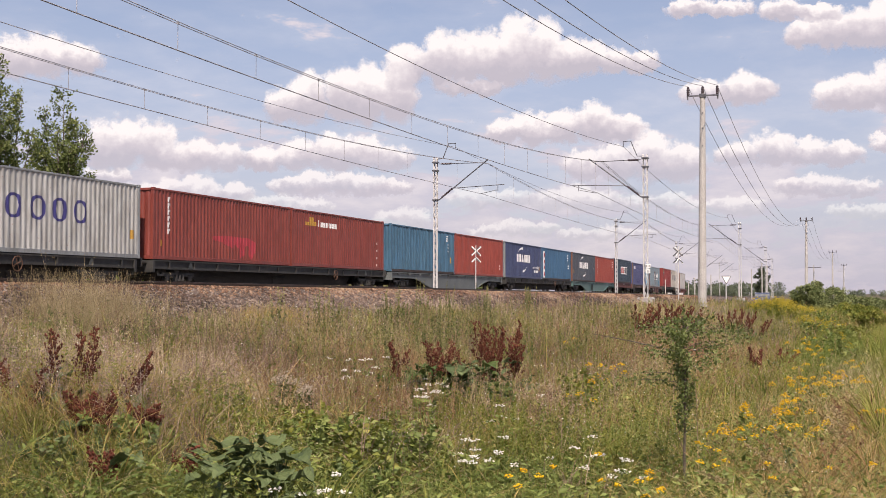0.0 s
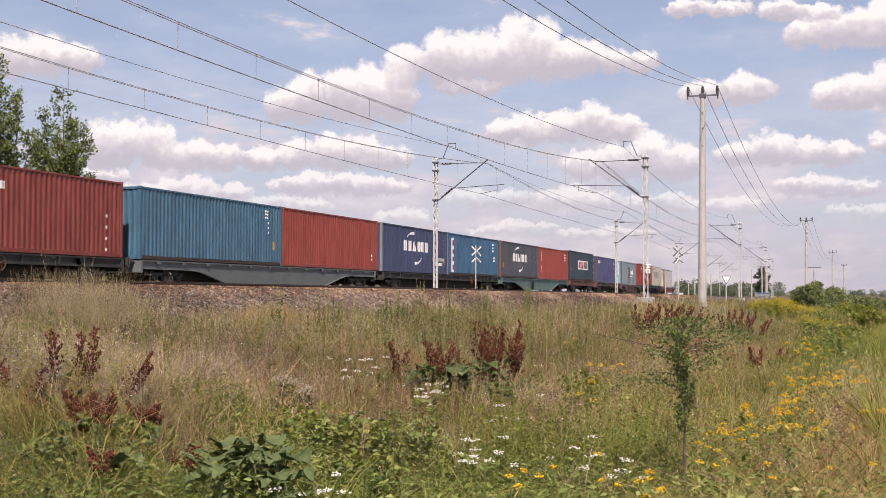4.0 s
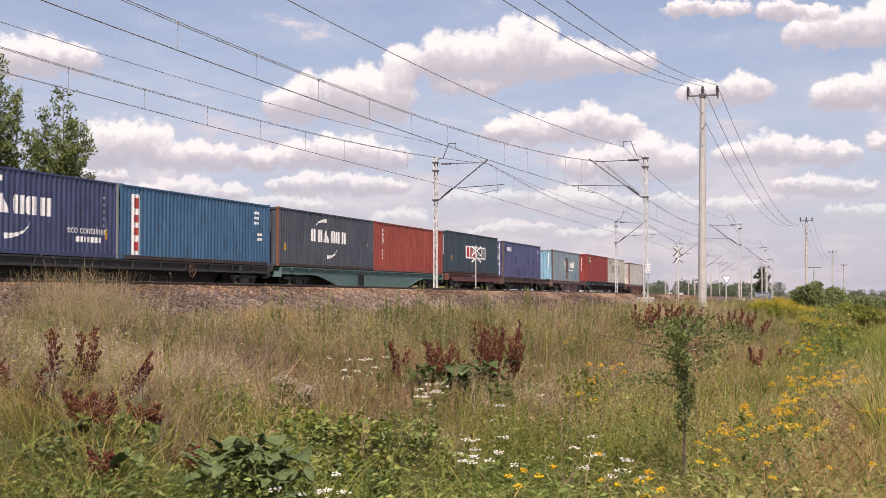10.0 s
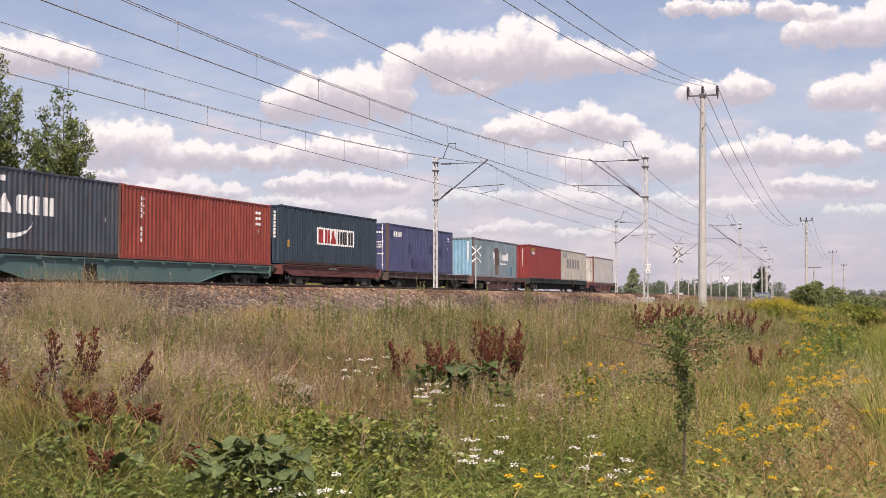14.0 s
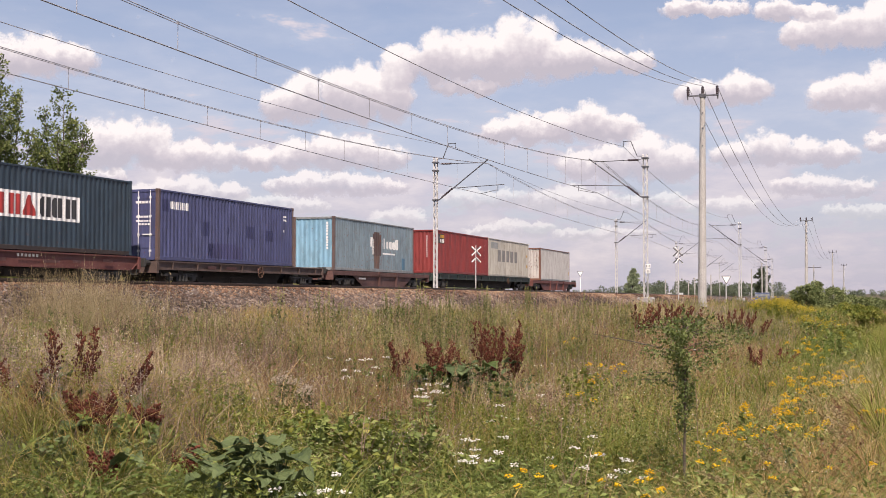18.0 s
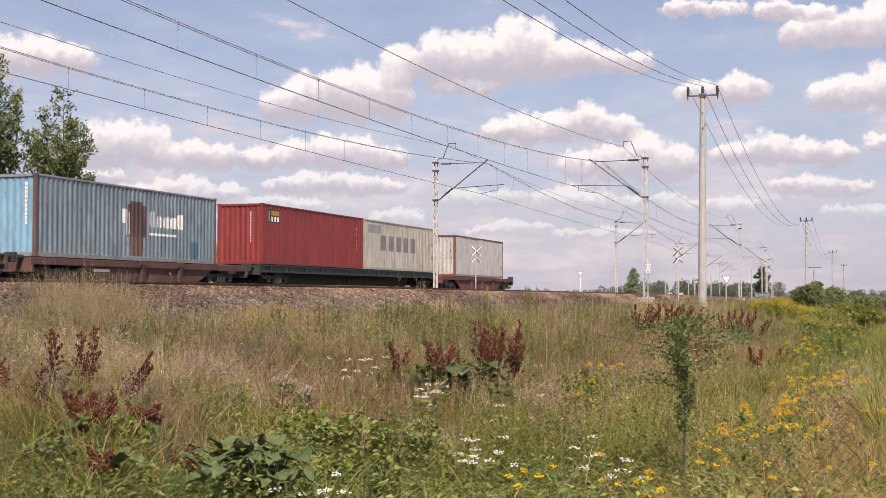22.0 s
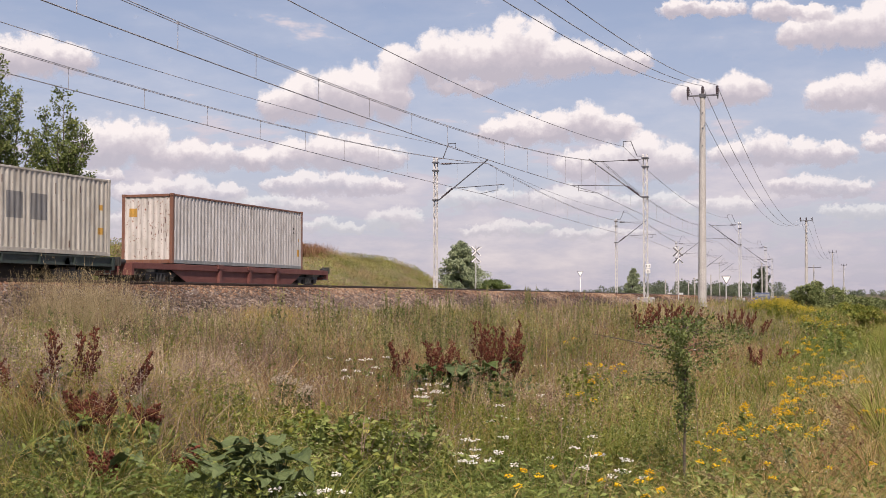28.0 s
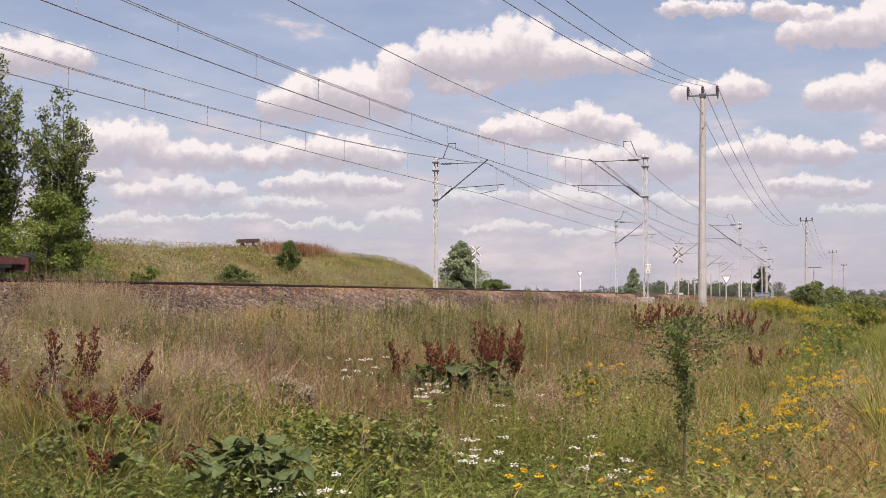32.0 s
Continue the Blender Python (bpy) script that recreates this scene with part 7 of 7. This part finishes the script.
# ---- trees and bushes ----
def tree(name, label, category, x, y, z, high, crown_r, leaves, leaf_size, mat, seed, trunk_r=0.16, first=0.25, clumps=40, taper=0.5, group=""):
    """A tapered trunk, limbs that reach up and out, and leaves in uneven clumps at their ends."""
    r = np.random.RandomState(seed)
    t = thing(name, label, category, group, at=(x, y, z))
    bm = bmesh.new()
    spine = [Vector((0.25 * high * 0.1 * math.sin(3 * k / 6 + seed), 0.1 * math.sin(2 * k / 6 + seed), high * 0.93 * k / 6 - (0.2 if k == 0 else 0))) for k in range(7)]
    tube(bm, spine, [trunk_r * (1 - 0.88 * k / 6) for k in range(7)], 8)
    part("trunk", bm, BARK, t)
    ends = []
    bm = bmesh.new()
    for k in range(clumps):
        f = first + (1 - first) * (k + r.uniform(0, 1)) / clumps
        seg = min(int(f * 0.93 * 6.4), 5)
        start = spine[seg].lerp(spine[seg + 1], r.uniform(0, 1)) * 1.0
        start.z = min(start.z, f * high * 0.9)
        shape = (math.sin(math.pi * min(max((f - first * 0.6) / (1 - first * 0.6), 0.02), 0.98)) ** 0.6) if taper >= 0 else 1 - f
        if taper > 1:
            shape = 1.12 * (1 - f) ** 0.85 + 0.04
        a = r.uniform(0, 2 * np.pi)
        reach = crown_r * shape * r.uniform(0.45, 1.1)
        end = Vector((start.x + math.cos(a) * reach, start.y + math.sin(a) * reach, f * high + (r.uniform(-0.02, 0.06) * high if taper <= 1 else -0.03 * high)))
        midp = start.lerp(end, 0.5) + Vector((0, 0, 0.12 * reach))
        tube(bm, [start * 1.0, midp, end], [trunk_r * 0.32 * (1 - f * 0.6), trunk_r * 0.2 * (1 - f * 0.6), trunk_r * 0.05], 5)
        ends.append((start, midp, end))
    part("limbs", bm, BARK, t)["kind"] = "stuff"
    n = leaves
    k = r.randint(0, len(ends), n)
    S = np.array([tuple(e[0]) for e in ends])[k]
    M = np.array([tuple(e[1]) for e in ends])[k]
    E = np.array([tuple(e[2]) for e in ends])[k]
    u = r.uniform(0.35, 1.08, n)[:, None]
    at = (1 - u) ** 2 * S + 2 * u * (1 - u) * M + u ** 2 * E
    ball = crown_r * (0.17 if taper <= 1 else 0.14) * r.uniform(0.5, 1.3, len(ends))[k]
    at = at + unit(r.normal(size=(n, 3))) * (ball * r.uniform(0, 1, n) ** 0.5)[:, None] * np.array([1, 1, 0.85])
    way = r.normal(size=(n, 3)) + np.array([0, 0, 0.1])
    v, f = leaf_set(at, way, r.uniform(0.7, 1.3, n) * leaf_size, r.uniform(0.3, 0.45, n), r)
    crown = part("crown", fast_mesh("crown", v, f, mat), None, t)
    return t


BRIGHT_LEAF = leaf("bright_bush_leaves", [(0.05, (0.095, 0.14, 0.030)), (0.45, (0.16, 0.21, 0.048)), (0.85, (0.25, 0.29, 0.08))], 0.5, 0, 0.38)
def upright_tree(label, x, y, z, high, wide, leaders, leaves, seed, lean=0.0):
    """A tree of several steep leaders that fan out from a short trunk, each a plume of leafy side shoots."""
    r = np.random.RandomState(seed)
    t = thing("tall_tree", label, "tree", "trees behind the tracks", at=(x, y, z))
    bm = bmesh.new()
    tube(bm, [(0, 0, -0.3), (0.05, 0.02, high * 0.12), (0.02, -0.04, high * 0.3), (0.0, 0.0, high * 0.5)], [0.30, 0.24, 0.17, 0.06], 9)
    part("trunk", bm, BARK, t)
    twigs, ends = bmesh.new(), []
    for k in range(leaders):
        a = 2 * math.pi * (k + r.uniform(-0.3, 0.3)) / max(leaders - 1, 1)
        out = wide * (0.12 if k == 0 else r.uniform(0.35, 0.95))
        top = high * (1.0 if k == 0 else r.uniform(0.72, 1.0) * (1 - 0.10 * out / wide))
        z0 = high * r.uniform(0.06, 0.26)
        p0, p3 = Vector((0, 0, z0)), Vector((math.cos(a) * out + lean * top / high, math.sin(a) * out, top))
        p1 = Vector((p3.x * 0.55, p3.y * 0.55, z0 + (top - z0) * 0.28))
        line = [p0.lerp(p1, q / 8).lerp(p1.lerp(p3, q / 8), q / 8) for q in range(9)]
        bm = bmesh.new()
        tube(bm, line, [0.13 * (1 - q / 8.6) for q in range(9)], 6)
        part("limb", bm, BARK, t)
        for q in range(int((top - z0) / 0.17)):
            u = 0.10 + 0.9 * (q + r.uniform(0, 1)) / int((top - z0) / 0.17)
            c = p0.lerp(p1, u).lerp(p1.lerp(p3, u), u)
            b = r.uniform(0, 2 * np.pi)
            reach = (0.38 + 0.85 * (1 - u) ** 0.7) * r.uniform(0.45, 1.25)
            e = c + Vector((math.cos(b) * reach, math.sin(b) * reach, reach * r.uniform(0.25, 0.9)))
            tube(twigs, [c, c.lerp(e, 0.5) - Vector((0, 0, 0.05 * reach)), e], [0.025, 0.016, 0.006], 4)
            ends.append((tuple(c), tuple(e)))
    part("fine_branching", twigs, BARK, t)["kind"] = "stuff"
    S, E = np.array([q[0] for q in ends]), np.array([q[1] for q in ends])
    size = np.linalg.norm(E - S, axis=1) + 0.15
    k = r.choice(len(ends), leaves, p=size / size.sum())
    u = 1.08 - 0.85 * r.uniform(0, 1, leaves) ** 1.4
    at = S[k] + (E - S)[k] * u[:, None] + r.normal(size=(leaves, 3)) * np.array([0.11, 0.11, 0.13])
    way = (E - S)[k] + r.normal(size=(leaves, 3)) * 0.55 + np.array([0, 0, 0.1])
    v, f = leaf_set(at, way, r.uniform(0.7, 1.3, leaves) * 0.16, r.uniform(0.24, 0.38, leaves), r)
    part("crown", fast_mesh("crown", v, f, TREE_LEAF), None, t)
    return t


upright_tree("tall leafy tree with plume-like upright crown beside the railway", 50.6, 42.6, 1.0, 12.9, 2.8, 13, 36000, 1)
upright_tree("leafy tree with uneven leaning crown beside the railway", 55.2, 41.4, 1.0, 11.6, 1.75, 10, 25000, 2, -0.2)
tree("green_bush", "fresh green leafy bush beside the far track", "bush", 47.3, 36.2, 0.9, 5.2, 2.7, 22000, 0.11, BRIGHT_LEAF, 3, 0.10, 0.02, 60, group="bushes behind the tracks")
tree("green_bush", "fresh green leafy bush beside the far track", "bush", 50.6, 37.2, 0.9, 3.2, 1.9, 8000, 0.12, BRIGHT_LEAF, 33, 0.08, 0.02, 34, group="bushes behind the tracks")
tree("mound_bush", "dark green rounded bush on the earth bank", "bush", 87.3, 44.0, 3.15, 2.55, 1.05, 7500, 0.13, DARK_LEAF, 4, 0.05, 0.0, 60, group="bushes behind the tracks")
tree("mound_bush", "dark green low bush at the bank's foot", "bush", 73.4, 41.0, 1.9, 1.5, 1.4, 4000, 0.12, DARK_LEAF, 5, 0.06, 0.0, 22, group="bushes behind the tracks")
tree("mound_bush", "low light green bush at the bank's foot", "bush", 61.5, 40.0, 1.6, 1.5, 1.1, 1500, 0.16, BUSH_LEAF, 6, 0.05, 0.0, 16, group="bushes behind the tracks")
tree("spruce", "bushy grey-green conifer beyond the tracks", "tree", 141.2, 47.5, 1.0, 7.0, 4.3, 42000, 0.20, SPRUCE_LEAF, 7, 0.2, 0.02, 120, 1.5, group="trees behind the tracks")
tree("green_bush", "dark green bush at the conifer's foot", "bush", 134.5, 41.6, 1.0, 2.2, 2.3, 6000, 0.16, DARK_LEAF, 71, 0.06, 0.0, 30, group="bushes behind the tracks")
tree("spruce", "dark green conifer in the distance", "tree", 258.7, 48.3, 0.9, 6.2, 2.6, 5000, 0.36, SPRUCE_LEAF, 8, 0.2, 0.02, 60, 1.5, group="trees behind the tracks")
tree("far_tree", "dark tall tree by the distant crossing", "tree", 269.9, 22.6, 0.5, 6.6, 2.0, 3500, 0.36, HAZED_LEAF, 9, 0.2, 0.04, 40)
HEDGE_LEAF = leaf("hedge_leaves", [(0.05, (0.11, 0.14, 0.052)), (0.5, (0.19, 0.225, 0.085)), (0.9, (0.28, 0.31, 0.13))], 0.5, 0, 0.35)
for i, (x, y, h, r) in enumerate([(86.5, 4.2, 1.9, 1.5), (88.9, 3.4, 2.3, 1.9), (93.0, 2.2, 1.5, 1.6), (99.0, 1.0, 1.25, 1.6), (104.0, -0.4, 1.1, 1.6), (109.0, -2.1, 1.0, 1.8)]):
    tree("hedge_bush", "dark green spreading bush at the field edge", "bush", x, y, land(x, y), h, r, 8500, 0.12, HEDGE_LEAF, 20 + i, 0.06, 0.0, 34, group="bushes at the field edge")

for i, (x, y, h, r) in enumerate([(76.0, 1.6, 1.0, 1.3), (66.0, 0.7, 0.95, 1.2), (57.0, 0.2, 0.85, 1.0)]):
    tree("hedge_bush", "fresh green low bush beside the path", "bush", x, y, land(x, y), h, r, 6000, 0.10, FRESH, 40 + i, 0.05, 0.0, 30, group="bushes at the field edge")

# A young tree in the meadow.
SAPLING_LEAF = leaf("sapling_leaves", [(0.05, (0.075, 0.105, 0.030)), (0.5, (0.14, 0.175, 0.052)), (0.9, (0.22, 0.245, 0.085))], 0.5, 0, 0.32)


def sapling(x, y):
    r = np.random.RandomState(77)
    t = thing("sapling", "thin young tree with small dark green leaves", "young tree", at=(x, y, land(x, y)))
    bm = bmesh.new()
    tube(bm, [(0, 0, -0.05), (0.012, 0.005, 0.4), (-0.006, -0.01, 0.85), (0.01, 0.01, 1.42)], [0.012, 0.010, 0.008, 0.003], 6)
    part("trunk", bm, BARK, t)
    pts = []
    for k in range(96):
        z = 0.55 + 0.86 * ((k + r.uniform(0, 1)) / 96) ** 0.8
        a = r.uniform(0, 2 * np.pi)
        reach = 0.09 * r.uniform(0.5, 1.0) if z < 1.1 and (z < 0.9 or k % 6) else 0.08 + 0.46 * r.uniform(0, 1) ** 1.2
        p0 = Vector((0, 0, z - 0.04))
        p1 = Vector((math.cos(a) * reach, math.sin(a) * reach, z + r.uniform(-0.02, 0.07)))
        bm = bmesh.new()
        tube(bm, [p0, p0.lerp(p1, 0.5) + Vector((0, 0, 0.02)), p1], [0.003, 0.002, 0.001], 4)
        part("twig", bm, BARK, t)
        n = int(11 + 150 * reach)
        u = r.uniform(0.25, 1.05, n)
        pts.append(np.array(p0) + (np.array(p1) - np.array(p0)) * u[:, None] + r.normal(size=(n, 3)) * 0.020)
    at = np.concatenate(pts)
    n = len(at)
    one_mesh("leaves", [leaf_set(at, r.normal(size=(n, 3)), r.uniform(0.016, 0.034, n), r.uniform(0.28, 0.40, n), r)], SAPLING_LEAF, t)["kind"] = "stuff"
    return t


sapling(9.36, 1.36)

# Goldenrod in flower, and tall green-yellow growth along the path.
def goldenrod(x, y, n, wide, high, seed):
    r = np.random.RandomState(seed)
    g = thing("goldenrod", "yellow flowering goldenrod stand", "wildflower", "goldenrod stands", at=(x, y, land(x, y)))
    a = r.uniform(0, 2 * np.pi, n)
    rad = np.sqrt(r.uniform(0, 1, n)) * wide
    base = np.stack([np.cos(a) * rad * 1.6, np.sin(a) * rad, np.zeros(n)], 1)
    top = base + np.stack([r.normal(size=n) * 0.08, r.normal(size=n) * 0.08, high * r.uniform(0.75, 1, n) * (1 - 0.3 * (rad / wide) ** 2)], 1)
    m = n * 9
    k = r.randint(0, n, m)
    at = base[k] + (top - base)[k] * r.uniform(0.2, 0.9, m)[:, None]
    one_mesh("stems_and_leaves", [stems(base, top, np.full(n, 0.01), r), leaf_set(at, r.normal(size=(m, 3)) + np.array([0, 0, 0.5]), r.uniform(0.08, 0.16, m), np.full(m, 0.18), r)], FRESH, g)["kind"] = "stuff"
    m = n * 8
    k = r.randint(0, n, m)
    at = top[k] + r.normal(size=(m, 3)) * np.array([0.05, 0.05, 0.11]) - np.array([0, 0, 0.06])
    one_mesh("flower_mass", [lumps(at, r.uniform(0.012, 0.026, m), r, 1.0)], GOLD, g)["kind"] = "stuff"
    return g


for i, (x, y, n, w, h) in enumerate([(60.5, 4.75, 230, 0.95, 1.15), (63.5, 4.3, 240, 0.9, 1.1), (67.0, 3.5, 110, 0.7, 0.9), (50.0, 2.6, 60, 0.7, 0.7), (46.0, 1.6, 40, 0.5, 0.7)]):
    goldenrod(x, y, n if x > 45 else n // 2, w, h, 400 + i)

# ---- the distance ----
def far_woods():
    """Woods along the horizon: many crowns of leaf clumps."""
    r = np.random.RandomState(5)
    sets = []
    rows = [(600, 42, 112, 8.5, 70), (600, -60, 46, 4.6, 70), (640, 100, 420, 6.5, 120), (900, 70, 200, 13, 60), (900, -260, 74, 6.5, 70)]
    pts, sizes = [], []
    for x0, y0, y1, h, count in rows:
        for k in range(count):
            y = y0 + (y1 - y0) * r.uniform(0, 1)
            x = x0 + r.normal() * 25
            hh = h * r.uniform(0.55, 1.05) * (0.75 + 0.5 * noise.noise((y * 0.012, x0, 1.0)))
            m = 240
            q = unit(r.normal(size=(m, 3))) * (r.uniform(0.3, 1, m) ** 0.5)[:, None]
            c = np.array([x, y, hh * 0.52]) + q * np.array([hh * 0.42, hh * 0.42, hh * 0.5])
            pts.append(c)
            sizes.append(r.uniform(0.6, 1.2, m) * hh * 0.10)
    at = np.concatenate(pts)
    size = np.concatenate(sizes)
    return stuff("distant_woods", [leaf_set(at, r.normal(size=(len(at), 3)), size, np.full(len(at), 0.42), r)], HAZED_LEAF, "dark line of woods along the horizon", "woods")


far_woods()

# ---- the buffer stop on the mound ----
TARRED = surface("tarred_timber", (0.050, 0.034, 0.027), (0.095, 0.064, 0.05), 3.0, 0.85, 0.0, 30, 0.4)


def buffer_stop(x, y, z):
    b = thing("buffer_stop", "dark tarred timber buffer stop on top of the bank", "buffer stop", at=(x, y, z), turn=-20)
    bm = bmesh.new()
    box(bm, -0.15, 0.15, -1.42, 1.42, 1.12, 1.46, 0.02)
    part("beam", bm, TARRED, b)
    for k in (-0.62, 0.78):
        bm = bmesh.new()
        bar(bm, (0.05, k, 1.2), (-0.1, k + (0.18 if k < 0 else -0.42) * -1, -0.2), 0.2, 0.22)
        part("post", bm, TARRED, b)
        bm = bmesh.new()
        bar(bm, (0.1, k, 1.0), (1.2, k - 0.35, -0.1), 0.12, 0.12)
        part("brace", bm, TARRED, b)
    return b


buffer_stop(98.0, 53.4, 5.12)


# A seeding thistle with pale fluff.
def thistle(x, y, high, seed):
    r = np.random.RandomState(seed)
    t = thing("thistle", "seeding thistle with a pale fluffy head", "weed", at=(x, y, land(x, y)))
    b = r.normal(size=(5, 3)) * np.array([0.03, 0.03, 0])
    e = b + np.stack([r.normal(size=5) * 0.06, r.normal(size=5) * 0.06, np.full(5, high) * r.uniform(0.85, 1.0, 5)], 1)
    m = 90
    k = r.randint(0, 5, m)
    at = b[k] + (e - b)[k] * r.uniform(0.1, 0.9, m)[:, None]
    one_mesh("stems_and_leaves", [stems(b, e, np.full(5, 0.008), r), leaf_set(at, r.normal(size=(m, 3)) + np.array([0, 0, 0.4]), r.uniform(0.05, 0.10, m), np.full(m, 0.2), r)], DARK_LEAF, t)["kind"] = "stuff"
    m = 260
    at = e[r.randint(0, 5, m)] + r.normal(size=(m, 3)) * np.array([0.035, 0.035, 0.022])
    one_mesh("fluff", [lumps(at, r.uniform(0.004, 0.010, m), r, 0.8)], FLUFF, t)["kind"] = "stuff"
    return t


FLUFF = leaf("pale_fluff", [(0.1, (0.45, 0.37, 0.28)), (0.9, (0.62, 0.54, 0.44))], 0.9, 0, 0.3)
thistle(10.34, 5.2, 0.40, 1)
thistle(10.3, 5.05, 0.34, 2)

# A fallen dry twig across the meadow.
bm = bmesh.new()
tube(bm, [(21.5, 4.75, land(21.5, 4.75) + 0.55), (22.0, 4.2, land(22, 4.2) + 0.52), (22.6, 3.6, land(22.6, 3.6) + 0.45), (22.9, 3.2, land(22.9, 3.2) + 0.42)], [0.006, 0.012, 0.014, 0.016], 6)
twig = new("dry_twig", bpy.data.meshes.new("dry_twig"))
bm.to_mesh(twig.data)
bm.free()
twig.data.materials.append(BARK)
tagged(twig, "bare dry twig lying on the tall grass", "twig")


# Tall withered brown stalks beside the path.
def withered_plant(x, y, high, n, seed):
    r = np.random.RandomState(seed)
    w = thing("withered_plant", "withered brown plant with bare leaning stalks", "weed", "withered plants by the path", at=(x, y, land(x, y)))
    for k in range(n):
        b = r.normal(size=3) * np.array([0.06, 0.06, 0])
        e = b + np.array([r.normal() * 0.16, r.normal() * 0.16, high * r.uniform(0.6, 1)])
        m = 26
        u = r.uniform(0.3, 1, m)
        at = b + (e - b) * u[:, None]
        one_mesh("stalk", [stems(b[None], e[None], np.full(1, 0.012), r), leaf_set(at, r.normal(size=(m, 3)) + np.array([0, 0, 0.3]), r.uniform(0.02, 0.05, m), np.full(m, 0.22), r)], BROWN_WEED, w)
    return w


for i, (x, y, h, n) in enumerate([(12.6, 0.22, 0.62, 6), (13.3, 0.1, 0.66, 6), (12.9, 0.0, 0.6, 5), (14.6, 0.2, 0.6, 5), (11.0, 0.5, 0.4, 5), (10.7, 0.34, 0.42, 5)]):
    withered_plant(x, y, h, n, 500 + i)


# Tall bleached culms that lean over the meadow's edge.
def dry_culm(x, y, high, lean, seed):
    r = np.random.RandomState(seed)
    c = thing("dry_grass_culm", "tall bleached grass culm bending over with a feathery head", "grass", "dry culms by the path", at=(x, y, land(x, y)))
    a = radians(HEADING + 90) + r.normal() * 0.5
    line = np.array([(math.cos(a) * lean * u * u, math.sin(a) * lean * u * u, high * (u - 0.18 * u ** 3)) for u in np.linspace(0, 1, 9)])
    one_mesh("culm", [stems(line[:-1], line[1:], np.full(8, 0.007), r)], STRAW, c)
    m = 150
    u = r.uniform(0.72, 1.0, m)
    at = np.stack([np.interp(u, np.linspace(0, 1, 9), line[:, q]) for q in range(3)], 1)
    ray = unit(r.normal(size=(m, 3)) * np.array([1, 1, 0.4]))
    one_mesh("plume", [leaf_set(at + ray * (0.03 * r.uniform(0, 1, m))[:, None], ray + np.array([0, 0, 0.3]), r.uniform(0.012, 0.026, m), np.full(m, 0.22), r)], PANICLE, c)["kind"] = "stuff"
    for q in range(3):
        b = line[2 + q]
        one_mesh("blade", [blades(b[None], np.array([0.3]), np.array([0.008]), np.array([1.6]), r, 0.5)], STRAW, c)


for i, (x, y, h, lean) in enumerate([(8.7, -0.02, 0.95, 0.34), (8.9, 0.05, 0.85, 0.28), (9.6, 0.02, 0.9, 0.3), (8.4, 0.3, 0.62, 0.4), (9.2, 0.55, 0.6, 0.35), (10.6, 0.1, 0.8, 0.25), (8.2, 0.75, 0.5, 0.35), (11.8, 0.02, 0.85, 0.2)]):
    dry_culm(x, y, h, lean, 560 + i)

# ---- what moves ----
# The train's offset along the railway at each time: it slows a little on its way.
TRAIN = [(0, 103.05), (3, 83.35), (6, 63.3), (9, 44.0), (13, 18.78), (16, 0.0), (19, -18.65), (24, -49.45), (28, -73.84), (32, -98.0)]


def train_at(t):
    """The offset at any time, by a smooth curve of the fourth degree through the known ones."""
    return float(np.polyval(TRAIN_FIT, t))


TRAIN_FIT = np.polyfit([a for a, _ in TRAIN], [b for _, b in TRAIN], 4)
TRACK_LAT = 28.27


def on_track(u, z, across=0.0, length=0.0):
    """The pose of a thing whose rear end is at u along the railway."""
    a, b = u, u + length
    ya, yb = TRACK_LAT + bend(a), TRACK_LAT + bend(b)
    za, zb = rail_z(a, TRACK_LAT), rail_z(b, TRACK_LAT)
    turn = math.atan2(yb - ya, length)
    rise = math.atan2(zb - za, length)
    m = Matrix.Translation((a, ya, za)) @ Euler((0, -rise, turn)).to_matrix().to_4x4()
    return m @ Matrix.Translation((0, across, z))


def motions():
    times = list(range(0, 33, 2))
    for ob, u, length in WAGONS:
        walk(ob, [(t, on_track(u + train_at(t), 0.0, 0.0, length)) for t in times])
    for ob, u, bottom in CONTAINERS:
        walk(ob, [(t, on_track(u + train_at(t), bottom - 1.8, -C_WID / 2, C_LEN)) for t in times])
    for side, pairs in WHEELS.items():
        first = pairs[0]
        steps = [k * 0.1 for k in range(int(SECONDS * 10) + 1)]
        walk(first, [(t, pose(0.9 * side, 0, 0.46) @ Matrix.Rotation(train_at(t) / 0.46, 4, "Y")) for t in steps])
        for other in pairs[1:]:
            other.rotation_mode = "QUATERNION"
            other.animation_data_create()
            other.animation_data.action = first.animation_data.action
            other.animation_data.action_slot = first.animation_data.action_slot
    for layer in CLOUD_LAYERS:
        walk(layer, [(0, pose(0, 0, 0, 0, 0, -0.19)), (SECONDS, pose(0, 0, 0, 0, 0, 0.19))])


motions()
